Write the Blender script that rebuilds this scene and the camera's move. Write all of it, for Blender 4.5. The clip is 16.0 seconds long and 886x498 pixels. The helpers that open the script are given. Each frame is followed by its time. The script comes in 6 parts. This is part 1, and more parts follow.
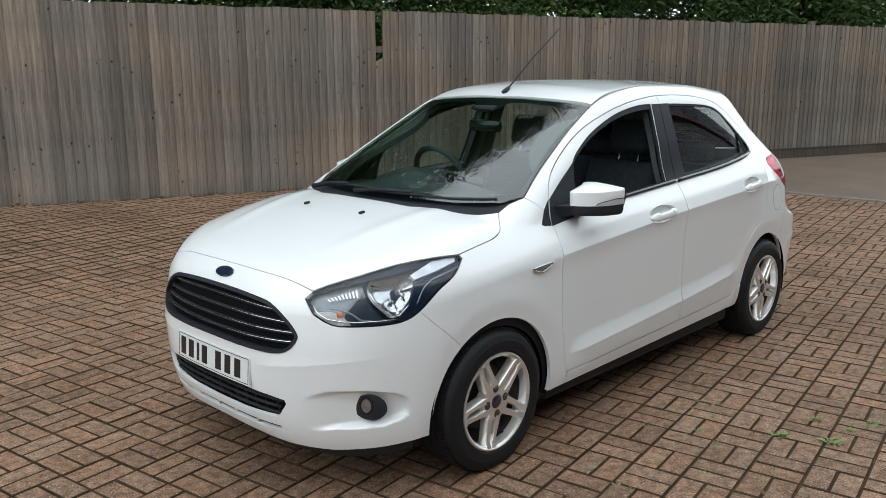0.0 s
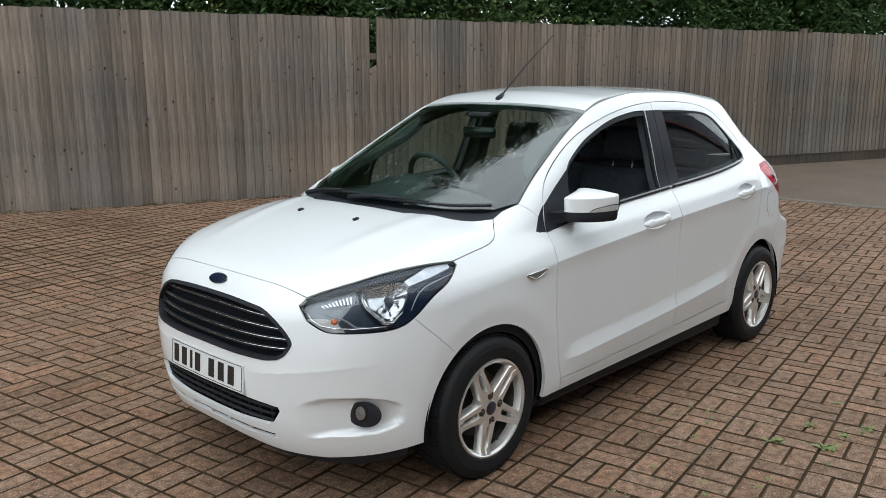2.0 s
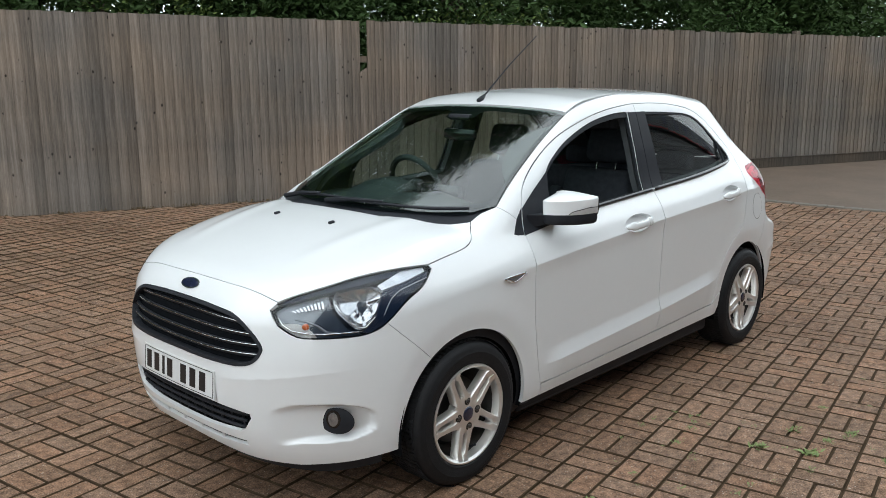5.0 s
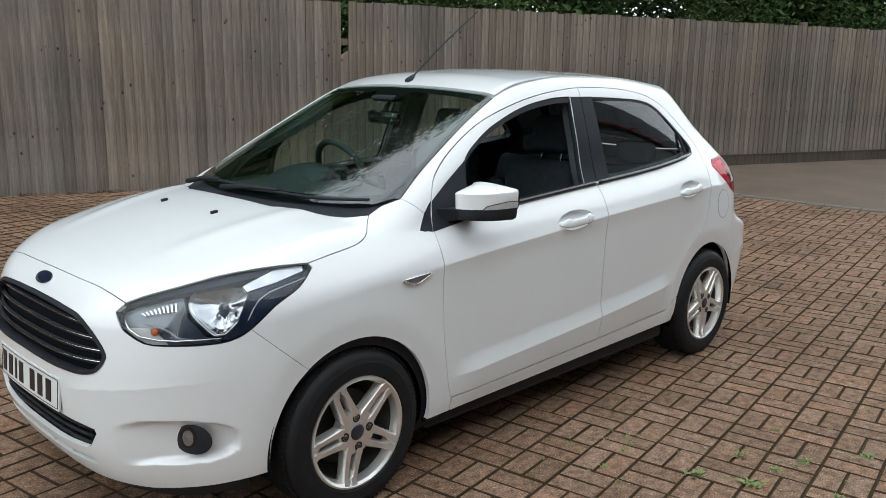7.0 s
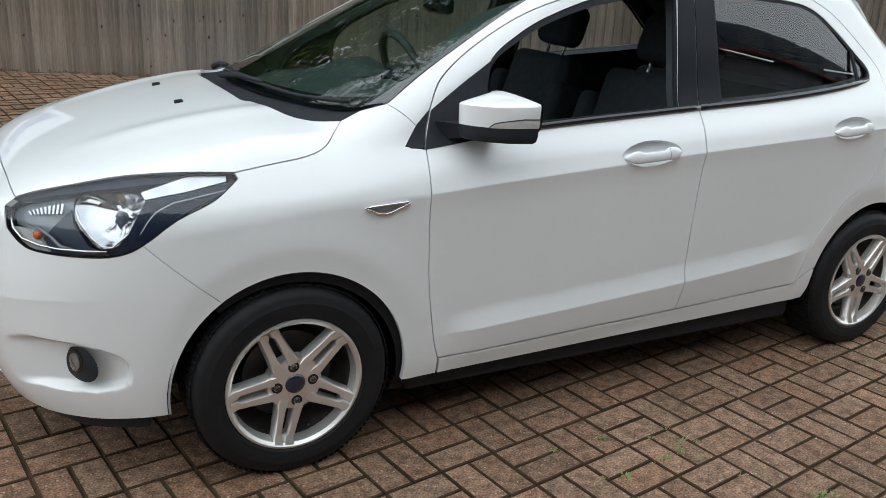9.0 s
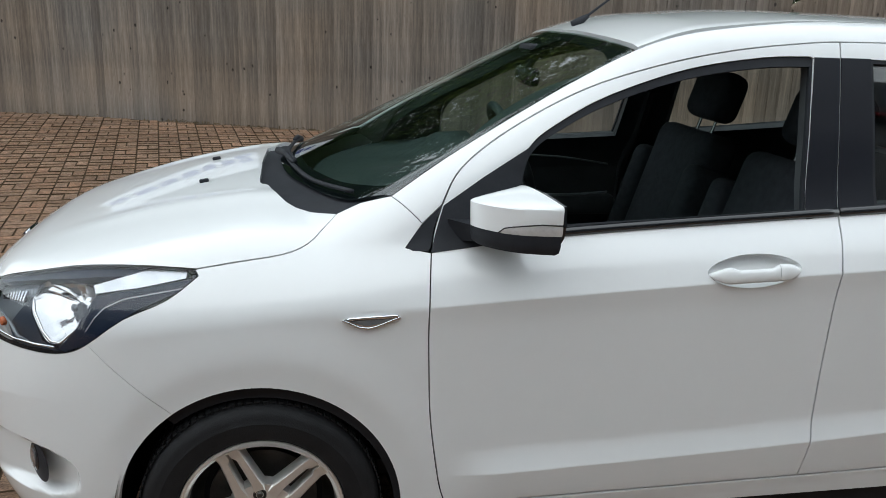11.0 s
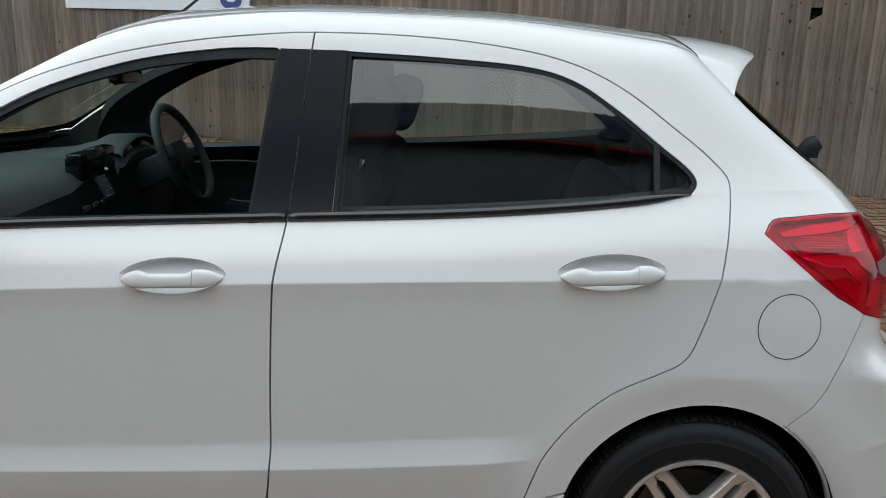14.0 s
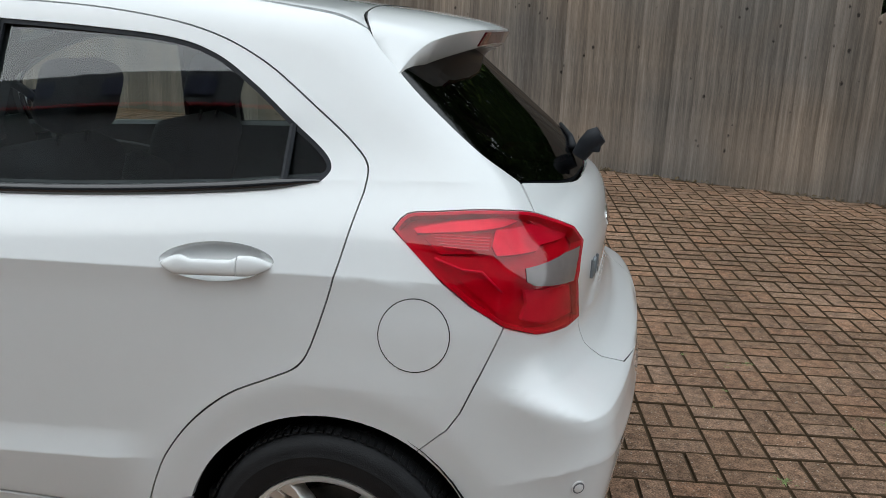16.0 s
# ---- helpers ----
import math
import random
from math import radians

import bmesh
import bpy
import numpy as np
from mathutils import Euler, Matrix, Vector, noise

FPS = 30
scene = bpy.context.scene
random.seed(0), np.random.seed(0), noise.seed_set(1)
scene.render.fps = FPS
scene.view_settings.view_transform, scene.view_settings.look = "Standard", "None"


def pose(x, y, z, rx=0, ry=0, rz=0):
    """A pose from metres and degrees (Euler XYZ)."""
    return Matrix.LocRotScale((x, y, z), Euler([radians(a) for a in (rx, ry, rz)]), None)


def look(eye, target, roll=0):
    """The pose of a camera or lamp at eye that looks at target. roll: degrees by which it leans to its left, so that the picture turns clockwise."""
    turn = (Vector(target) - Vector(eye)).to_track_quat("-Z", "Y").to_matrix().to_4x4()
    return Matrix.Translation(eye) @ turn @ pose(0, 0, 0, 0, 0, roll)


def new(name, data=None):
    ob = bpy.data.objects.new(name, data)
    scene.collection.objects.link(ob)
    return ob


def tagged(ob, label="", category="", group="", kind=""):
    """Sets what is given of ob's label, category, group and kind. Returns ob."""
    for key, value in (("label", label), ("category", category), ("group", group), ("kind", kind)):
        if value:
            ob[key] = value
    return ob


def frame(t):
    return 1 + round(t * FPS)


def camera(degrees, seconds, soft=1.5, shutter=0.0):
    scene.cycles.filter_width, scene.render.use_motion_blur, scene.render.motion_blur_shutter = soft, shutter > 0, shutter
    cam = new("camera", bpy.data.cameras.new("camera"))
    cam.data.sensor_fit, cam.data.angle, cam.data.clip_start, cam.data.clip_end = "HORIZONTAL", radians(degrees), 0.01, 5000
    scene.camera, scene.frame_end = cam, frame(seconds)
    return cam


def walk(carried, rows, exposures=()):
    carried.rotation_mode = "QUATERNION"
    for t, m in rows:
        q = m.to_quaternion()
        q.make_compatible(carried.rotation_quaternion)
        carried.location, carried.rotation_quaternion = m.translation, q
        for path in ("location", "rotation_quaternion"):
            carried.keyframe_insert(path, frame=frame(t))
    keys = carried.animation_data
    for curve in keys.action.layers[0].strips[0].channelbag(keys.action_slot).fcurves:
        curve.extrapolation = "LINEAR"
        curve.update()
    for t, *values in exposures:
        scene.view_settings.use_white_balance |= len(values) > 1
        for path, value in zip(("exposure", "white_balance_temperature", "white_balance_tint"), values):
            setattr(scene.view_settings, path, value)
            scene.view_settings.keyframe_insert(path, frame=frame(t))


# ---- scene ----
cam = camera(55.5, 16.0, soft=0.85)
PATH = [
    (0, (-2.434, -2.846, 1.593), (-1.028, -1.486, 1.176), -0.0),
    (0.5, (-2.431, -2.838, 1.592), (-1.023, -1.479, 1.175), -0.0),
    (1, (-2.432, -2.841, 1.593), (-1.021, -1.485, 1.183), 0.0),
    (1.5, (-2.432, -2.843, 1.59), (-1.016, -1.49, 1.186), 0.1),
    (2, (-2.43, -2.841, 1.59), (-1.012, -1.489, 1.189), 0.0),
    (2.5, (-2.427, -2.837, 1.59), (-1.006, -1.487, 1.19), -0.0),
    (3, (-2.422, -2.826, 1.588), (-0.999, -1.477, 1.19), -0.1),
    (5.5, (-2.258, -2.917, 1.575), (-0.836, -1.566, 1.184), -0.1),
    (6, (-2.128, -3.0, 1.56), (-0.72, -1.633, 1.176), 0.8),
    (6.5, (-1.979, -3.002, 1.54), (-0.575, -1.632, 1.154), 0.9),
    (7, (-1.754, -2.914, 1.533), (-0.358, -1.544, 1.116), 1.0),
    (7.5, (-1.53, -2.884, 1.506), (-0.158, -1.528, 0.976), 0.3),
    (8, (-1.239, -2.897, 1.45), (0.054, -1.48, 0.883), 1.7),
    (10.5, (-0.082, -2.724, 1.457), (0.27, -0.868, 0.801), 2.1),
    (11, (0.113, -2.662, 1.505), (0.435, -0.765, 0.961), 2.0),
    (11.5, (0.38, -2.721, 1.513), (0.643, -0.811, 0.98), 1.8),
    (12, (0.658, -2.762, 1.503), (0.81, -0.828, 1.017), 2.1),
    (12.5, (0.94, -2.669, 1.5), (1.037, -0.732, 1.012), 2.5),
    (13, (1.234, -2.647, 1.507), (1.276, -0.709, 1.013), 1.9),
    (13.5, (1.601, -2.742, 1.493), (1.593, -0.803, 1.001), 2.1),
    (14, (1.896, -2.652, 1.466), (1.846, -0.714, 0.971), 1.8),
    (14.5, (2.155, -2.521, 1.476), (2.075, -0.585, 0.979), 1.9),
    (15, (2.495, -2.521, 1.456), (2.32, -0.591, 0.963), 2.2),
    (15.5, (2.806, -2.494, 1.448), (2.463, -0.59, 0.943), 1.8),
    (16, (3.045, -2.342, 1.444), (2.648, -0.45, 0.932), 2.5),
]
walk(cam, [(t, look(eye, target, roll)) for t, eye, target, roll in PATH], exposures=[(0.0, 0.12), (3.0, 0.12), (6.5, 0.12), (8.0, 0.04), (10.5, 0.10), (11.0, 0.02), (12.0, -0.10), (14.5, -0.10), (15.5, -0.02), (16.0, 0.0)])

# ---- world and light ----
world = bpy.data.worlds.new("overcast_sky")
scene.world = world
world.use_nodes = True
wn, wl = world.node_tree.nodes, world.node_tree.links
sky = wn.new("ShaderNodeTexSky")
sky.sky_type, sky.sun_disc = "NISHITA", False
sky.sun_elevation, sky.sun_rotation = radians(38), radians(223)
cloud = wn.new("ShaderNodeTexNoise")
cloud.inputs["Scale"].default_value, cloud.inputs["Detail"].default_value = 2.2, 6
ramp = wn.new("ShaderNodeValToRGB")
ramp.color_ramp.elements[0].position, ramp.color_ramp.elements[1].position = 0.34, 0.52
ramp.color_ramp.elements[0].color, ramp.color_ramp.elements[1].color = (0.45, 0.45, 0.45, 1), (1, 1, 1, 1)
veil = wn.new("ShaderNodeMixRGB")
veil.inputs["Color2"].default_value = (8.7, 9.6, 10.1, 1)
wl.new(cloud.outputs["Fac"], ramp.inputs["Fac"])
wl.new(ramp.outputs["Color"], veil.inputs["Fac"])
wl.new(sky.outputs["Color"], veil.inputs["Color1"])
wl.new(veil.outputs["Color"], wn["Background"].inputs["Color"])
wn["Background"].inputs["Strength"].default_value = 0.186
sun = new("sun", bpy.data.lights.new("sun", "SUN"))
sun.data.energy, sun.data.angle, sun.data.color = 0.6, radians(110), (1.0, 0.96, 0.9)
sun.matrix_world = look((-8.5, -9, 9.5), (0, 0, 0))


# ---- materials ----
def material(name, base, rough=0.5, metal=0.0, vary=0.0, scale=20.0, bump=0.0, bump_scale=200.0, coat=0.0, spread=0.0, stretch=(1, 1, 1), spec=0.5):
    """A principled surface with colour variation at two scales, relief, and a spread from object to object."""
    m = bpy.data.materials.new(name)
    m.use_nodes = True
    n, l = m.node_tree.nodes, m.node_tree.links
    p = n["Principled BSDF"]
    p.inputs["Base Color"].default_value = (*base, 1)
    p.inputs["Roughness"].default_value = rough
    p.inputs["Metallic"].default_value = metal
    p.inputs["Coat Weight"].default_value = coat
    p.inputs["Specular IOR Level"].default_value = spec
    p.inputs["Coat Roughness"].default_value = 0.03
    co = n.new("ShaderNodeTexCoord")
    mp = n.new("ShaderNodeMapping")
    mp.inputs["Scale"].default_value = stretch
    l.new(co.outputs["Object"], mp.inputs["Vector"])
    if vary or spread:
        a, b = n.new("ShaderNodeTexNoise"), n.new("ShaderNodeTexNoise")
        a.inputs["Scale"].default_value, b.inputs["Scale"].default_value = scale, scale * 9
        a.inputs["Detail"].default_value = b.inputs["Detail"].default_value = 5
        l.new(mp.outputs["Vector"], a.inputs["Vector"])
        l.new(mp.outputs["Vector"], b.inputs["Vector"])
        s = n.new("ShaderNodeMath")
        s.operation = "MULTIPLY_ADD"
        s.inputs[1].default_value = 0.5
        l.new(b.outputs["Fac"], s.inputs[0])
        l.new(a.outputs["Fac"], s.inputs[2])
        r = n.new("ShaderNodeMapRange")
        r.inputs["From Min"].default_value, r.inputs["From Max"].default_value = 0.45, 1.05
        r.inputs["To Min"].default_value, r.inputs["To Max"].default_value = 1 - vary, 1 + vary
        l.new(s.outputs[0], r.inputs["Value"])
        value = r.outputs[0]
        if spread:
            info = n.new("ShaderNodeObjectInfo")
            q = n.new("ShaderNodeMapRange")
            q.inputs["To Min"].default_value, q.inputs["To Max"].default_value = 1 - spread, 1 + spread
            l.new(info.outputs["Random"], q.inputs["Value"])
            k = n.new("ShaderNodeMath")
            k.operation = "MULTIPLY"
            l.new(value, k.inputs[0])
            l.new(q.outputs[0], k.inputs[1])
            value = k.outputs[0]
        mix = n.new("ShaderNodeMix")
        mix.data_type, mix.blend_type = "RGBA", "MULTIPLY"
        mix.inputs["Factor"].default_value = 1
        mix.inputs["A"].default_value = (*base, 1)
        l.new(value, mix.inputs["B"])
        l.new(mix.outputs["Result"], p.inputs["Base Color"])
    if bump:
        c = n.new("ShaderNodeTexNoise")
        c.inputs["Scale"].default_value, c.inputs["Detail"].default_value = bump_scale, 4
        l.new(mp.outputs["Vector"], c.inputs["Vector"])
        bp = n.new("ShaderNodeBump")
        bp.inputs["Strength"].default_value, bp.inputs["Distance"].default_value = bump, 0.004
        l.new(c.outputs["Fac"], bp.inputs["Height"])
        l.new(bp.outputs["Normal"], p.inputs["Normal"])
    return m


def glass(name, tint, face=0.08, edge=1.0):
    """A thin pane: what lies behind it, tinted, under a gloss that grows towards grazing angles."""
    m = bpy.data.materials.new(name)
    m.use_nodes = True
    n, l = m.node_tree.nodes, m.node_tree.links
    n.remove(n["Principled BSDF"])
    t, g, f, x = n.new("ShaderNodeBsdfTransparent"), n.new("ShaderNodeBsdfGlossy"), n.new("ShaderNodeLayerWeight"), n.new("ShaderNodeMixShader")
    t.inputs["Color"].default_value = (*tint, 1)
    g.inputs["Roughness"].default_value = 0.01
    f.inputs["Blend"].default_value = 0.5
    power, weight = n.new("ShaderNodeMath"), n.new("ShaderNodeMath")
    power.operation, weight.operation = "POWER", "MULTIPLY_ADD"
    power.inputs[1].default_value = 5.0
    weight.inputs[1].default_value, weight.inputs[2].default_value = (1.0 - face) * edge, face
    l.new(f.outputs["Facing"], power.inputs[0])
    l.new(power.outputs[0], weight.inputs[0])
    l.new(weight.outputs[0], x.inputs[0])
    l.new(t.outputs[0], x.inputs[1])
    l.new(g.outputs[0], x.inputs[2])
    l.new(x.outputs[0], n["Material Output"].inputs["Surface"])
    return m


WHITE = material("white_car_paint", (0.80, 0.815, 0.82), 0.32, coat=1.0, vary=0.015, scale=3)
BLACK = material("black_textured_plastic", (0.020, 0.022, 0.027), 0.55, spec=0.22, vary=0.2, scale=30, bump=0.08, bump_scale=700)
SATIN = material("satin_black_trim", (0.006, 0.007, 0.012), 0.42, spec=0.22, vary=0.15, scale=10)
BELTBLACK = material("gloss_black_moulding", (0.012, 0.013, 0.016), 0.22, coat=0.6, vary=0.1)
GLOSS = material("gloss_black_plastic", (0.008, 0.009, 0.011), 0.12, coat=0.5, vary=0.1)
RUBBER = material("tyre_rubber", (0.013, 0.0135, 0.015), 0.62, spec=0.25, vary=0.25, scale=25, bump=0.3, bump_scale=300)
ALLOY = material("silver_alloy", (0.80, 0.785, 0.76), 0.32, metal=0.75, vary=0.06, scale=15, bump=0.05, bump_scale=700)
IRON = material("worn_iron_and_shaded_barrel", (0.09, 0.085, 0.08), 0.5, metal=0.7, vary=0.3, scale=30)
CHROME = material("chrome", (0.75, 0.76, 0.77), 0.08, metal=1.0)
SILVERLAMP = material("lamp_reflector", (0.58, 0.59, 0.61), 0.10, metal=1.0, vary=0.06, scale=40, bump=0.12, bump_scale=120)
LAMPGREY = material("lamp_bezel_grey", (0.19, 0.21, 0.23), 0.3, metal=0.4, vary=0.15, scale=30)
AMBER = material("amber_bulb", (0.55, 0.12, 0.03), 0.25)
BLUE = material("blue_badge_enamel", (0.011, 0.016, 0.042), 0.15, coat=0.8)
PLATE = material("white_plate", (0.72, 0.73, 0.72), 0.3, vary=0.04, scale=30)
INK = material("black_lettering", (0.012, 0.012, 0.012), 0.4)
CABIN = material("charcoal_cabin_plastic", (0.052, 0.057, 0.062), 0.55, spec=0.4, vary=0.2, scale=12, bump=0.2, bump_scale=400)
FABRIC = material("black_seat_fabric", (0.032, 0.035, 0.042), 0.9, spec=0.2, vary=0.25, scale=40, bump=0.5, bump_scale=600)
LINING = material("grey_headlining", (0.33, 0.33, 0.31), 0.9, vary=0.06, scale=20)
DARKRED = material("deep_red_lens", (0.11, 0.010, 0.016), 0.08, coat=1.0, vary=0.12, scale=6)
CLEARLENS = material("clear_lamp_lens", (0.18, 0.155, 0.15), 0.3, coat=1.0, vary=0.12, scale=40)
SCREEN = glass("windscreen_glass", (0.66, 0.81, 0.75), 0.15)
FRIT = material("black_glass_border", (0.006, 0.007, 0.009), 0.7, spec=0.05)
SIDEGLASS = glass("side_window_glass", (0.74, 0.80, 0.78), 0.105)
REARGLASS = glass("tailgate_glass", (0.03, 0.036, 0.045), 0.07, 0.55)
LAMPGLASS = glass("headlamp_cover", (0.95, 0.96, 0.97), 0.05)
STRIPLENS = material("clear_ribbed_lens", (0.50, 0.48, 0.47), 0.2, coat=1.0, vary=0.15, scale=60)
PALE = material("pale_lamp_chrome", (0.62, 0.64, 0.67), 0.3, metal=0.7, vary=0.3, scale=25, bump=0.15, bump_scale=60)
REDGLASS = glass("red_lamp_cover", (0.92, 0.075, 0.20), 0.06)
FOGLENS = material("clear_fog_lens", (0.27, 0.27, 0.28), 0.12, metal=0.6, coat=1.0, vary=0.5, scale=60, bump=0.5, bump_scale=110)
LAMPDARK = material("dark_lamp_bezel", (0.030, 0.042, 0.062), 0.28, spec=0.4, vary=0.15, scale=30)
LAMPWHITE = material("bright_lamp_chamber", (0.50, 0.50, 0.49), 0.35, metal=0.4, vary=0.12, scale=40, bump=0.1, bump_scale=80)
NAVY = material("blue_black_lamp_bezel", (0.010, 0.018, 0.038), 0.3, spec=0.25, vary=0.1)
PINK = material("pale_lamp_reflector", (0.90, 0.72, 0.75), 0.25, metal=0.3, vary=0.1, scale=30)
MIDRED = material("red_lamp_body", (0.62, 0.20, 0.27), 0.3, vary=0.15, scale=20)


# ---- mesh helpers ----
def part(name, bm, mat, parent=None, label=""):
    """Links a bmesh as one mesh object under its thing or part."""
    me = bpy.data.meshes.new(name)
    bm.to_mesh(me)
    bm.free()
    me.materials.append(mat)
    ob = new(name, me)
    ob.parent = parent
    if label:
        tagged(ob, label)
    return ob


def thing(name, label, category, at=None, group="", kind=""):
    ob = new(name)
    ob.empty_display_size = 0.1
    ob.matrix_world = at or Matrix()
    return tagged(ob, label, category, group, kind)


def box(bm, x0, x1, y0, y1, z0, z1, bevel=0.0, m=None, seg=2):
    """A box with rounded edges."""
    r = bmesh.ops.create_cube(bm, size=1, matrix=Matrix.LocRotScale(((x0 + x1) / 2, (y0 + y1) / 2, (z0 + z1) / 2), None, (x1 - x0, y1 - y0, z1 - z0)))
    vs = r["verts"]
    if bevel:
        es = {e for v in vs for e in v.link_edges}
        r = bmesh.ops.bevel(bm, geom=list(es), offset=bevel, segments=seg, affect="EDGES", profile=0.5)
        vs = list({v for f in r["faces"] for v in f.verts} | {v for v in vs if v.is_valid})
    if m:
        bmesh.ops.transform(bm, matrix=m, verts=vs)
    return vs


def smooth(bm, angle=40):
    for f in bm.faces:
        f.smooth = True
    for e in bm.edges:
        if len(e.link_faces) == 2 and e.calc_face_angle(0) > radians(angle):
            e.smooth = False
    return bm


def lathe(bm, profile, axis="y", seg=48, m=None):
    """Turns a profile of (radius, along) about an axis; returns the rings."""
    rings = []
    for r, a in profile:
        ring = []
        for i in range(seg):
            t = 2 * math.pi * i / seg
            p = Vector((r * math.cos(t), a, r * math.sin(t)))
            ring.append(bm.verts.new(m @ p if m else p))
        rings.append(ring)
    for a, b in zip(rings, rings[1:]):
        for i in range(seg):
            bm.faces.new((a[i], a[(i + 1) % seg], b[(i + 1) % seg], b[i]))
    return rings


def tube(bm, pts, radius, seg=8, close=False, flat=1.0):
    """A tube along points; radius may be a list."""
    pts = [Vector(p) for p in pts]
    n = len(pts)
    rad = radius if isinstance(radius, (list, tuple)) else [radius] * n
    rings, up = [], Vector((0.13, 0.29, 0.95))
    for i, p in enumerate(pts):
        d = (pts[(i + 1) % n] - pts[i - 1]) if close else pts[min(i + 1, n - 1)] - pts[max(i - 1, 0)]
        d.normalize()
        a = d.cross(up).normalized()
        b = d.cross(a)
        rings.append([bm.verts.new(p + rad[i] * (math.cos(2 * math.pi * k / seg) * a + flat * math.sin(2 * math.pi * k / seg) * b)) for k in range(seg)])
    pairs = list(zip(rings, rings[1:])) + ([(rings[-1], rings[0])] if close else [])
    for a, b in pairs:
        for k in range(seg):
            bm.faces.new((a[k], a[(k + 1) % seg], b[(k + 1) % seg], b[k]))
    if not close:
        bm.faces.new(rings[0][::-1])
        bm.faces.new(rings[-1])
    return rings


def spline(pts, n=8, close=False):
    """Points along a smooth curve through the given ones."""
    P = [Vector(p) for p in pts]
    out, N = [], len(P)
    for i in range(N if close else N - 1):
        if close:
            a, b, c, d = P[i - 1], P[i], P[(i + 1) % N], P[(i + 2) % N]
        else:
            a, b, c, d = P[max(i - 1, 0)], P[i], P[i + 1], P[min(i + 2, N - 1)]
        for k in range(n):
            t = k / n
            out.append(0.5 * ((2 * b) + (c - a) * t + (2 * a - 5 * b + 4 * c - d) * t * t + (3 * b - a - 3 * c + d) * t ** 3))
    if not close:
        out.append(P[-1])
    return out


# ---- the car's outer skin, as one smooth solid ----
# x runs from the front axle to the rear one (2.49 m), y to the car's right, z up; the left flank is at -y.
BASE = 2.489
HUB = 0.291


def through_points(pts):
    """A smooth monotone curve through (x, y) points."""
    X, Y = np.array([p[0] for p in pts], float), np.array([p[1] for p in pts], float)
    h, d = np.diff(X), np.diff(Y) / np.diff(X)
    m = np.zeros(len(X))
    m[0], m[-1] = d[0], d[-1]
    for i in range(1, len(X) - 1):
        if d[i - 1] * d[i] > 0:
            w1, w2 = 2 * h[i] + h[i - 1], h[i] + 2 * h[i - 1]
            m[i] = (w1 + w2) / (w1 / d[i - 1] + w2 / d[i])

    def f(x):
        x = np.clip(x, X[0], X[-1])
        i = np.clip(np.searchsorted(X, x) - 1, 0, len(X) - 2)
        t = (x - X[i]) / h[i]
        return (1 + 2 * t) * (1 - t) ** 2 * Y[i] + t * (1 - t) ** 2 * h[i] * m[i] + t * t * (3 - 2 * t) * Y[i + 1] + t * t * (t - 1) * h[i] * m[i + 1]
    return f


def step(a, b, x):
    t = np.clip((x - a) / (b - a), 0, 1)
    return t * t * (3 - 2 * t)


def smax(a, b, k):
    h = np.clip(0.5 + 0.5 * (a - b) / k, 0, 1)
    return b * (1 - h) + a * h + k * h * (1 - h)


crease_z = through_points([(-0.4, 0.74), (0.40, 0.828), (1.04, 0.872), (1.46, 0.898), (2.1, 0.928), (2.5, 0.939), (3.1, 0.94)])
belt_z = through_points([(-0.8, 0.90), (-0.1, 0.93), (0.35, 0.972), (0.64, 0.995), (1.39, 1.037), (1.85, 1.062), (2.42, 1.118), (3.1, 1.14)])
low_z = through_points([(0.4, 0.372), (1.45, 0.428), (2.1, 0.48)])
flank = through_points([(0.0, 0.66), (0.16, 0.735), (0.25, 0.788), (0.35, 0.800), (0.50, 0.806), (0.70, 0.808), (0.90, 0.803), (1.037, 0.722), (1.457, 0.566), (1.6, 0.48)])
flank_low = through_points([(0.0, 0.66), (0.16, 0.735), (0.25, 0.788), (0.35, 0.800), (0.50, 0.803), (0.70, 0.805), (0.83, 0.8065), (0.90, 0.812)])
flank_high = through_points([(0.90, 0.812), (0.96, 0.780), (1.037, 0.721), (1.25, 0.643), (1.457, 0.566), (1.6, 0.50)])
taper = through_points([(0.70, 0.0), (0.83, 0.007), (0.945, 0.020), (1.055, 0.027), (1.13, 0.038), (1.33, 0.046), (1.5, 0.046)])
bonnet_z = through_points([(-0.85, 0.775), (-0.72, 0.838), (-0.60, 0.888), (-0.40, 0.952), (-0.17, 1.008), (0.0, 1.034), (0.4, 1.05), (2.0, 1.06), (3.2, 1.10)])
roof_z = through_points([(0.6, 1.400), (0.9, 1.470), (1.15, 1.507), (1.5, 1.529), (1.9, 1.524), (2.3, 1.491), (2.7, 1.436), (3.2, 1.35)])
nose_x = through_points([(0.10, -0.66), (0.20, -0.735), (0.28, -0.772), (0.36, -0.790), (0.50, -0.800), (0.60, -0.797), (0.70, -0.780), (0.80, -0.752), (0.86, -0.715), (0.95, -0.63)])
tail_x = through_points([(0.15, 3.02), (0.25, 3.065), (0.40, 3.114), (0.55, 3.132), (0.67, 3.118), (0.73, 3.045), (0.80, 3.015), (0.92, 3.02), (1.0, 3.005), (1.08, 2.982), (1.18, 2.93)])


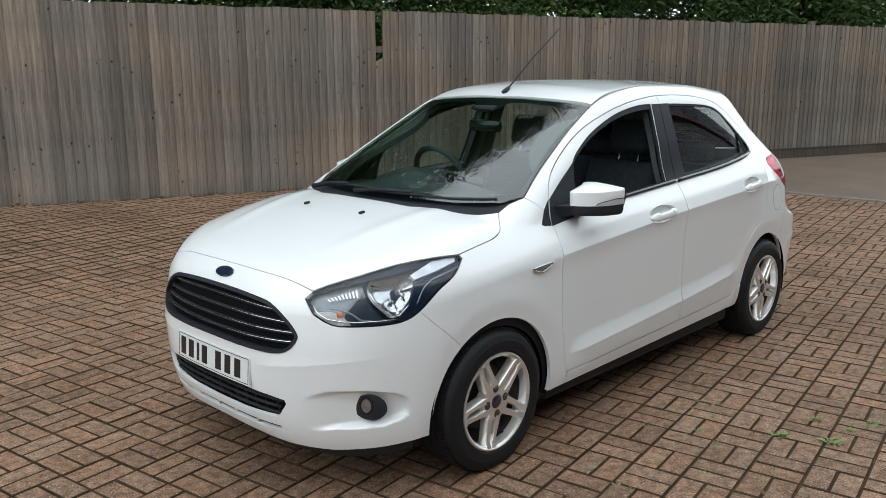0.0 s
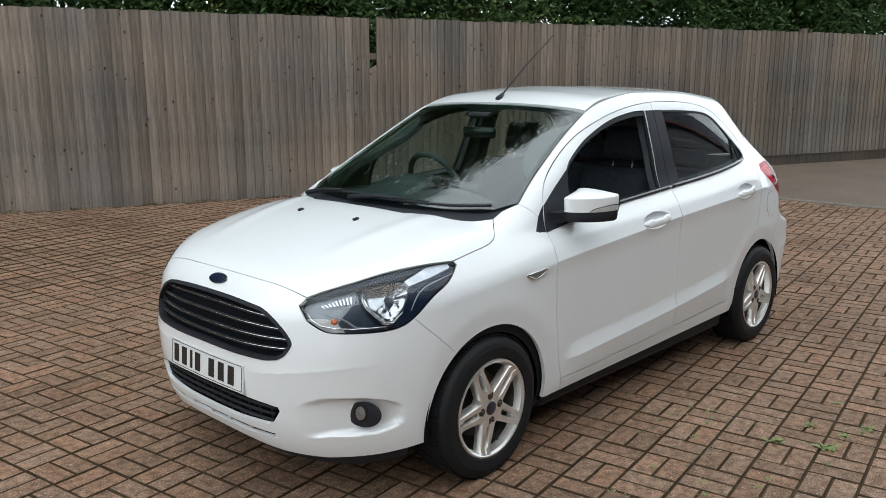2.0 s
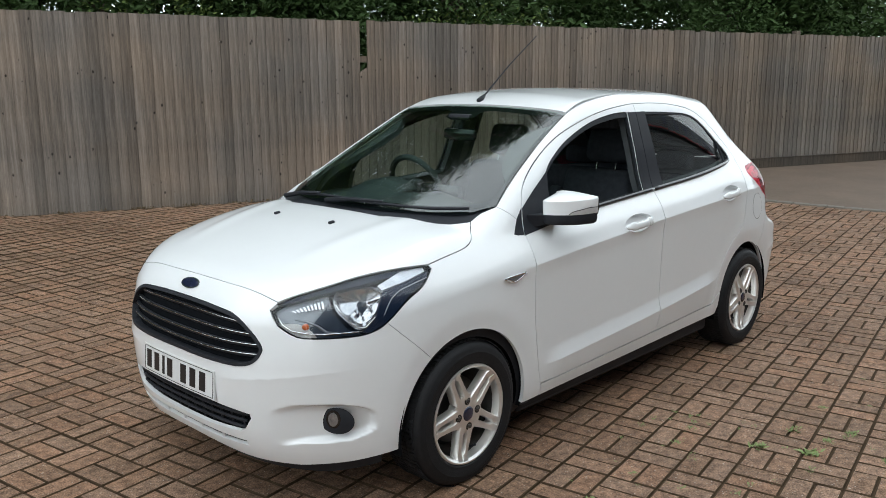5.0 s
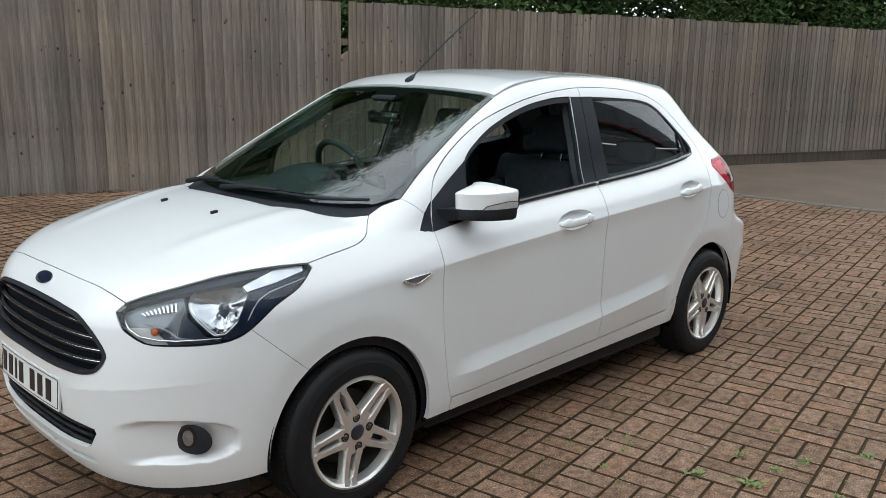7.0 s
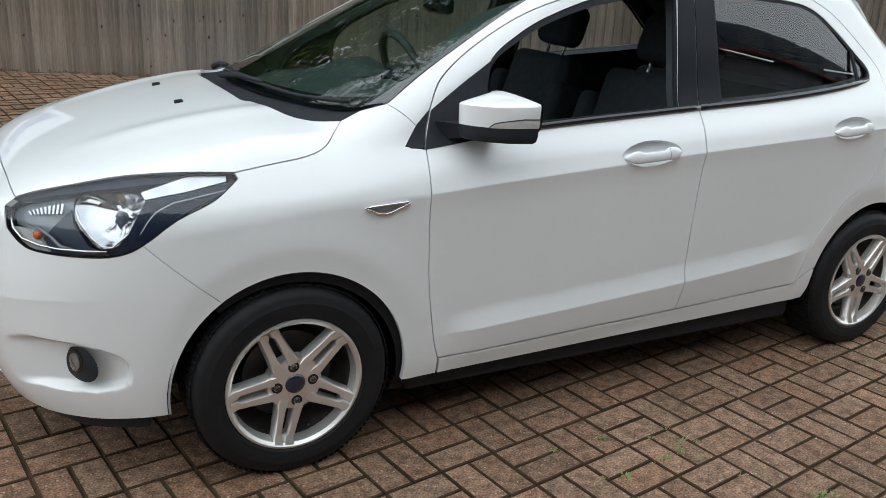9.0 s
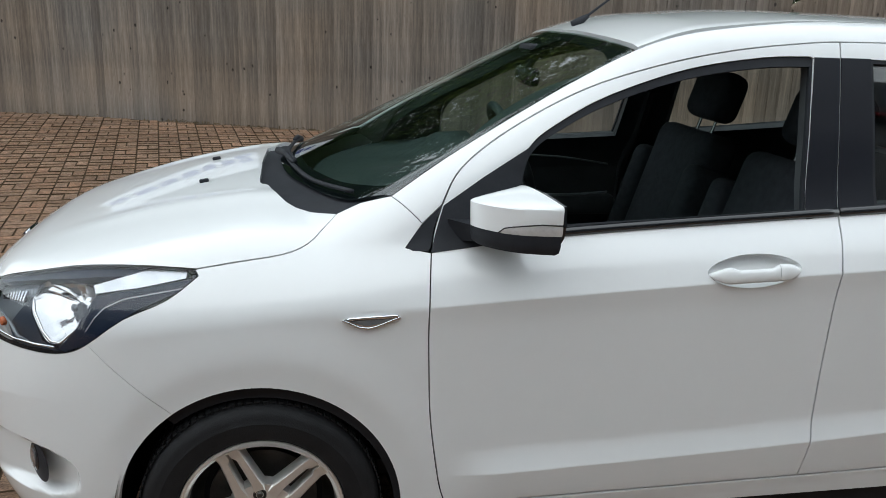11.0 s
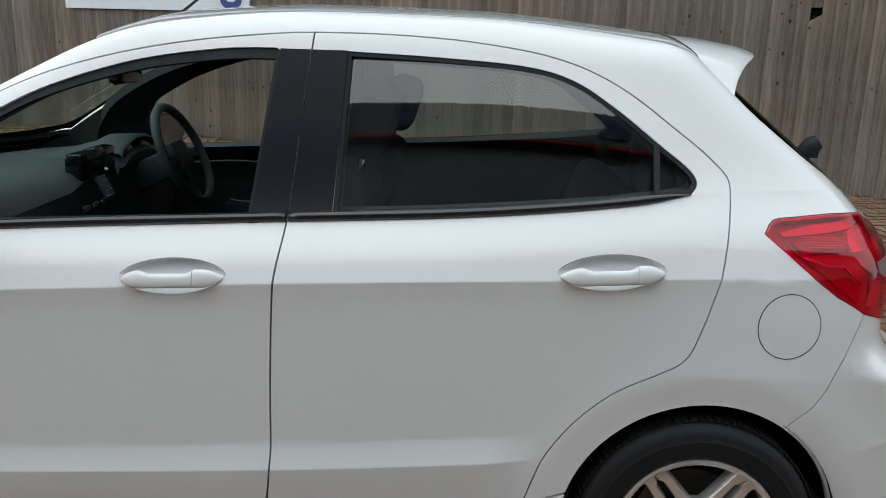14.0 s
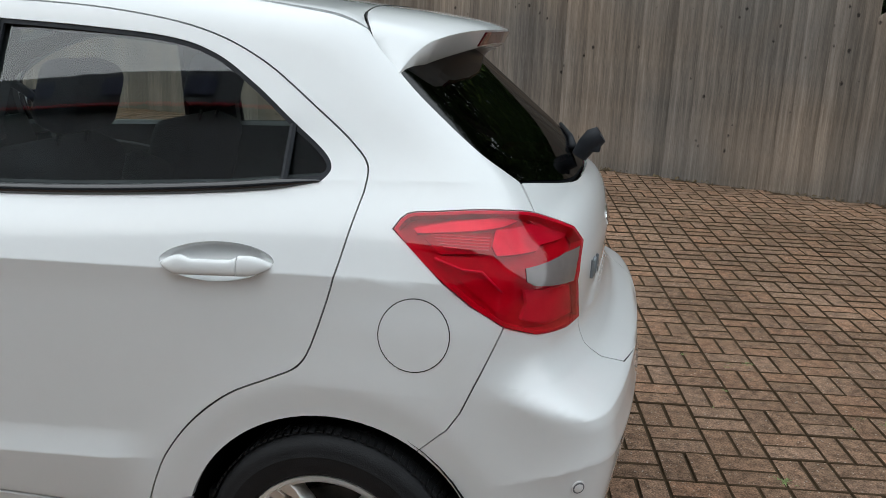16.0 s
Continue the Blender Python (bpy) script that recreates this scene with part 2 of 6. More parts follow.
def width(x, z):
    """Half the car's width."""
    zc, zb, zl = crease_z(x), belt_z(x), low_z(x)
    zz = np.where(z < zc, z * 0.90 / zc, np.where(z < zb, 0.90 + (z - zc) / (zb - zc) * 0.137, 1.037 + (z - zb) / (1.457 - zb) * 0.42))
    up = step(0.10, 0.55, x) * step(2.95, 2.6, x)
    w = flank(zz) * (1 - up) + np.where(zz < 0.90, flank_low(zz), flank_high(zz)) * up
    w = w - 0.05 * np.clip(x - 1.9, 0, 9) ** 2 - 0.075 * np.clip(0.3 - x, 0, 9) ** 2 - taper(z) * np.clip((x - 1.75) / 0.75, 0, 1.15) ** 2
    lo = step(0.44, 0.60, x) * step(2.12, 1.95, x)
    d = z - zl
    w = w + 0.017 * lo * np.where(d < 0, np.clip(1 + d / 0.14, 0, 1), np.clip(1 - d / 0.065, 0, 1) ** 1.35)
    for cx, r in ((0.0, 0.343), (BASE, 0.338)):
        q = np.sqrt((x - cx) ** 2 + (z - HUB) ** 2) - r
        w = w + (0.004 * step(0.17, 0.075, q) - 0.005 * step(0.078, 0.0, q)) * step(0.12, 0.28, z)
    return w


def skin(x, y, z):
    """Below zero inside the car."""
    ay = np.abs(y)
    side = ay - width(x, z)
    hood = z - (bonnet_z(x) - 0.045 * ay ** 2 - 0.20 * ay ** 4 + 0.006 * np.exp(-((ay - 0.40 - 0.12 * (x + 0.2)) / 0.05) ** 2) * step(-0.6, -0.3, x))
    curve = 0.525 - 0.50 * (z - 1.04)
    screen = ((z - 1.035) - (x - 0.02 - curve * ay ** 2) * 0.475) * 0.9
    roof = z - (roof_z(x) + 0.011 - 0.087 * ay ** 2 - 0.1 * ay ** 4)
    hatch = ((z - 1.10) + (x - 2.950 + 0.32 * ay ** 2) * 0.80) * 0.78
    cabin = smax(smax(screen, roof, 0.05), hatch, 0.03)
    top = -smax(-hood, -cabin, 0.012)
    front = nose_x(z) + 0.06 * ay ** 2 + 1.0 * ay ** 4 - x
    front = front + 0.066 * step(0.475, 0.69, ay) * step(1.45, 0.45, np.abs((ay - 0.594) / 0.136) ** 3 + np.abs((z - 0.388 + 0.25 * np.clip(0.58 - ay, 0, 1)) / 0.068) ** 3)
    front = front - 0.008 * np.exp(-np.abs(z - 0.53 - 0.15 * (ay - 0.33)) / 0.05) * step(0.24, 0.42, ay) * step(0.80, 0.62, ay)
    rear = x - tail_x(z) + 0.12 * ay ** 2 + 0.20 * ay ** 4 - (0.03 * ay ** 2 + 0.13 * ay ** 4) * step(0.76, 0.64, z)
    f = smax(side, top, 0.07)
    f = smax(smax(f, front, 0.09), rear, 0.11)
    # the two creases of the rear bumper, which run round its corners
    shelf, waist = 0.732 - 0.38 * np.clip(x - 2.87, -0.1, 0.16), 0.514 + 0.32 * np.clip(x - 2.85, -0.1, 0.18)
    return f - (0.009 * np.exp(-np.abs(z - shelf) / 0.045) + 0.006 * np.exp(-np.abs(z - waist) / 0.035)) * step(2.82, 2.95, x)


def skin_normal(P, e=0.002):
    g = np.stack([skin(*(P + e * np.eye(3)[i]).T) - skin(*(P - e * np.eye(3)[i]).T) for i in range(3)], 1)
    return g / np.linalg.norm(g, axis=1)[:, None]


class Flat:
    """Looks at the skin along one direction d; u and v are across it."""

    def __init__(self, e1, e2, reach=2.0, back=0.0):
        self.e1, self.e2 = np.array(e1, float), np.array(e2, float)
        self.d = np.cross(self.e2, self.e1)
        self.reach, self.back = reach, back

    def uv(self, p):
        p = np.array(p, float)
        return p @ self.e1, p @ self.e2

    def rays(self, U, V):
        o = U[:, None] * self.e1 + V[:, None] * self.e2
        return o - self.reach * self.d, np.tile(self.d, (len(U), 1)), self.reach + self.back


class Round:
    """Looks at the skin level from all round towards an upright axis."""

    def __init__(self, cx, scale=0.62, flip=1):
        self.cx, self.s, self.flip = cx, scale, flip

    def uv(self, p):
        return math.atan2(p[1], (p[0] - self.cx) * self.flip) * self.s, p[2]

    def rays(self, U, V):
        t = U / self.s
        d = np.stack([np.cos(t) * self.flip, np.sin(t), 0 * t], 1)
        o = np.stack([0 * t + self.cx, 0 * t, V], 1)
        return o + 2.0 * d, -d, 1.97


SIDE = Flat((1, 0, 0), (0, 0, 1))
SLANT = Flat((1, 0, 0), (0, 0.6, 0.8))
TOP = Flat((1, 0, 0), (0, 1, 0), reach=2.5)
FRONT = Flat((0, -1, 0), (0, 0, 1))
REAR = Flat((0, 1, 0), (0, 0, 1), reach=4.0)
NOSE = Round(-0.15, flip=-1)
TAIL = Round(2.35)


def cast(view, U, V, sink=0.0):
    o, d, far = view.rays(np.array(U, float), np.array(V, float))
    a, b = np.zeros(len(o)), np.full(len(o), far)
    t = np.linspace(0, far, 60)
    hit = np.zeros(len(o), bool)
    for t0, t1 in zip(t, t[1:]):
        s = skin(*(o + t1 * d).T) + sink < 0
        new_hit = s & ~hit
        a[new_hit], b[new_hit] = t0, t1
        hit |= s
    for _ in range(26):
        m = (a + b) / 2
        s = skin(*(o + m[:, None] * d).T) + sink < 0
        b, a = np.where(s, m, b), np.where(s, a, m)
    return o + ((a + b) / 2)[:, None] * d


def snap(pts):
    """The points, moved onto the skin."""
    P = np.array([tuple(p) for p in pts], float)
    for _ in range(8):
        e = 0.002
        g = np.stack([skin(*(P + e * np.eye(3)[i]).T) - skin(*(P - e * np.eye(3)[i]).T) for i in range(3)], 1) / (2 * e)
        P = P - (skin(*P.T) / np.maximum(np.sum(g * g, 1), 0.2))[:, None] * g
    return P


def inset(poly, g):
    """The polygon drawn in by g on all sides."""
    P = np.array(poly)
    keep = [i for i in range(len(P)) if np.linalg.norm(P[i] - P[i - 1]) > 1e-5]
    P = P[keep]
    area = 0.5 * np.sum(P[:, 0] * np.roll(P[:, 1], -1) - np.roll(P[:, 0], -1) * P[:, 1])
    e = np.roll(P, -1, 0) - P
    n = np.stack([-e[:, 1], e[:, 0]], 1) / np.linalg.norm(e, axis=1)[:, None] * np.sign(area)
    m = n + np.roll(n, 1, 0)
    m /= np.maximum(np.sum(m * m, 1) / 2, 0.35)[:, None]
    return P + g * m


def panel(view, outline, holes=(), grid=0.03, gap=0.002, sink=0.0, fold=0.016, creased=False):
    """A sheet of the skin inside an outline (points in space, or across the view), with folded edges."""
    from mathutils.geometry import tessellate_polygon

    def flat(pts):
        if len(pts[0]) == 2:
            return np.array(pts, float)
        return np.array([view.uv(p) for p in (snap(pts) if view is not TOP else pts)])
    loops = [inset(flat(outline), gap)] + [inset(flat(h), -gap) for h in holes]
    vs = [Vector((*p, 0)) for lp in loops for p in lp]
    tris = tessellate_polygon([[Vector((*p, 0)) for p in lp] for lp in loops])
    bm = bmesh.new()
    bv = [bm.verts.new(v) for v in vs]
    for t in tris:
        try:
            bm.faces.new([bv[i] for i in t])
        except ValueError:
            pass
    lo, hi = loops[0].min(0), loops[0].max(0)
    for ax in (0, 1):
        n = max(1, int((hi[ax] - lo[ax]) / grid))
        cuts = [lo[ax] + (hi[ax] - lo[ax]) * k / (n + 1) for k in range(1, n + 1)]
        if creased and ax == 1:
            # rows that run along both creases of the flank
            X = np.array([v.co.x for v in bm.verts])
            for v, a, b in zip(bm.verts, low_z(X), crease_z(X)):
                v.co.y = (v.co.y - a) / (b - a)
            cuts = [k * grid / 0.45 for k in range(-int(0.25 / grid), int(1.15 / grid))] + [j + o for j in (0, 1) for o in (-0.007, 0.0, 0.007)]
        for c in cuts:
            bmesh.ops.bisect_plane(bm, geom=bm.verts[:] + bm.edges[:] + bm.faces[:], plane_co=(c, 0, 0) if ax == 0 else (0, c, 0), plane_no=(1, 0, 0) if ax == 0 else (0, 1, 0), dist=1e-6)
    if creased:
        X = np.array([v.co.x for v in bm.verts])
        for v, a, b in zip(bm.verts, low_z(X), crease_z(X)):
            v.co.y = a + v.co.y * (b - a)
    bmesh.ops.dissolve_degenerate(bm, dist=2e-5, edges=bm.edges[:])
    bm.verts.ensure_lookup_table()
    U, V = np.array([v.co.x for v in bm.verts]), np.array([v.co.y for v in bm.verts])
    P = cast(view, U, V, sink)
    N = skin_normal(P)
    key = bm.verts.layers.int.new("k")
    for i, (v, p) in enumerate(zip(bm.verts, P)):
        v.co = p
        v[key] = i + 1
    bm.faces.ensure_lookup_table()
    for f in bm.faces:
        f.normal_update()
        if f.normal.dot(Vector(N[f.verts[0][key] - 1])) < 0:
            f.normal_flip()
    if fold:
        edge = [e for e in bm.edges if e.is_boundary]
        r = bmesh.ops.extrude_edge_only(bm, edges=edge)
        ev = [g for g in r["geom"] if isinstance(g, bmesh.types.BMVert)]
        P2 = np.array([v.co for v in ev])
        for v, n in zip(ev, skin_normal(P2)):
            v.co -= fold * Vector(n)
            v[key] = 0
    normals = []
    for f in bm.faces:
        f.smooth = True
        f.normal_update()
    for f in bm.faces:
        outer = all(v[key] for v in f.verts)
        for v in f.verts:
            normals.append(N[v[key] - 1] if outer else np.array(f.normal))
    return bm, normals


def sheet(name, mat, parent, view, outline, both=False, label="", **kw):
    """A panel as a part; both: one on each flank."""
    made = []
    bm, normals = panel(view, outline, **kw)
    me = bpy.data.meshes.new(name)
    bm.to_mesh(me)
    bm.free()
    me.normals_split_custom_set([tuple(n) for n in normals])
    me.materials.append(mat)
    ob = new(name, me)
    ob.parent = parent
    if label:
        tagged(ob, label)
    made.append(ob)
    if both:
        co = np.empty(len(me.vertices) * 3)
        me.vertices.foreach_get("co", co)
        co = co.reshape(-1, 3) * np.array([1, -1, 1])
        faces, nn, k = [], [], 0
        for p in me.polygons:
            idx = list(p.vertices)
            faces.append(idx[::-1])
            nn += [(n[0], -n[1], n[2]) for n in normals[k:k + len(idx)][::-1]]
            k += len(idx)
        m2 = bpy.data.meshes.new(name)
        m2.from_pydata(co.tolist(), [], faces)
        m2.polygons.foreach_set("use_smooth", [True] * len(faces))
        m2.normals_split_custom_set(nn)
        m2.materials.append(mat)
        o2 = new(name, m2)
        o2.parent = parent
        if label:
            tagged(o2, label)
        made.append(o2)
    return made


def on_flank(pts):
    """Points of the left flank from their x and z."""
    P = np.array(pts, float)
    return [tuple(p) for p in cast(SIDE, P[:, 0], P[:, 1])]


def arc(cx, r, a0, a1, n=24, cz=HUB):
    return [(cx + r * math.cos(radians(a0 + (a1 - a0) * i / n)), cz + r * math.sin(radians(a0 + (a1 - a0) * i / n))) for i in range(n + 1)]


def line2(pts, n=6):
    return [tuple(p[:2]) for p in spline([(*p, 0) for p in pts], n)]


# ---- the car ----
car = thing("car", "white five-door hatchback parked on red block paving", "car")


def mirrored(pts):
    return list(pts) + [(p[0], -p[1], *p[2:]) for p in list(pts)[::-1][1:-1]]


def soft(pts, n=4):
    return [tuple(p) for p in spline(pts, n)]


# shut lines of the left flank, in x and z
FRONT_SHUT = line2([(0.441, 1.052), (0.418, 0.985), (0.405, 0.90), (0.400, 0.80), (0.402, 0.70), (0.411, 0.535), (0.436, 0.364), (0.456, 0.296)])
DOOR_TOP = line2([(0.441, 1.052), (0.491, 1.135), (0.617, 1.227), (0.813, 1.328), (1.014, 1.392), (1.219, 1.433), (1.426, 1.456), (1.516, 1.461)])
MID_SHUT = line2([(1.516, 1.461), (1.497, 1.25), (1.477, 1.03), (1.457, 0.881), (1.447, 0.65), (1.444, 0.45), (1.430, 0.319)])
REAR_TOP = line2([(1.516, 1.461), (1.704, 1.461), (1.912, 1.448), (2.107, 1.416), (2.257, 1.355), (2.404, 1.253), (2.481, 1.193), (2.519, 1.150), (2.521, 1.10)])
REAR_SHUT = line2([(2.521, 1.10), (2.492, 0.945), (2.449, 0.797), (2.418, 0.740), (2.362, 0.708), (2.265, 0.660), (2.18, 0.588), (2.118, 0.506), (2.087, 0.44), (2.055, 0.338)])
F_GLASS = line2([(0.640, 0.992), (0.636, 1.11), (0.665, 1.190), (0.75, 1.252), (0.881, 1.317), (1.083, 1.381), (1.288, 1.414), (1.425, 1.420)]) + line2([(1.433, 1.416), (1.41, 1.22), (1.388, 1.036)])
R_GLASS = line2([(1.60, 1.417), (1.823, 1.409), (2.030, 1.394), (2.147, 1.363), (2.251, 1.300), (2.342, 1.231), (2.418, 1.174), (2.440, 1.142), (2.425, 1.118)]) + line2([(2.222, 1.093), (1.847, 1.062), (1.585, 1.047)])
def handle_oval(cx, cz):
    """The rim of a door handle's bowl."""
    turn = [2 * math.pi * i / 40 for i in range(40)]
    return [(cx + 0.123 * math.cos(a), cz + 0.048 * 0.121 * math.cos(a) + (0.035 if math.sin(a) > 0 else 0.041) * math.copysign(abs(math.sin(a)) ** 1.25, math.sin(a))) for a in turn]


OVAL_F, OVAL_R = handle_oval(1.223, 0.907), handle_oval(2.236, 0.952)
LAMP_TOP = soft([(-0.680, -0.465, 0.786), (-0.652, -0.478, 0.808), (-0.523, -0.585, 0.862), (-0.355, -0.660, 0.899), (-0.143, -0.716, 0.905)], 3)
LAMP_LOW = soft([(-0.135, -0.727, 0.892), (-0.205, -0.755, 0.843), (-0.300, -0.760, 0.800), (-0.385, -0.748, 0.737), (-0.430, -0.732, 0.712), (-0.485, -0.702, 0.700), (-0.58, -0.635, 0.697), (-0.645, -0.568, 0.703), (-0.680, -0.505, 0.740)], 3)
BON_FRONT = soft([(-0.681, 0, 0.845), (-0.676, -0.2, 0.838), (-0.663, -0.33, 0.826), (-0.652, -0.478, 0.808)], 4)
BON_SIDE = soft([(-0.143, -0.716, 0.905), (-0.05, -0.718, 0.922), (0.06, -0.714, 0.938), (0.12, -0.695, 0.958), (0.160, -0.655, 0.985), (0.195, -0.625, 1.008)], 3)
BON_REAR = soft([(0.195, -0.625, 1.0), (0.09, -0.535, 1.0), (0.035, -0.42, 1.0), (0.015, -0.335, 1.0), (-0.008, -0.30, 1.0), (-0.012, -0.15, 1.0), (-0.015, 0, 1.0)], 3)
WS_SIDE = soft([(0.322, -0.652, 1.062), (0.45, -0.617, 1.137), (0.594, -0.590, 1.222), (0.76, -0.563, 1.320), (0.960, -0.538, 1.418)], 4)
ROOF_SIDE = soft([(0.960, -0.538, 1.418), (1.12, -0.517, 1.45), (1.5, -0.488, 1.49), (1.95, -0.480, 1.48), (2.335, -0.478, 1.445), (2.462, -0.474, 1.425)], 4)
HATCH_SIDE = soft([(2.541, -0.512, 1.343), (2.612, -0.535, 1.288), (2.749, -0.556, 1.177), (2.829, -0.530, 1.119)], 4)
TL_TOP = soft([(2.600, -0.738, 1.053), (2.620, -0.692, 1.066), (2.675, -0.682, 1.073), (2.741, -0.671, 1.080), (2.819, -0.644, 1.083), (2.872, -0.575, 1.067)], 3)
TL_IN = [(2.872, -0.575, 1.067), (2.915, -0.515, 1.044), (2.945, -0.475, 1.02), (2.965, -0.455, 0.985), (2.962, -0.50, 0.955), (2.962, -0.525, 0.915), (2.970, -0.500, 0.86), (2.975, -0.475, 0.812)]
TL_LOW = [(2.975, -0.475, 0.812), (2.943, -0.567, 0.815), (2.895, -0.687, 0.835), (2.842, -0.739, 0.858), (2.775, -0.765, 0.900), (2.716, -0.770, 0.949), (2.600, -0.738, 1.053)]
SEAM = soft([(-0.385, -0.748, 0.735), (-0.312, -0.774, 0.666), (-0.205, -0.797, 0.571)], 5)
SEAM_R = soft([(2.842, -0.739, 0.858), (2.817, -0.752, 0.795), (2.786, -0.766, 0.721), (2.765, -0.770, 0.670)], 4) + [(2.738, -0.774, 0.628), (2.728, -0.774, 0.620), (2.688, -0.775, 0.590)]

shut_low = [p for p in FRONT_SHUT if p[1] < 0.95]
wing = on_flank(shut_low + [(0.456, 0.240), (0.358, 0.236)] + arc(0, 0.343, -9, 126, 40)) + SEAM[::-1] + LAMP_LOW[:10][::-1] + BON_SIDE + [(0.25, -0.628, 1.035), (0.322, -0.652, 1.062)] + [(0.392, -0.710, 1.010), (0.349, -0.734, 0.957)]
wings = sheet("front_wing", WHITE, car, SLANT, wing, both=True, grid=0.02, gap=0.0009)
doors = sheet("front_door", WHITE, car, SIDE, on_flank(DOOR_TOP + MID_SHUT[1:] + FRONT_SHUT[::-1][:-1]), both=True, grid=0.018, creased=True, gap=0.0023, holes=[on_flank(F_GLASS), on_flank(OVAL_F)])
rear_doors = sheet("rear_door", WHITE, car, SIDE, on_flank(REAR_TOP + REAR_SHUT[1:] + MID_SHUT[::-1][:-1]), both=True, grid=0.018, creased=True, gap=0.0022, holes=[on_flank(R_GLASS), on_flank(OVAL_R)])
sheet("sill", WHITE, car, SIDE, on_flank([(0.462, 0.238), (0.462, 0.292), (1.43, 0.315), (2.055, 0.334), (2.10, 0.37), (2.165, 0.385), (2.152, 0.30), (2.13, 0.262)]), both=True)
def quarter(r):
    """The body side round the door openings, cut by a wheel arch of radius r."""
    return ([(0.392, -0.710, 1.010)] + WS_SIDE + ROOF_SIDE[1:] + [(2.496, -0.500, 1.390)] + HATCH_SIDE + [(2.872, -0.575, 1.067)] + TL_TOP[::-1][1:] + [(2.716, -0.770, 0.949), (2.775, -0.765, 0.900)] + SEAM_R[:-1]
            + on_flank(arc(BASE, r, 56, 163) + [(2.10, 0.37)] + REAR_SHUT[::-1][1:] + REAR_TOP[::-1][1:] + DOOR_TOP[::-1][1:]))


sheet("body_side", WHITE, car, SLANT, quarter(0.338), both=True, grid=0.02, gap=0.0015)
sheet("bonnet", WHITE, car, TOP, mirrored([tuple(p) for p in snap(BON_FRONT + LAMP_TOP[2:][1:] + BON_SIDE[1:])] + BON_REAR[1:]), grid=0.028)
sheet("roof", WHITE, car, TOP, mirrored(soft([(0.925, 0, 0), (0.940, -0.3, 0), (0.965, -0.534, 0)]) + [tuple(p) for p in ROOF_SIDE[2:]] + soft([(2.462, -0.474, 0), (2.425, -0.375, 0), (2.405, 0, 0)])[1:]), gap=0.0015)
GRILLE = [tuple(p[:2]) for p in spline([(0.0, 0.781, 0), (-0.15, 0.779, 0), (-0.29, 0.770, 0), (-0.340, 0.760, 0), (-0.392, 0.736, 0), (-0.439, 0.701, 0), (-0.468, 0.668, 0), (-0.471, 0.648, 0), (-0.455, 0.618, 0), (-0.432, 0.600, 0), (-0.40, 0.590, 0), (-0.345, 0.584, 0), (-0.20, 0.581, 0), (0.0, 0.582, 0)], 3)]
INTAKE = [(0.0, 0.428), (-0.2, 0.424), (-0.36, 0.416), (-0.415, 0.410), (-0.42, 0.395), (-0.385, 0.345), (-0.36, 0.333), (-0.18, 0.322), (0.0, 0.320)]


def on_nose(pts):
    """Points of the nose from their y and z."""
    P = np.array(pts, float)
    return [tuple(p) for p in cast(FRONT, -P[:, 0], P[:, 1])]


def both_ways(pts):
    return pts + [(-y, z) for y, z in pts[::-1][1:-1]]


bumper = BON_FRONT + [(-0.680, -0.465, 0.786)] + LAMP_LOW[::-1][:17] + SEAM + on_flank(arc(0, 0.343, 126, 187, 24)) + [(-0.50, -0.68, 0.232), (-0.62, -0.54, 0.226), (-0.70, -0.38, 0.230), (-0.74, -0.2, 0.238), (-0.75, 0, 0.240)]
slits = [[(-0.385, 0.295), (-0.2, 0.296), (0.0, 0.296), (0.2, 0.296), (0.385, 0.295), (0.385, 0.276), (0.2, 0.272), (0.0, 0.271), (-0.2, 0.272), (-0.385, 0.276)]]
front_bumper = sheet("front_bumper", WHITE, car, NOSE, mirrored(bumper), grid=0.0115, gap=0.0004, holes=[on_nose(both_ways(GRILLE)), on_nose(both_ways(INTAKE))] + [on_nose(s) for s in slits])[0]
tailgate = soft([(2.945, 0, 1.081), (2.938, -0.2, 1.082), (2.898, -0.36, 1.096), (2.832, -0.525, 1.117)], 3) + TL_IN + [(2.985, -0.475, 0.74), (3.03, -0.455, 0.695), (3.06, -0.40, 0.672), (3.10, -0.2, 0.665), (3.105, 0, 0.664)]
hatch = sheet("tailgate", WHITE, car, TAIL, mirrored(tailgate), grid=0.022, gap=0.0008, fold=0.008)[0]
rear_bumper = [(3.105, 0, 0.664), (3.10, -0.2, 0.665), (3.06, -0.40, 0.672), (3.03, -0.455, 0.695), (2.985, -0.475, 0.74)] + TL_LOW[:3] + SEAM_R[:-1] + on_flank(arc(BASE, 0.338, 56, -10, 24)) + [(2.9, -0.66, 0.235), (3.0, -0.4, 0.23), (3.04, 0, 0.23)]
rear_bumper = sheet("rear_bumper", WHITE, car, TAIL, mirrored(rear_bumper), grid=0.0115, gap=0.001)[0]

# glass and black trim
ws = soft([(0.035, 0, 0), (0.06, -0.22, 0), (0.13, -0.43, 0), (0.215, -0.58, 0), (0.322, -0.648, 0)], 4)[:-1] + [tuple(p) for p in WS_SIDE[:-1]] + soft([(0.958, -0.534, 0), (0.935, -0.3, 0), (0.920, 0, 0)], 4)
screen_glass = sheet("windscreen", SCREEN, car, TOP, mirrored(ws), sink=0.004, fold=0, gap=0.003)[0]
frit_in = soft([(0.10, 0, 0), (0.125, -0.22, 0), (0.19, -0.42, 0), (0.27, -0.545, 0), (0.36, -0.607, 0), (0.594, -0.558, 0), (0.76, -0.533, 0), (0.89, -0.512, 0), (0.885, -0.3, 0), (0.872, -0.12, 0), (0.80, -0.09, 0), (0.795, 0, 0)], 3)
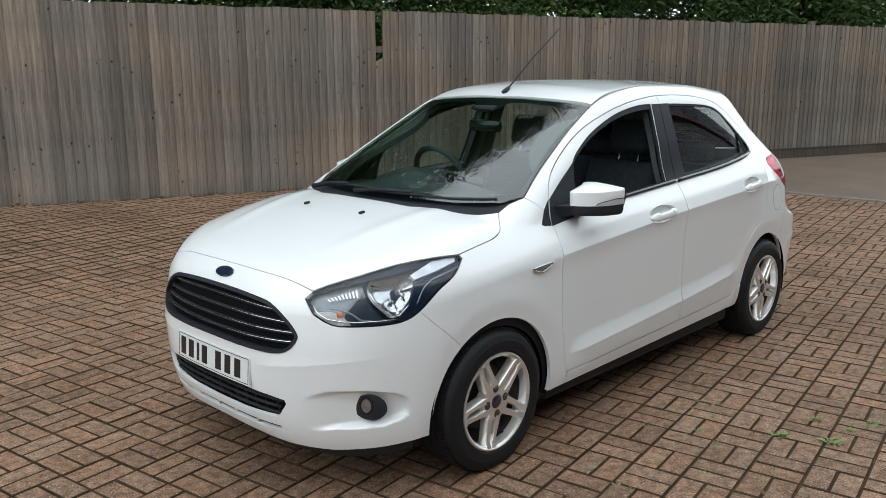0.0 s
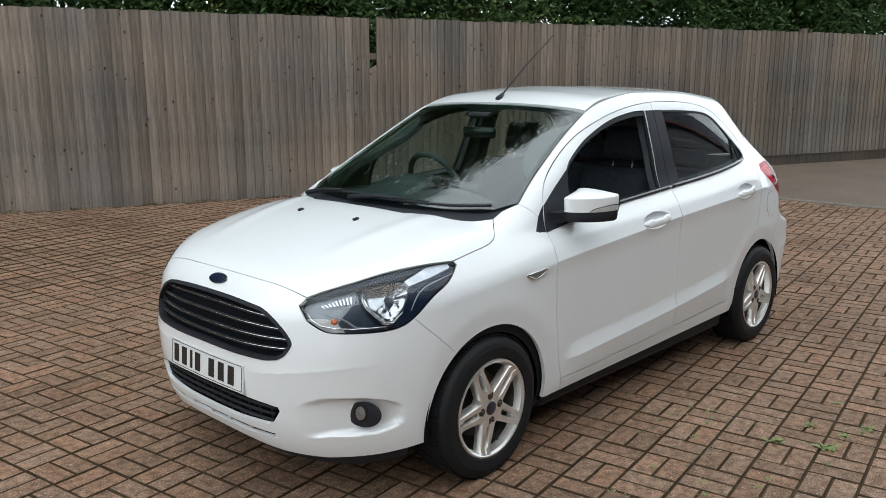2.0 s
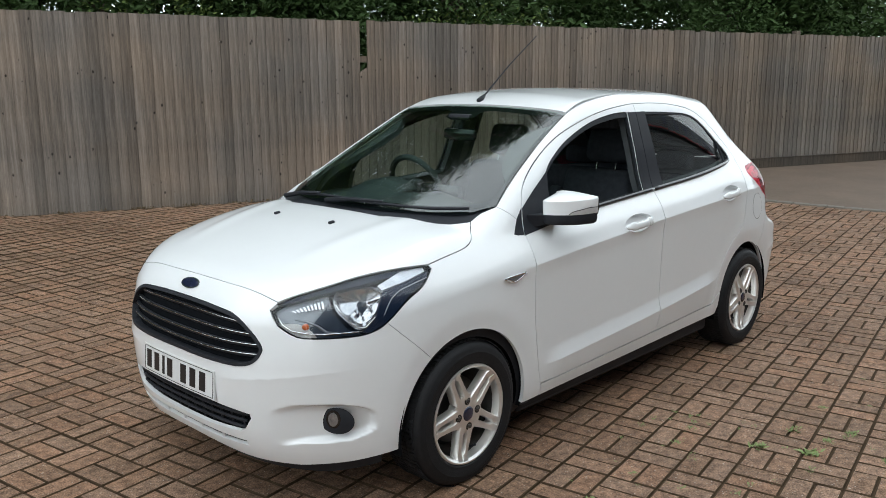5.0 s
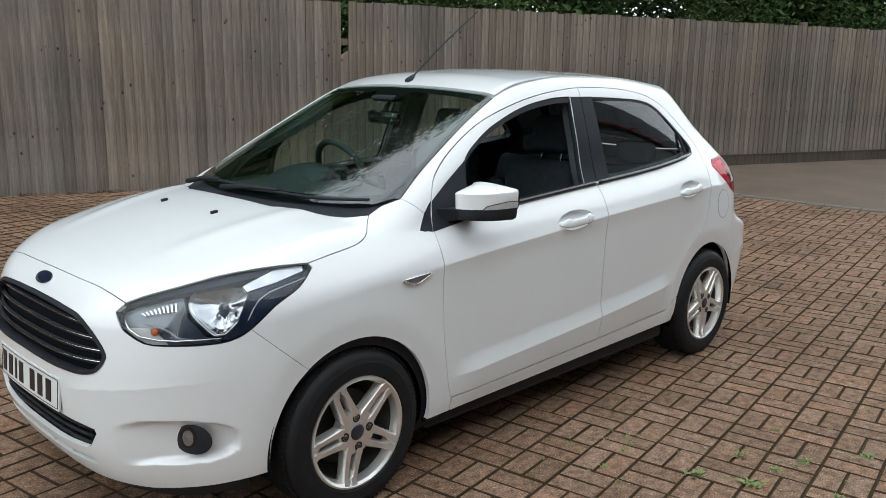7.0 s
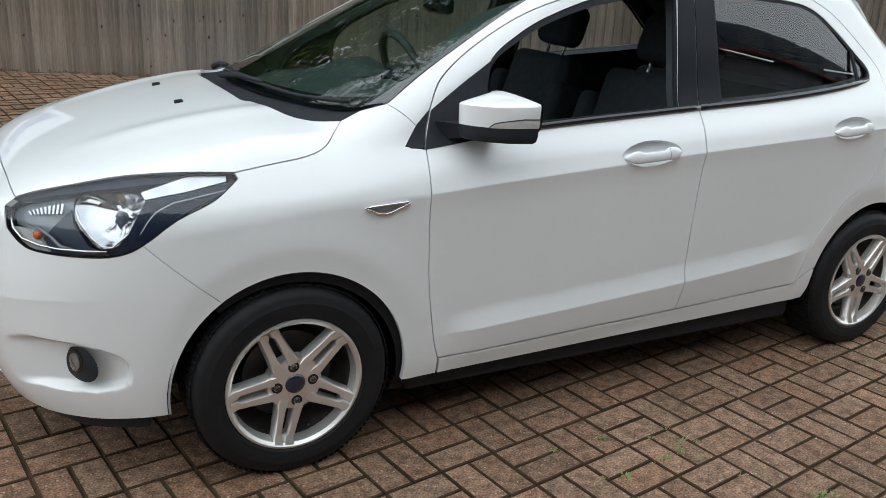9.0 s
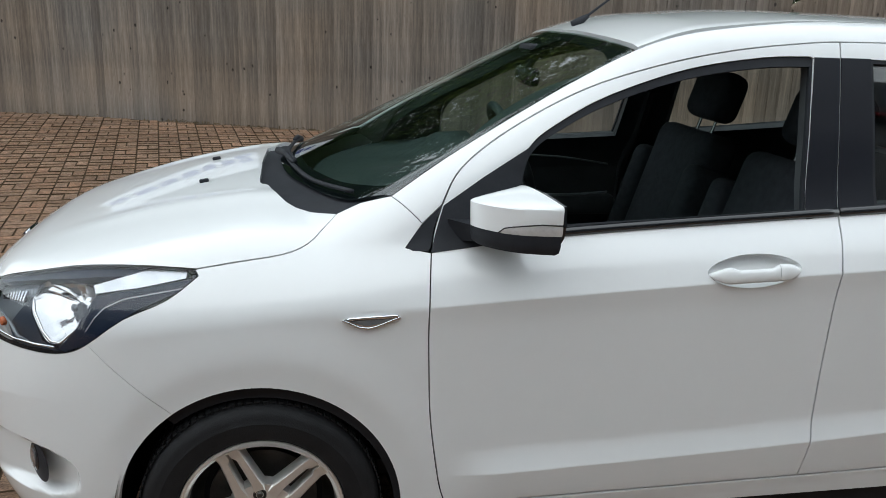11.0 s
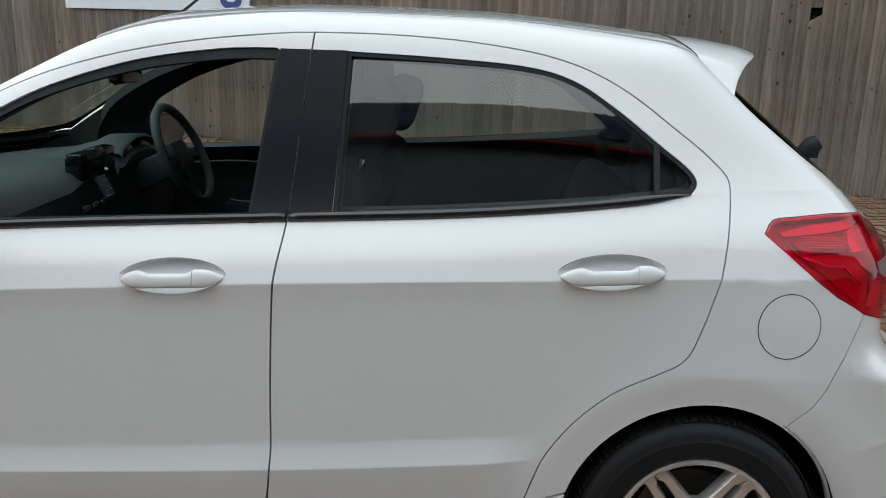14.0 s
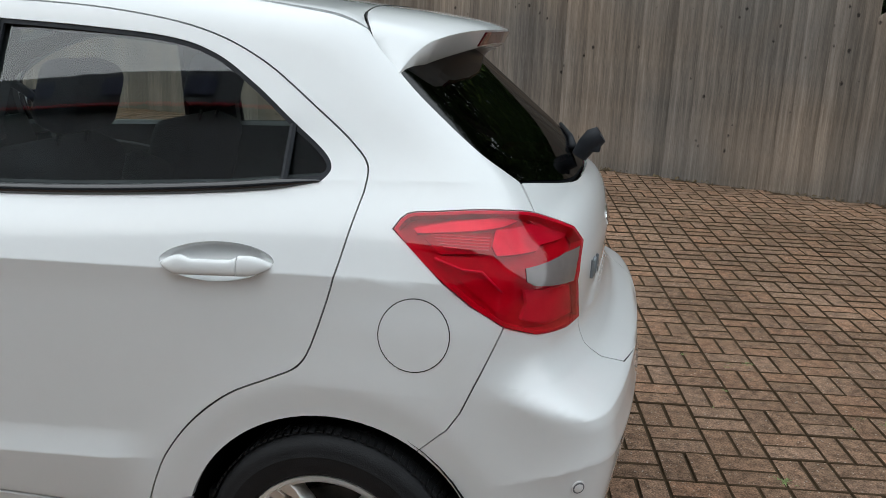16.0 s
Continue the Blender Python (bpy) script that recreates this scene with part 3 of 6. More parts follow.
sheet("screen_border", FRIT, screen_glass, TOP, mirrored(ws), holes=[mirrored(frit_in)], sink=0.008, fold=0, gap=0.004)
cowl = BON_REAR[::-1] + [(0.25, -0.625, 0), (0.322, -0.650, 0)] + soft([(0.322, -0.645, 0), (0.235, -0.57, 0), (0.155, -0.42, 0), (0.09, -0.22, 0), (0.07, 0, 0)], 4)
sheet("cowl", BLACK, car, TOP, mirrored([(p[0], p[1], 0) for p in cowl]), sink=0.014, gap=-0.004)
hg = soft([(2.545, 0, 0), (2.545, -0.3, 0), (2.555, -0.50, 0)], 3)[:-1] + [tuple(p) for p in HATCH_SIDE] + soft([(2.829, -0.528, 0), (2.893, -0.36, 0), (2.928, -0.2, 0), (2.938, 0, 0)], 3)[1:]
rear_border = [(p[0] + (0.055 if p[0] < 2.6 else -0.035 if abs(p[1]) < 0.45 else 0.0), p[1] * 0.86, 0) for p in hg]
rear_glass = sheet("tailgate_window", REARGLASS, car, TOP, mirrored(hg), sink=0.002, fold=0.004, gap=0.002)[0]
sheet("glass_border", FRIT, rear_glass, TOP, mirrored(hg), holes=[mirrored(rear_border)], sink=0.006, fold=0, gap=0.001)


def pane(door, outline, s):
    """A side window, straight up and down and slightly curved along the car."""
    xs = np.linspace(min(p[0] for p in outline), max(p[0] for p in outline), 12)
    low = np.polyfit(xs, cast(SIDE, xs, 0 * xs + 1.10, 0.010)[:, 1], 2)
    lean = 0.376
    bm, _ = panel(SIDE, on_flank(outline), sink=0.010, gap=-0.012, fold=0, grid=0.04)
    for v in bm.verts:
        v.co.y = -s * (np.polyval(low, v.co.x) + 0.045 * max(0.0, v.co.x - 1.75) ** 2 + lean * (v.co.z - 1.10))
    if s > 0:
        bmesh.ops.reverse_faces(bm, faces=bm.faces[:])
    part("window", smooth(bm), SIDEGLASS, door)


pane(rear_doors[0], R_GLASS, -1)
pane(rear_doors[1], R_GLASS, 1)
pane(doors[1], F_GLASS, 1)
ring_f = [(p[0], p[1] - 0.016 * max(0, p[1] - 1.0) / 0.42) for p in inset(F_GLASS, 0.006)]
ring_r = [tuple(p) for p in inset(R_GLASS, 0.007)]
seals = sheet("window_seal", BLACK, None, SIDE, on_flank(F_GLASS), both=True, holes=[on_flank(ring_f)], sink=0.006, gap=-0.002, fold=0.01)
seals2 = sheet("window_seal", BLACK, None, SIDE, on_flank(R_GLASS), both=True, holes=[on_flank(ring_r)], sink=0.004, gap=-0.002, fold=0.008)
BELT = through_points([(0.40, 0.950), (0.637, 0.978), (1.39, 1.028), (1.6, 1.040), (1.85, 1.055), (2.22, 1.088), (2.425, 1.113)])


def belt(x0, x1, s):
    """A half-round gloss strip along the foot of a window, thinning towards the rear tip."""
    xs = np.linspace(x0, x1, 28)
    P = cast(SIDE, xs, [float(BELT(x)) + 0.004 for x in xs], -0.001)
    bm = bmesh.new()
    tube(bm, [(p[0], p[1] * -s, p[2]) for p in P], [float(0.0125 * (1 - 0.75 * max(0.0, (x - 2.33) / 0.095))) for x in xs], 12)
    return part("belt_moulding", smooth(bm, 60), BELTBLACK)


belt_f = [belt(0.62, 1.474, s) for s in (-1, 1)]
belt_r = [belt(1.481, 2.424, s) for s in (-1, 1)]
mid = [p for p in MID_SHUT if p[1] > 1.015]
pil_f = sheet("pillar_cover", SATIN, None, SIDE, on_flank([(1.436, 1.421), (1.411, 1.22), (1.385, 1.020)] + [(x - 0.0015, z) for x, z in mid[::-1] if z < 1.42] + [(1.5105, 1.421)]), both=True, sink=-0.002, fold=0.003, gap=0.0005)
pil_r = sheet("pillar_cover", SATIN, None, SIDE, on_flank([(1.5135, 1.421)] + [(x + 0.0015, z) for x, z in mid if z < 1.42] + [(1.582, 1.035), (1.60, 1.421)]), both=True, sink=-0.002, fold=0.003, gap=0.0005)
sail_f = sheet("mirror_base", BLACK, None, SIDE, on_flank([p for p in FRONT_SHUT if p[1] > 0.95] + [(0.404, 0.947), (0.365, 0.947), (0.349, 0.957), (0.392, 1.010)]), both=True, sink=-0.001, fold=0.01)
sail_d = sheet("mirror_base", BLACK, None, SIDE, on_flank([(0.444, 1.052), (0.55, 1.122), (0.662, 1.190), (0.642, 1.11), (0.645, 0.975), (0.60, 0.968), (0.409, 0.945), (0.421, 0.985)]), both=True, sink=-0.003, fold=0.004, gap=0.001)
for k in (0, 1):
    for o in (seals[k], belt_f[k], pil_f[k], sail_d[k]):
        o.parent = doors[k]
    for o in (seals2[k], belt_r[k], pil_r[k]):
        o.parent = rear_doors[k]
    sail_f[k].parent = wings[k]
bm = bmesh.new()
q = cast(SIDE, [2.345, 2.345], [1.11, 1.225], 0.004)
tube(bm, [tuple(p) for p in q], 0.008, 6)
part("quarter_bar", bm, BLACK, rear_doors[0])

# cabin linings keep the seams dark
sheet("door_lining", CABIN, doors[0], SIDE, on_flank(DOOR_TOP + MID_SHUT[1:] + FRONT_SHUT[::-1][:-1]), holes=[on_flank([tuple(p) for p in inset(F_GLASS, -0.016)])], sink=0.035, gap=-0.01, fold=0.03)
sheet("door_lining", CABIN, rear_doors[0], SIDE, on_flank(REAR_TOP + REAR_SHUT[1:] + MID_SHUT[::-1][:-1]), holes=[on_flank(R_GLASS)], sink=0.035, gap=-0.01, fold=0.03)
for door, outline, hole in ((doors[1], DOOR_TOP + MID_SHUT[1:] + FRONT_SHUT[::-1][:-1], F_GLASS), (rear_doors[1], REAR_TOP + REAR_SHUT[1:] + MID_SHUT[::-1][:-1], R_GLASS)):
    bm, normals = panel(SIDE, on_flank(outline), holes=[on_flank(hole)], sink=0.035, gap=-0.01, fold=0.03)
    for v in bm.verts:
        v.co.y = -v.co.y
    part("door_lining", smooth(bm), CABIN, door)
sheet("pillar_lining", LINING, car, SLANT, quarter(0.378), both=True, sink=0.030, gap=-0.008, fold=0)
sheet("headlining", LINING, car, TOP, mirrored([(0.95, 0, 0), (0.985, -0.53, 0), (1.5, -0.52, 0), (2.4, -0.54, 0), (2.5, 0, 0)]), sink=0.032, fold=0, gap=0)
# Black sheets added behind the outer panels to keep the seams dark.
sheet("seam_backing", BLACK, front_bumper, NOSE, mirrored(BON_FRONT[:1] + [(-0.66, -0.44, 0.80), (-0.62, -0.56, 0.72), (-0.45, -0.70, 0.66), (-0.40, -0.72, 0.30), (-0.7, -0.38, 0.25), (-0.75, 0, 0.25)]), sink=0.05, fold=0)
sheet("seam_backing", BLACK, hatch, TAIL, mirrored([(2.93, 0, 1.06), (2.85, -0.52, 1.07), (2.86, -0.66, 0.9), (2.86, -0.68, 0.4), (3.0, 0, 0.3)]), sink=0.045, fold=0)
sheet("seam_backing", BLACK, wings[0], SLANT, wing, sink=0.03, gap=-0.012, fold=0)

# fuel flap
cap = [(2.661 + 0.075 * math.cos(radians(a)), 0.828 + 0.078 * math.sin(radians(a))) for a in range(0, 360, 10)]
# The gap's shade is a black ring laid on the skin.
sheet("fuel_flap_gap_ring", INK, car, SIDE, on_flank(cap), sink=-0.0006, gap=-0.0004, fold=0.0005, holes=[on_flank([tuple(p) for p in inset(cap, 0.0014)])], label="black ring drawn for the shaded gap round the fuel flap")
sheet("fuel_flap", WHITE, car, SIDE, on_flank(cap), sink=-0.0008, gap=0.0018, fold=0.0015, label="round white fuel flap")

# grille, intake, plate
# Plain near-black sheets added behind the openings; no mesh is modelled.
sheet("grille_backing", FRIT, front_bumper, NOSE, on_nose(both_ways(GRILLE)), sink=0.030, fold=0, gap=-0.01)
sheet("intake_backing", FRIT, front_bumper, NOSE, on_nose(both_ways(INTAKE)), sink=0.032, fold=0, gap=-0.01)
ring = both_ways(GRILLE)
sheet("grille_frame", BLACK, front_bumper, NOSE, on_nose(ring), holes=[on_nose([tuple(p) for p in inset(ring, 0.012)])], sink=-0.003, fold=0.03, gap=0)
for z, w, lift in ((0.740, 0.380, -0.007), (0.697, 0.435, 0.0), (0.656, 0.462, 0.008), (0.618, 0.448, 0.012)):
    ys = np.linspace(-w, w, 25)
    for mat_, dz, r, name, sk in ((BLACK, 0, 0.008, "grille_bar", 0.020), (CHROME, 0.005, 0.0021, "grille_chrome_strip", 0.010)):
        bm = bmesh.new()
        tube(bm, [tuple(p) for p in cast(FRONT, ys, z + lift * (ys / w) ** 2 + dz, sk)], r, 8)
        part(name, smooth(bm), mat_, front_bumper, "thin chrome strip" if mat_ is CHROME else "")
for i, z in enumerate((0.345, 0.372, 0.398)):
    ys = np.linspace(-0.39 + 0.01 * (2 - i), 0.39 - 0.01 * (2 - i), 21)
    bm = bmesh.new()
    tube(bm, [tuple(p) for p in cast(FRONT, ys, 0 * ys + z, 0.018)], 0.006, 6)
    part("intake_bar", smooth(bm), BLACK, front_bumper)
for y in np.linspace(-0.36, 0.36, 13):
    bm = bmesh.new()
    tube(bm, [tuple(p) for p in cast(FRONT, [-y] * 4, [0.325, 0.36, 0.39, 0.422], 0.024)], 0.004, 6)
    part("intake_bar", bm, BLACK, front_bumper)
# A near-black sheet behind the slot stands in for its shaded inside.
sheet("slot_backing", FRIT, front_bumper, NOSE, on_nose([(-0.40, 0.300), (0.0, 0.301), (0.40, 0.300), (0.40, 0.268), (0.0, 0.266), (-0.40, 0.268)]), sink=0.022, fold=0)
for y in (-0.374, -0.244, -0.102, 0.023, 0.161, 0.269):
    bm = bmesh.new()
    tube(bm, [tuple(p) for p in cast(FRONT, [-y] * 2, [0.270, 0.298], 0.007)], 0.005, 6)
    part("slot_divider", bm, WHITE, front_bumper)
sheet("lower_lip", BLACK, front_bumper, NOSE, mirrored([(-0.75, 0, 0.248), (-0.74, -0.2, 0.246), (-0.70, -0.38, 0.238), (-0.62, -0.54, 0.234), (-0.50, -0.68, 0.240), (-0.40, -0.74, 0.24), (-0.40, -0.74, 0.19), (-0.55, -0.6, 0.18), (-0.75, 0, 0.19)]), sink=0.025, fold=0.02)
plate = new("number_plate")
plate.parent = front_bumper
plate.matrix_world = pose(-0.806, 0.0, 0.488, 0, 4, 0)
tagged(plate, "white number plate with black characters")
bm = bmesh.new()
for i in range(13):
    y0, y1 = -0.26 + 0.04 * i, -0.26 + 0.04 * (i + 1)
    x0, x1 = [0.12 * y * y for y in (y0, y1)]
    vs = [bm.verts.new(p) for p in ((x0, y0, -0.0555), (x1, y1, -0.0555), (x1, y1, 0.0555), (x0, y0, 0.0555))]
    bm.faces.new(vs[::-1])
bmesh.ops.remove_doubles(bm, verts=bm.verts[:], dist=1e-5)
bmesh.ops.solidify(bm, geom=bm.faces[:], thickness=0.006)
part("plate_board", smooth(bm), PLATE, plate)
bm = bmesh.new()
edge_y = [-0.25 + 0.5 * i / 24 for i in range(25)]
for z in (-0.0485, 0.0485):
    tube(bm, [(0.12 * y * y - 0.0008, y, z) for y in edge_y], 0.0013, 4)
for y in (-0.252, 0.252):
    tube(bm, [(0.12 * y * y - 0.0008, y, -0.047), (0.12 * y * y - 0.0008, y, 0.047)], 0.0013, 4)
part("plate_border", bm, INK, plate, "thin black border line")
for i, y in enumerate((0.215, 0.150, 0.095, 0.045, -0.055, -0.120, -0.185)):
    w = 0.008 if i == 2 else 0.0185
    bm = bmesh.new()
    box(bm, -0.0012, 0.002, -w, w, -0.036, 0.036, m=pose(0.12 * y * y - 0.001, y, 0, 0, 0, -math.degrees(0.24 * y)))
    part("character_bar", bm, INK, plate)


def disc_on(name, mat, parent, c, n, ry, rz, thick, label="", seg=32, dome=0.3):
    """An oval boss on the skin at c, facing n."""
    bm = bmesh.new()
    rings = lathe(bm, [(1.0, 0.0), (1.0, thick * (1 - dome)), (0.75, thick * (1 - dome * 0.25)), (0.0001, thick)], seg=seg)
    z = Vector(n).normalized()
    side = Vector((0, 0, 1)).cross(z).normalized()
    up = z.cross(side)
    for v in bm.verts:
        v.co = Vector(c) + side * v.co.x * ry + up * v.co.z * rz + z * v.co.y
    bmesh.ops.remove_doubles(bm, verts=bm.verts[:], dist=1e-5)
    bmesh.ops.recalc_face_normals(bm, faces=bm.faces[:])
    return part(name, smooth(bm, 50), mat, parent, label)


def at_skin(view, u, v):
    p = cast(view, [u], [v])
    return tuple(p[0]), tuple(skin_normal(p)[0])


c, n = at_skin(FRONT, 0.0, 0.818)
badge = disc_on("badge", CHROME, front_bumper, c, n, 0.060, 0.025, 0.005, "blue oval badge with a bright rim")
disc_on("badge_face", BLUE, badge, c, n, 0.054, 0.020, 0.007)
for s in (-1, 1):
    c, n = at_skin(FRONT, -s * 0.655, 0.392)
    c = (-0.549, s * 0.654, 0.390)
    fog = disc_on("fog_lamp_housing", BLACK, front_bumper, c, (-0.82, s * 0.57, 0), 0.064, 0.050, 0.006, "black oval fog lamp housing", dome=0.9)
    disc_on("fog_lamp", FOGLENS, fog, (c[0] - 0.0125, c[1] - s * 0.0060, c[2] + 0.008), (-0.82, s * 0.57, 0), 0.018, 0.026, 0.006, "clear round fog lamp")
    disc_on("fog_lamp_rim", GLOSS, fog, (c[0] - 0.0095, c[1] - s * 0.0080, c[2] + 0.008), (-0.82, s * 0.57, 0), 0.027, 0.034, 0.005)


def both_sides(build):
    """Builds a left part, and its twin mirrored across the car."""
    for s in (-1, 1):
        build(s)


# headlamps: bowl, reflectors, indicator, clear cover
lamp_outline = LAMP_TOP + LAMP_LOW
lamps = sheet("headlamp", LAMPDARK, car, SLANT, lamp_outline, both=True, sink=0.080, fold=0, gap=-0.004, label="headlamp with dark bezel and clear cover")
inner = [tuple(p) for p in snap(lamp_outline)]
drawn_in = [tuple(p) for p in inset([SLANT.uv(p) for p in inner], 0.0032)]
LAMP_PARTS = [
    ("lamp_rim", FRIT, [SLANT.uv(p) for p in inner], [drawn_in], 0.002, 0.034, ""),
    ("lamp_cover", LAMPGLASS, inner, [], 0.001, 0.0, "clear headlamp cover"),
    ("outer_bezel", NAVY, [(-0.366, -0.706, 0.841), (-0.266, -0.715, 0.860), (-0.150, -0.719, 0.885), (-0.155, -0.731, 0.866), (-0.274, -0.745, 0.816), (-0.367, -0.747, 0.748), (-0.439, -0.722, 0.714), (-0.460, -0.713, 0.717), (-0.414, -0.724, 0.768)], [], 0.016, 0.02, "blue-black outer bezel"),
    ("inner_bezel", LAMPGREY, [(-0.662, -0.490, 0.768), (-0.640, -0.500, 0.800), (-0.560, -0.560, 0.838), (-0.505, -0.600, 0.850), (-0.517, -0.618, 0.829), (-0.526, -0.643, 0.789), (-0.540, -0.650, 0.740), (-0.590, -0.600, 0.745), (-0.625, -0.562, 0.762)], [], 0.034, 0.01, ""),
    ("lower_bezel", LAMPDARK, [(-0.521, -0.619, 0.812), (-0.523, -0.641, 0.785), (-0.494, -0.678, 0.733), (-0.453, -0.704, 0.714), (-0.557, -0.636, 0.706), (-0.580, -0.619, 0.706), (-0.592, -0.594, 0.741)], [], 0.030, 0.01, ""),
    ("top_bezel", NAVY, [(-0.645, -0.481, 0.806), (-0.552, -0.552, 0.843), (-0.478, -0.593, 0.866), (-0.388, -0.640, 0.883), (-0.253, -0.683, 0.895), (-0.301, -0.690, 0.880), (-0.425, -0.658, 0.862), (-0.522, -0.601, 0.840), (-0.615, -0.521, 0.811)], [], 0.012, 0.02, ""),
    ("upper_reflector", PALE, [(-0.376, -0.692, 0.862), (-0.256, -0.686, 0.893), (-0.160, -0.706, 0.900), (-0.163, -0.720, 0.885), (-0.270, -0.719, 0.862), (-0.369, -0.709, 0.846)], [], 0.012, 0.012, ""),
    ("indicator", LAMPWHITE, [(-0.672, -0.490, 0.748), (-0.653, -0.521, 0.756), (-0.625, -0.562, 0.757), (-0.602, -0.597, 0.740), (-0.588, -0.622, 0.709), (-0.652, -0.545, 0.706), (-0.668, -0.515, 0.722)], [], 0.018, 0.014, "clear indicator chamber"),
]
# vertical flutes beside the main reflector
for i in range(9):
    f, g = i / 9, (i + 0.72) / 9
    def flute(t):
        return ((-0.619 + 0.083 * t, -0.535 - 0.071 * t, 0.791 + 0.029 * t), (-0.613 + 0.069 * t, -0.549 - 0.070 * t, 0.784 + 0.015 * t))
    LAMP_PARTS.append(("reflector_flute", SILVERLAMP, [flute(f)[0], flute(g)[0], flute(g)[1], flute(f)[1]], [], 0.020, 0.008, ""))
for name, mat, outline, holes, sink, fold, label in LAMP_PARTS:
    made = sheet(name, mat, None, SLANT, outline, both=True, holes=holes, sink=sink, fold=fold, gap=0.001, label=label)
    for k in (0, 1):
        made[k].parent = lamps[k]
bulb = (-0.616, -0.580, 0.738)
BOWL = [tuple(p) for p in spline([(-0.515, -0.618, 0.829), (-0.481, -0.617, 0.850), (-0.411, -0.663, 0.856), (-0.367, -0.697, 0.843), (-0.381, -0.716, 0.810), (-0.411, -0.721, 0.767), (-0.444, -0.711, 0.732), (-0.480, -0.694, 0.726), (-0.501, -0.677, 0.748), (-0.525, -0.643, 0.789)], 4, close=True)]
AXIS = Vector((0.80, 0.58, -0.05))


def bowl(s):
    """A stepped concave reflector."""
    bm = bmesh.new()
    mid = sum((Vector(p) for p in BOWL), Vector()) / len(BOWL)
    rows = []
    chance = random.Random(12)
    for f, d in ((1.04, -0.004), (1.0, 0.0), (0.94, 0.012), (0.84, 0.022), (0.70, 0.030), (0.55, 0.036), (0.38, 0.044), (0.22, 0.048), (0.02, 0.050)):
        row = []
        for i, p in enumerate(BOWL):
            q = mid + (Vector(p) - mid) * f
            q += AXIS * (d + (chance.uniform(-0.0035, 0.0035) + (0.004 if i % 2 and q.z > mid.z + 0.01 else 0.0)) * (0.3 < f < 0.95))
            row.append(bm.verts.new((q.x, q.y * s, q.z)))
        rows.append(row)
    for a, b in zip(rows, rows[1:]):
        for i in range(len(a)):
            j = (i + 1) % len(a)
            bm.faces.new((a[i], a[j], b[j], b[i]))
    bmesh.ops.recalc_face_normals(bm, faces=bm.faces[:])
    return smooth(bm, 14)


for k, s in ((0, 1), (1, -1)):
    part("main_reflector", bowl(s), SILVERLAMP, lamps[k], "bright concave main-beam reflector")
    disc_on("indicator_bulb", AMBER, lamps[k], (bulb[0], bulb[1] * s, bulb[2]), (-0.8, -0.6 * s, 0.1), 0.012, 0.011, 0.012, "amber bulb")
    bm = bmesh.new()
    P = cast(SLANT, *zip(*[SLANT.uv(p) for p in ((-0.391, -0.740, 0.766), (-0.370, -0.738, 0.797), (-0.348, -0.736, 0.821), (-0.305, -0.734, 0.842), (-0.165, -0.737, 0.868))]), 0.010)
    tube(bm, [(p[0], p[1] * s, p[2]) for p in P], 0.0011, 6)
    part("bright_line", bm, PALE, lamps[k])
    bm = bmesh.new()
    P = cast(SLANT, *zip(*[SLANT.uv(p) for p in ((-0.527, -0.632, 0.808), (-0.524, -0.648, 0.784), (-0.500, -0.680, 0.744), (-0.480, -0.695, 0.724), (-0.455, -0.708, 0.724), (-0.420, -0.722, 0.760))]), 0.016)
    tube(bm, [(p[0], p[1] * s, p[2]) for p in P], 0.0030, 6)
    part("reflector_trim", smooth(bm, 70), CHROME, lamps[k])
    # a bright rim along the foot of the lamp, and the grey sweep above it
    bm = bmesh.new()
    P = cast(SLANT, *zip(*[SLANT.uv(p) for p in ((-0.674, -0.487, 0.760), (-0.672, -0.500, 0.728), (-0.655, -0.532, 0.708), (-0.620, -0.580, 0.703), (-0.580, -0.622, 0.702), (-0.520, -0.668, 0.704), (-0.470, -0.700, 0.708))]), 0.008)
    tube(bm, [(p[0], p[1] * s, p[2]) for p in P], 0.0032, 6)
    part("lamp_foot_trim", smooth(bm, 70), CHROME, lamps[k])
    bm = bmesh.new()
    P = cast(SLANT, *zip(*[SLANT.uv(p) for p in ((-0.640, -0.548, 0.760), (-0.612, -0.585, 0.752), (-0.590, -0.606, 0.732), (-0.572, -0.628, 0.712), (-0.540, -0.655, 0.709))]), 0.014)
    tube(bm, [(p[0], p[1] * s, p[2]) for p in P], [0.0015, 0.003, 0.0045, 0.0045, 0.002], 8)
    part("lamp_sweep", smooth(bm, 70), LAMPGREY, lamps[k])
    disc_on("bulb_shield", LAMPGREY, lamps[k], (-0.425, -0.672 * s, 0.800), (-0.75, -0.6 * s, 0.1), 0.009, 0.009, 0.010)

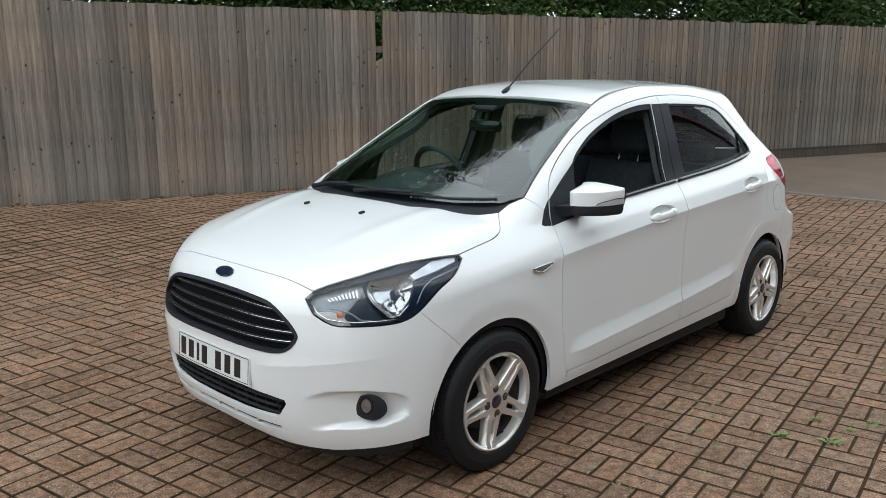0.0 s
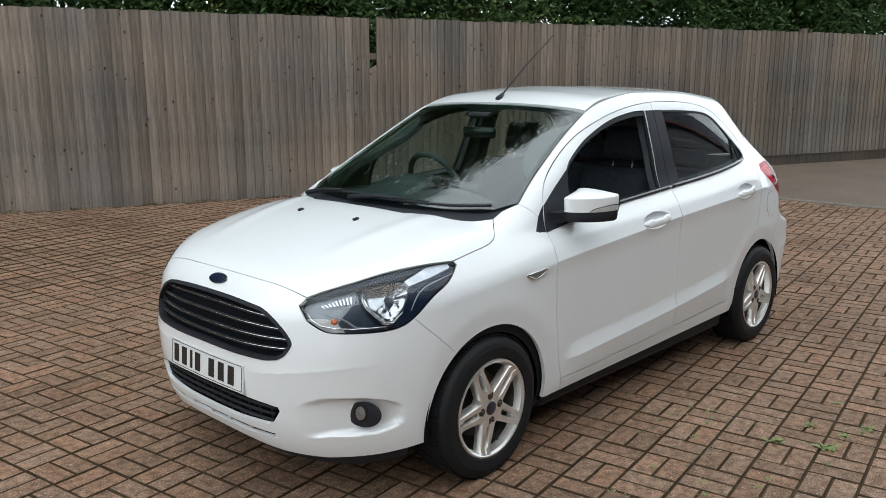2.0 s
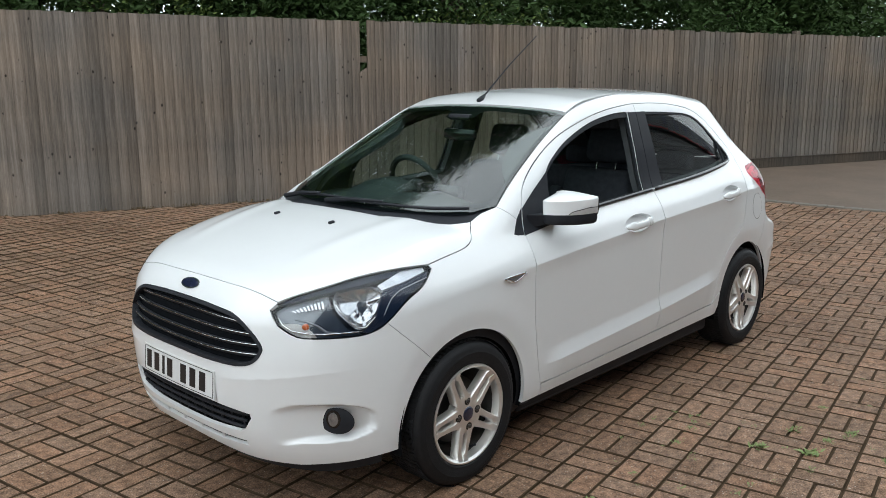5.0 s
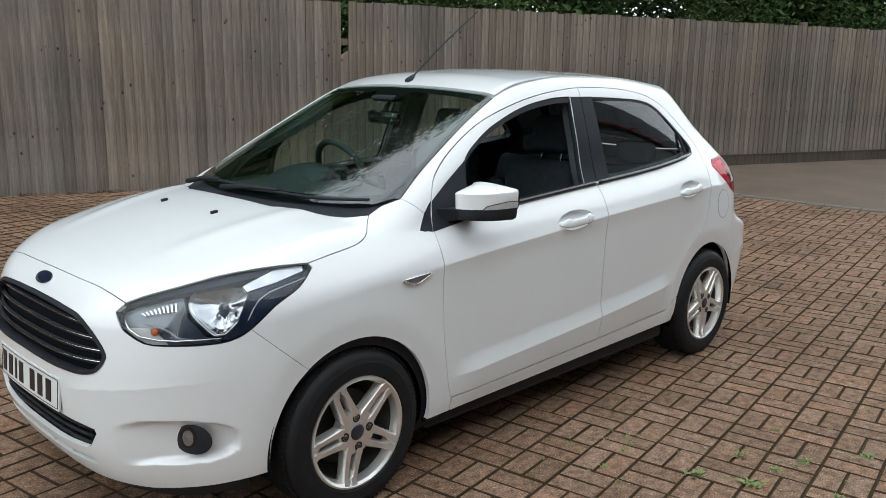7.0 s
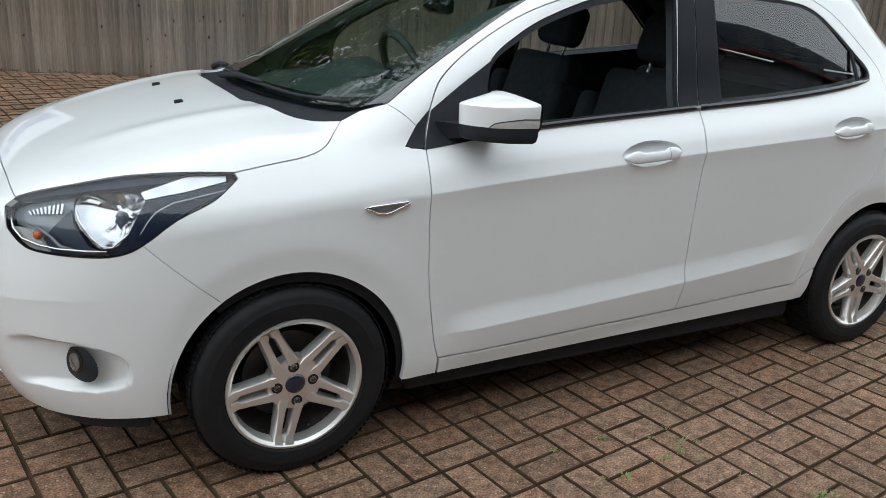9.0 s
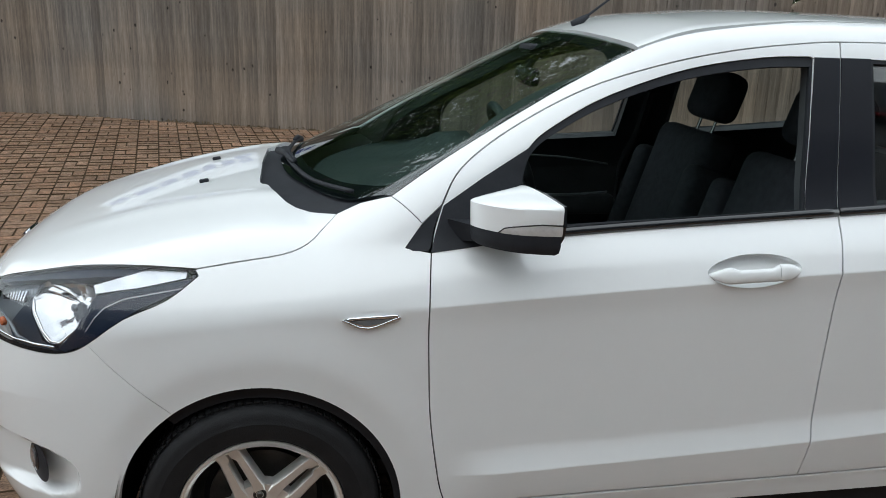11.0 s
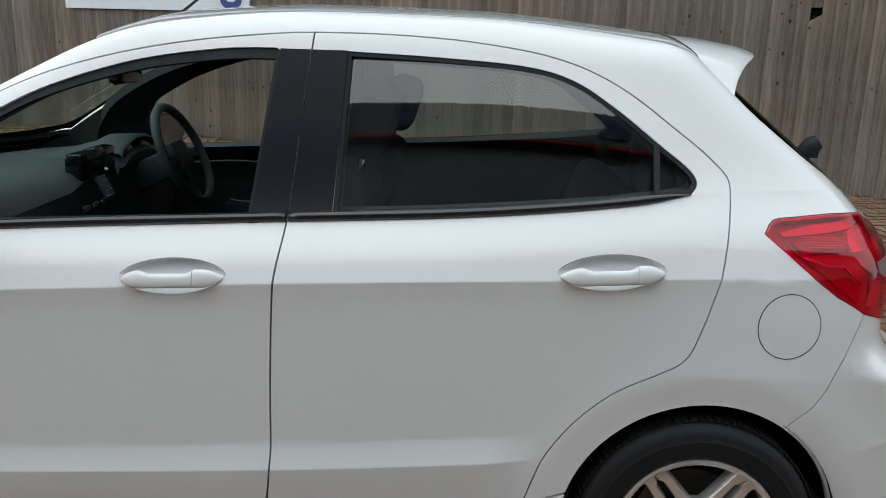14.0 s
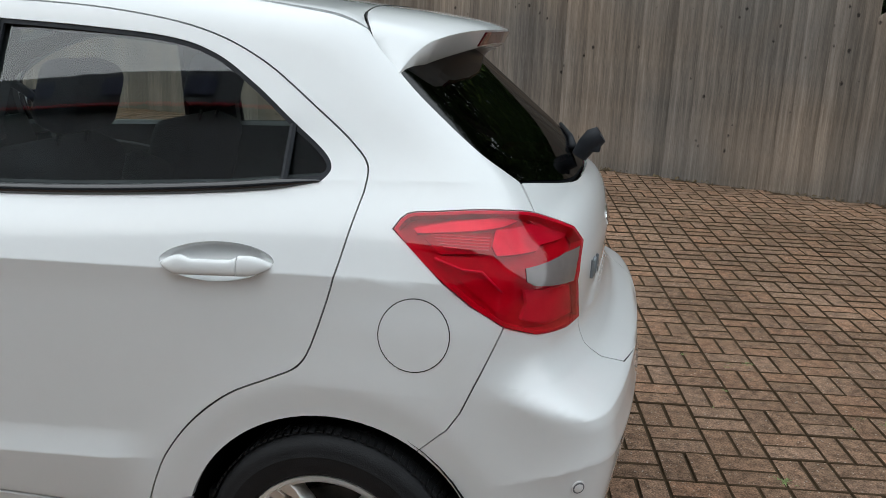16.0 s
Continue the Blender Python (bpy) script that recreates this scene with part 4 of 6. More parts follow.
# tail lamps
tail_outline = TL_TOP + TL_IN[1:] + TL_LOW[1:-1]
tails = sheet("tail_lamp", MIDRED, car, TAIL, tail_outline, both=True, sink=0.026, fold=0, gap=-0.004, label="red tail lamp with a clear reversing window")
tail_rim = [tuple(p) for p in inset([TAIL.uv(p) for p in snap(tail_outline)], 0.008)]
TAIL_PARTS = [
    ("lamp_rim", MIDRED, tail_outline, [tail_rim], 0.000, 0.026, "dark red rim"),
    ("lamp_cover", REDGLASS, tail_outline, [], -0.003, 0.002, "clear red cover"),
    # A pale plate along the top edge paints the sky's reflection on the cover.
    ("sky_reflection_strip", PINK, [(2.640, -0.728, 1.050), (2.714, -0.711, 1.070), (2.822, -0.656, 1.072), (2.855, -0.631, 1.055), (2.827, -0.681, 1.053), (2.732, -0.723, 1.048), (2.650, -0.734, 1.040)], [], 0.012, 0.012, ""),
    ("rib_panel", MIDRED, [(2.667, -0.737, 1.032), (2.794, -0.720, 1.033), (2.801, -0.733, 1.006), (2.706, -0.749, 1.000)], [], 0.016, 0.010, ""),
    ("centre_lens", PINK, [(2.815, -0.690, 1.050), (2.872, -0.598, 1.039), (2.898, -0.565, 1.016), (2.894, -0.634, 0.988), (2.824, -0.721, 0.999), (2.811, -0.716, 1.020)], [], 0.014, 0.012, ""),
    ("inner_lens", PINK, [(2.850, -0.622, 1.064), (2.905, -0.490, 1.032), (2.948, -0.470, 0.995), (2.940, -0.510, 0.990), (2.883, -0.650, 1.000), (2.892, -0.578, 1.026)], [], 0.018, 0.008, ""),
    ("lower_lens", MIDRED, [(2.665, -0.742, 1.020), (2.692, -0.749, 0.996), (2.798, -0.732, 0.996), (2.837, -0.732, 0.923), (2.850, -0.720, 0.872), (2.833, -0.735, 0.880), (2.765, -0.755, 0.936)], [], 0.020, 0.006, ""),
    ("brake_lens", PINK, [(2.878, -0.700, 0.928), (2.950, -0.540, 0.904), (2.960, -0.490, 0.822), (2.908, -0.655, 0.846), (2.872, -0.705, 0.864), (2.884, -0.698, 0.898)], [], 0.014, 0.012, ""),
    ("reversing_window", CLEARLENS, [(2.872, -0.697, 0.978), (2.930, -0.574, 0.982), (2.952, -0.490, 0.978), (2.952, -0.535, 0.948), (2.950, -0.557, 0.920), (2.892, -0.692, 0.938), (2.876, -0.705, 0.949)], [], -0.0045, 0.004, "clear reversing lamp window"),
]
for k, s in ((0, 1), (1, -1)):
    for name, mat, outline, holes, sink, fold, label in TAIL_PARTS:
        flip = [p if len(p) == 2 else (p[0], p[1] * s, p[2]) for p in outline]
        if s < 0 and holes:
            holes = [[TAIL.uv((q[0], -q[1], q[2])) for q in snap([tuple(p) for p in cast(TAIL, *zip(*h))])] for h in holes]
        sheet(name, mat, tails[k], TAIL, flip, holes=holes, sink=sink, fold=fold, gap=0.001, label=label)
    for i in range(5):
        z = 1.029 - 0.0055 * i
        bm = bmesh.new()
        q = cast(SIDE, np.linspace(2.675 + 0.007 * i, 2.796, 6), [z] * 6, 0.010)
        tube(bm, [(p[0], p[1] * s, p[2]) for p in q], 0.0016, 5)
        part("lens_rib", bm, PINK, tails[k])
    q = cast(TAIL, *zip(*[TAIL.uv(p) for p in ((2.700, -0.748, 0.985), (2.760, -0.748, 0.966), (2.800, -0.742, 0.965), (2.838, -0.730, 0.925))]), 0.012)
    bm = bmesh.new()
    tube(bm, [(p[0], p[1] * s, p[2]) for p in q], 0.003, 6)
    part("lens_edge", smooth(bm, 70), PINK, tails[k])


# wing badge, handles, mirrors, washer jets
def wing_badge(s):
    pts = [(0.197, 0.802), (0.215, 0.806), (0.325, 0.813), (0.331, 0.809), (0.275, 0.786), (0.256, 0.782), (0.235, 0.785)]
    P = cast(SIDE, [p[0] for p in pts], [p[1] for p in pts], -0.006)
    P2 = cast(SIDE, [0.262 + (p[0] - 0.262) * 0.78 for p in pts], [0.798 + (p[1] - 0.798) * 0.55 for p in pts], -0.0075)
    bm = bmesh.new()
    a = [bm.verts.new((p[0], p[1] + 0.012, p[2])) for p in P]
    b = [bm.verts.new(p) for p in P]
    for i in range(len(a)):
        j = (i + 1) % len(a)
        bm.faces.new((a[i], a[j], b[j], b[i]))
    bm.faces.new(b)
    tube(bm, [tuple(p) for p in P], 0.0034, 8, close=True)
    for v in bm.verts:
        v.co.y *= -s
    bmesh.ops.recalc_face_normals(bm, faces=bm.faces[:])
    ob = part("wing_badge", smooth(bm, 50), CHROME, wings[0 if s < 0 else 1], "chrome wing badge")
    bm = bmesh.new()
    f = bm.faces.new([bm.verts.new((p[0], p[1] * -s, p[2])) for p in P2])
    bmesh.ops.solidify(bm, geom=[f], thickness=0.003)
    part("badge_insert", bm, LAMPGREY, ob)


both_sides(wing_badge)


def door_handle(door, s, cx, cz):
    """A flat grip bridging its bowl, with the taller lock end cut off by a joint."""
    def grip(t0, t1):
        bm = bmesh.new()
        rows = []
        for i in range(23):
            t = t0 + (t1 - t0) * i / 22
            x = cx + (t - 0.5) * 0.240
            z = cz - 0.005 + 0.048 * (x - cx)
            end = min(1.0, max(0.0, (1 - abs(2 * t - 1)) / 0.42))
            swell = math.sin(end * math.pi / 2) ** 0.8
            up = 0.0025 + swell * (0.0125 + 0.0085 * float(step(0.66, 0.74, t)) + 0.0075 * float(step(0.30, 0.20, t)))
            down = 0.0025 + swell * 0.0155
            y0 = cast(SIDE, [x], [z])[0][1] - 0.002 - 0.021 * swell
            row = []
            for k in range(14):
                a = 2 * math.pi * k / 14
                ca, sa = math.cos(a), math.sin(a)
                dz = math.copysign(abs(sa) ** 0.6, sa) * (up if sa > 0 else down)
                row.append(bm.verts.new((x, (y0 + 0.004 + 0.3 * max(0.0, dz) + 0.0075 * math.copysign(abs(ca) ** 0.6, ca)) * -s, z + dz)))
            rows.append(row)
        for a, b in zip(rows, rows[1:]):
            for k in range(14):
                bm.faces.new((a[k], a[(k + 1) % 14], b[(k + 1) % 14], b[k]))
        bm.faces.new(rows[0])
        bm.faces.new(rows[-1][::-1])
        bmesh.ops.recalc_face_normals(bm, faces=bm.faces[:])
        return smooth(bm, 50)
    h = part("door_handle", grip(0.0, 0.722), WHITE, door)
    part("lock_cover", grip(0.730, 1.0), WHITE, h)


def handle_bowl(door, s, oval):
    """The hollow behind a door handle."""
    mx, mz = sum(p[0] for p in oval) / 40, sum(p[1] for p in oval) / 40
    bm = bmesh.new()
    rows = []
    for f, d in ((1.05, 0.001), (1.02, 0.003), (0.97, 0.010), (0.90, 0.020), (0.75, 0.029), (0.40, 0.033), (0.02, 0.034)):
        P = cast(SIDE, [mx + (p[0] - mx) * (f if f < 1 else 1 + (f - 1) * 0.3) for p in oval], [mz + (p[1] - mz) * f for p in oval], d)
        rows.append([bm.verts.new((p[0], p[1] * -s, p[2])) for p in P])
    for a, b in zip(rows, rows[1:]):
        for i in range(40):
            j = (i + 1) % 40
            bm.faces.new((a[i], a[j], b[j], b[i]))
    bm.faces.new(rows[-1])
    bmesh.ops.recalc_face_normals(bm, faces=bm.faces[:])
    bm.faces.ensure_lookup_table()
    c = bm.faces[0].normal
    if c.y * s < 0:
        bmesh.ops.reverse_faces(bm, faces=bm.faces[:])
    part("handle_bowl", smooth(bm, 60), WHITE, door)


for k, s in ((0, -1), (1, 1)):
    handle_bowl(doors[k], s, OVAL_F)
    handle_bowl(rear_doors[k], s, OVAL_R)
    door_handle(doors[k], s, 1.223, 0.905)
    door_handle(rear_doors[k], s, 2.238, 0.949)


def wing_mirror(s):
    """White angular cap over a black foot, a clear indicator strip let in along its front edge."""
    door = doors[0 if s < 0 else 1]
    plan = spline([(0.612, 0.738, 0), (0.575, 0.738, 0), (0.535, 0.742, 0), (0.503, 0.758, 0), (0.494, 0.784, 0), (0.510, 0.822, 0), (0.545, 0.862, 0), (0.590, 0.893, 0), (0.635, 0.909, 0), (0.678, 0.919, 0)], 4)
    n = len(plan) - 1
    start = 24

    def cap_low(i):
        return 1.0225 + 0.032 * (min(max((i - start) / 8, 0), 1) ** 0.35 if i > start else 0) + (0.004 if i <= start else 0) * (i / start)

    def strip_low(i):
        return 1.0255 + 0.004 * max(0, i - start) / (n - start)

    def ring(points):
        return [bm.verts.new((x, y * s, z)) for x, y, z in points]

    def close(rows, name, mat, parent, label="", angle=38):
        for a, b in zip(rows, rows[1:]):
            for i in range(len(a) - 1):
                try:
                    bm.faces.new((a[i], a[i + 1], b[i + 1], b[i]))
                except ValueError:
                    pass
        bmesh.ops.remove_doubles(bm, verts=bm.verts[:], dist=1e-4)
        bmesh.ops.recalc_face_normals(bm, faces=bm.faces[:])
        return part(name, smooth(bm, angle), mat, parent, label)

    def sunk(p, f, z):
        return (0.600 + (p[0] - 0.600) * f, 0.825 + (p[1] - 0.825) * f, z)

    def top(i, t):
        x, y = plan[i][0], plan[i][1]
        f = i / n
        tx, ty, tz = 0.615 + 0.063 * f, 0.748 + 0.168 * f, 1.1195 - 0.022 * f ** 1.6 - 0.009 * (1 - f) ** 8
        ridge = 1.080 + 0.009 * f
        return (x + (tx - x) * t, y + (ty - y) * t, ridge + (tz - ridge) * (1 - (1 - t) ** 1.7))
    bm = bmesh.new()
    rows = [ring([sunk(p, 0.985, cap_low(i)) for i, p in enumerate(plan)]), ring([sunk(p, 0.995, 1.058) for p in plan]), ring([sunk(p, 1.0, 1.078 + 0.009 * i / n) for i, p in enumerate(plan)])]
    rows += [ring([top(i, t) for i in range(n + 1)]) for t in (0.04, 0.2, 0.4, 0.6, 0.8, 1.0)]
    m = close(rows, "wing_mirror", WHITE, door, "white-capped door mirror on a black foot", 26)
    bm = bmesh.new()
    rows = [ring([sunk(p, f, (strip_low(i) if i > start else cap_low(i)) if z is None else z) for i, p in enumerate(plan)]) for f, z in ((0.982, None), (0.975, 1.005), (0.945, 0.990), (0.86, 0.983))]
    bm.faces.new(rows[-1])
    close(rows, "mirror_foot", BLACK, m)
    bm = bmesh.new()
    a = ring([(0.452, 0.712, 1.022), (0.470, 0.712, 0.968), (0.640, 0.712, 0.972), (0.640, 0.712, 1.018), (0.452, 0.712, 1.022)])
    b = ring([(0.500, 0.775, 1.022), (0.530, 0.790, 0.984), (0.640, 0.790, 0.986), (0.640, 0.775, 1.018), (0.500, 0.775, 1.022)])
    close([a, b], "mirror_arm", BLACK, m)
    bm = bmesh.new()
    idx = range(start, n + 1)
    rows = [ring([sunk(plan[i], 0.984, strip_low(i)) for i in idx]), ring([sunk(plan[i], 0.999, (strip_low(i) * 0.7 + cap_low(i) * 0.3)) for i in idx]), ring([sunk(plan[i], 0.997, (strip_low(i) * 0.2 + cap_low(i) * 0.8)) for i in idx]), ring([sunk(plan[i], 0.984, cap_low(i) - 0.001) for i in idx])]
    seam = [(x, y * s, z) for x, y, z in [sunk(plan[i], 0.990, cap_low(i)) for i in idx]]
    close(rows, "indicator_strip", STRIPLENS, m, "clear indicator strip")
    # A black tube paints the shaded gap between cap and strip.
    bm = bmesh.new()
    tube(bm, seam, 0.0016, 6)
    part("strip_gap_line", bm, INK, m)
    bm = bmesh.new()
    rim = [(0.736, 1.020), (0.736, 1.095), (0.758, 1.118), (0.84, 1.113), (0.918, 1.098), (0.921, 1.052), (0.916, 1.025), (0.890, 0.986), (0.86, 0.981), (0.760, 0.984)]
    face = bm.faces.new([bm.verts.new((0.612 + 0.066 * (y - 0.738) / 0.181, y * s, z)) for y, z in rim])
    r = bmesh.ops.extrude_face_region(bm, geom=[face])
    for v in r["geom"]:
        if isinstance(v, bmesh.types.BMVert):
            v.co.x += 0.006
    bmesh.ops.recalc_face_normals(bm, faces=bm.faces[:])
    part("mirror_rim", bm, GLOSS, m)
    bm = bmesh.new()
    bm.faces.new([bm.verts.new((0.6205 + 0.066 * (0.092 + (y - 0.83) * 0.9) / 0.181, (0.83 + (y - 0.83) * 0.9) * s, 1.05 + (z - 1.05) * 0.88)) for y, z in rim])
    bmesh.ops.solidify(bm, geom=bm.faces[:], thickness=0.002)
    part("mirror_glass", bm, CHROME, m)


both_sides(wing_mirror)
for y in (-0.188, 0.188):
    c, n = at_skin(TOP, -0.173, y)
    bm = bmesh.new()
    box(bm, -0.014, 0.012, -0.008, 0.008, -0.003, 0.009, 0.003, m=Matrix.Translation(c) @ pose(0, 0, 0, 0, -8, 0))
    part("washer_jet", smooth(bm), BLACK, car)

# wipers
for pts, pivot in ([(0.055, -0.03), (0.080, -0.22), (0.135, -0.42), (0.230, -0.585)], (0.030, 0.10)), ([(0.095, 0.36), (0.080, 0.20), (0.065, 0.0), (0.085, -0.18)], (0.10, 0.50)):
    bm = bmesh.new()
    P = cast(TOP, [p[0] for p in pts], [p[1] for p in pts], -0.010)
    tube(bm, [tuple(p) for p in spline([tuple(p) for p in P], 4)], 0.0065, 6)
    wiper = part("wiper", smooth(bm, 60), BLACK, car, "black windscreen wiper")
    bm = bmesh.new()
    a = cast(TOP, [pivot[0]], [pivot[1]], -0.012)[0]
    tube(bm, [tuple(a), tuple((a + P[1]) / 2 + np.array([0, 0, 0.012])), tuple(P[1] + np.array([0, 0, 0.008]))], [0.012, 0.009, 0.006], 8)
    part("wiper_arm", smooth(bm, 60), BLACK, wiper)

# aerial
bm = bmesh.new()
tube(bm, [(0.955, 0, 1.474), (0.975, 0, 1.484), (1.005, 0, 1.506)], [0.010, 0.011, 0.005], 10, flat=1.4)
aerial = part("aerial", smooth(bm, 60), BLACK, car, "black rod aerial")
bm = bmesh.new()
tube(bm, [(1.000, 0, 1.503), (1.20, 0, 1.657), (1.43, 0, 1.815)], [0.0045, 0.0035, 0.0025], 6)
part("rod", bm, BLACK, aerial)


# roof spoiler: sections across the car
TIP_X = through_points([(0.0, 2.694), (0.36, 2.684), (0.62, 2.648), (0.80, 2.600), (0.92, 2.565), (1.0, 2.548)])
TIP_Z = through_points([(0.0, 1.447), (0.36, 1.444), (0.62, 1.434), (0.80, 1.412), (0.92, 1.374), (1.0, 1.340)])
LOW_X = through_points([(0.0, 2.682), (0.30, 2.668), (0.625, 2.600), (0.85, 2.562), (1.0, 2.546)])
LOW_Z = through_points([(0.0, 1.400), (0.30, 1.395), (0.625, 1.367), (0.85, 1.346), (1.0, 1.334)])


def spoiler():
    bm = bmesh.new()
    rows = []
    for i in range(41):
        y = -0.522 * math.cos(math.pi * i / 40)
        q = abs(y) * 0.56 / 0.522
        a = q / 0.56
        x0 = float(np.interp(q, [0.0, 0.2, 0.3, 0.4, 0.46, 0.508, 0.56], [2.4065, 2.411, 2.4165, 2.4275, 2.4425, 2.4645, 2.545]))
        z0 = float(cast(TOP, [x0], [min(q, 0.50) * 0.522 / 0.56])[0][2]) + 0.001 if q < 0.5 else 1.4245 - 0.0865 * (q - 0.5) / 0.06
        tip, zt = float(TIP_X(a)), float(TIP_Z(a))
        low, zb = float(LOW_X(a)), float(LOW_Z(a))
        flat = 0.007 * (1 - a ** 4)
        prof = [(x0, z0 - 0.012), (x0, z0), (x0 + (tip - x0) * 0.4, z0 + (zt - z0) * 0.4 + flat), (x0 + (tip - x0) * 0.8, z0 + (zt - z0) * 0.8 + flat), (tip - 0.010 * (1 - a), zt + 0.001), (tip, zt - 0.008 * (1 - a)), (low + 0.002, zb + 0.008 * (1 - a)), (low - 0.004, zb), (low - (low - 2.53) * 0.5, zb - 0.008), (2.53, zb - 0.012)]
        rows.append([bm.verts.new((x, y, z)) for x, z in prof])
    for a, b in zip(rows, rows[1:]):
        for k in range(len(a) - 1):
            bm.faces.new((a[k], b[k], b[k + 1], a[k + 1]))
    bm.faces.new(rows[0])
    bm.faces.new(rows[-1][::-1])
    bmesh.ops.recalc_face_normals(bm, faces=bm.faces[:])
    root = [tuple(r[1].co + Vector((-0.001, 0, 0.0006))) for r in rows]
    made = part("roof_spoiler", smooth(bm, 60), WHITE, hatch)
    # A thin black tube along the root paints in the joint's shade.
    seam = bmesh.new()
    tube(seam, root, 0.0014, 6)
    part("spoiler_gap_line", seam, INK, made, "black line drawn for the shaded joint in front of the spoiler")
    return made


sp = spoiler()
bm = bmesh.new()
rows = []
for i in range(17):
    y = -0.20 + 0.025 * i
    a = abs(y) / 0.522
    top_x, top_z, low_x, low_z_ = float(TIP_X(a)), float(TIP_Z(a)) - 0.011, float(LOW_X(a)), float(LOW_Z(a)) + 0.007
    rows.append([bm.verts.new(p) for p in ((top_x - 0.02, y, top_z), (top_x + 0.003, y, top_z), (low_x + 0.007, y, low_z_), (low_x - 0.02, y, low_z_))])
for a, b in zip(rows, rows[1:]):
    for k in range(4):
        bm.faces.new((a[k], b[k], b[(k + 1) % 4], a[(k + 1) % 4]))
bm.faces.new(rows[0])
bm.faces.new(rows[-1][::-1])
bmesh.ops.recalc_face_normals(bm, faces=bm.faces[:])
part("high_brake_lamp", smooth(bm, 40), DARKRED, sp, "dark red high-level brake lamp")
bm = bmesh.new()
tube(bm, [(2.925, 0.0, 1.112), (2.942, 0.0, 1.142), (2.962, 0.0, 1.164), (2.980, 0.0, 1.176)], [0.022, 0.026, 0.030, 0.024], 12)
box(bm, 2.948, 2.982, -0.020, 0.020, 1.128, 1.160, 0.006)
rw = part("rear_wiper", smooth(bm, 60), BLACK, hatch, "black rear wiper")
bm = bmesh.new()
P = cast(TOP, [2.905, 2.885, 2.84], [0.03, 0.2, 0.38], -0.006)
tube(bm, [tuple(p) for p in P], [0.012, 0.008, 0.006], 8)
part("wiper_blade", smooth(bm, 60), BLACK, rw)
# the model name as plain shapes, grey painted for chrome's dark reflection, and the handle badge
for y0, bars in ((-0.40, ((0, -0.022, 0, 0.022), (0.004, 0.0, 0.028, 0.022), (0.004, 0.0, 0.028, -0.022))), (-0.355, ((0, -0.022, 0.014, 0.022), (0.014, 0.022, 0.028, -0.022), (0.007, -0.006, 0.021, -0.006)))):
    for ya, za, yb, zb in bars:
        P = cast(REAR, [y0 + ya, y0 + yb], [0.905 + za, 0.905 + zb], -0.003)
        bm = bmesh.new()
        tube(bm, [tuple(p) for p in P], 0.0045, 6)
        part("model_badge", bm, LAMPGREY, hatch)
c, n = at_skin(REAR, 0.0, 0.955)
rb_ = disc_on("rear_badge", CHROME, hatch, c, n, 0.060, 0.025, 0.003, "blue oval badge with a bright rim")
disc_on("badge_face", BLUE, rb_, c, n, 0.054, 0.020, 0.004)
for y in (-0.612, -0.2, 0.2, 0.612):
    c, n = at_skin(REAR, y, 0.474) if abs(y) < 0.5 else at_skin(TAIL, *TAIL.uv((3.018, math.copysign(0.731, y), 0.521)))
    s1 = disc_on("parking_sensor", WHITE, rear_bumper, c, n, 0.016, 0.016, 0.0025, "round white parking sensor")
    disc_on("sensor_ring", LAMPGREY, s1, c, n, 0.0135, 0.0135, 0.0032)
    disc_on("sensor_face", WHITE, s1, c, n, 0.0105, 0.0105, 0.004)


# wheels
def spoke_mesh(turn):
    """Five twin-bar spokes, hub and outer rim as one casting."""
    bm = bmesh.new()
    lathe(bm, [(0.180, 0.030), (0.183, 0.018), (0.187, -0.004), (0.196, -0.012), (0.203, -0.010), (0.205, 0.0), (0.200, 0.02)], seg=64)
    for k in range(5):
        a = radians(turn + 72 * k)
        for s in (-1, 1):
            prof = [(0.030, 0.004, 0.034, 0.004), (0.070, 0.008, 0.040, 0.000), (0.085, 0.011, 0.038, 0.000), (0.130, 0.010, 0.034, 0.001), (0.160, 0.009, 0.032, 0.001), (0.170, 0.001, 0.032, 0.002), (0.192, 0.001, 0.033, -0.008)]
            rings = []
            for r, w0, w1, y in prof:
                ring = []
                for w, yy in ((w0, y + 0.004), (w0 + 0.003, y - 0.002), (w1 - 0.004, y - 0.002), (w1, y + 0.004), (w1 + 0.002, y + 0.035), (w0 - 0.001, y + 0.035)):
                    u = Vector((r, yy, s * w))
                    ring.append(bm.verts.new((u.x * math.cos(a) - u.z * math.sin(a), u.y, u.x * math.sin(a) + u.z * math.cos(a))))
                rings.append(ring)
            for p, q in zip(rings, rings[1:]):
                for i in range(6):
                    bm.faces.new((p[i], p[(i + 1) % 6], q[(i + 1) % 6], q[i]))
    lathe(bm, [(0.030, -0.001), (0.060, 0.000), (0.080, 0.004), (0.085, 0.035)], seg=40)
    bmesh.ops.recalc_face_normals(bm, faces=bm.faces[:])
    return smooth(bm, 35)


def tyre_mesh():
    bm = bmesh.new()
    lathe(bm, [(0.196, 0.185), (0.215, 0.190), (0.255, 0.196), (0.280, 0.185), (0.290, 0.165), (0.296, 0.14), (0.296, 0.04), (0.291, 0.018), (0.283, 0.002), (0.268, -0.008), (0.262, -0.0085), (0.250, -0.013), (0.246, -0.012), (0.232, -0.014), (0.228, -0.0125), (0.212, -0.012), (0.206, -0.008), (0.198, 0.004), (0.19, 0.03)], seg=96)
    bmesh.ops.recalc_face_normals(bm, faces=bm.faces[:])
    return smooth(bm, 30)


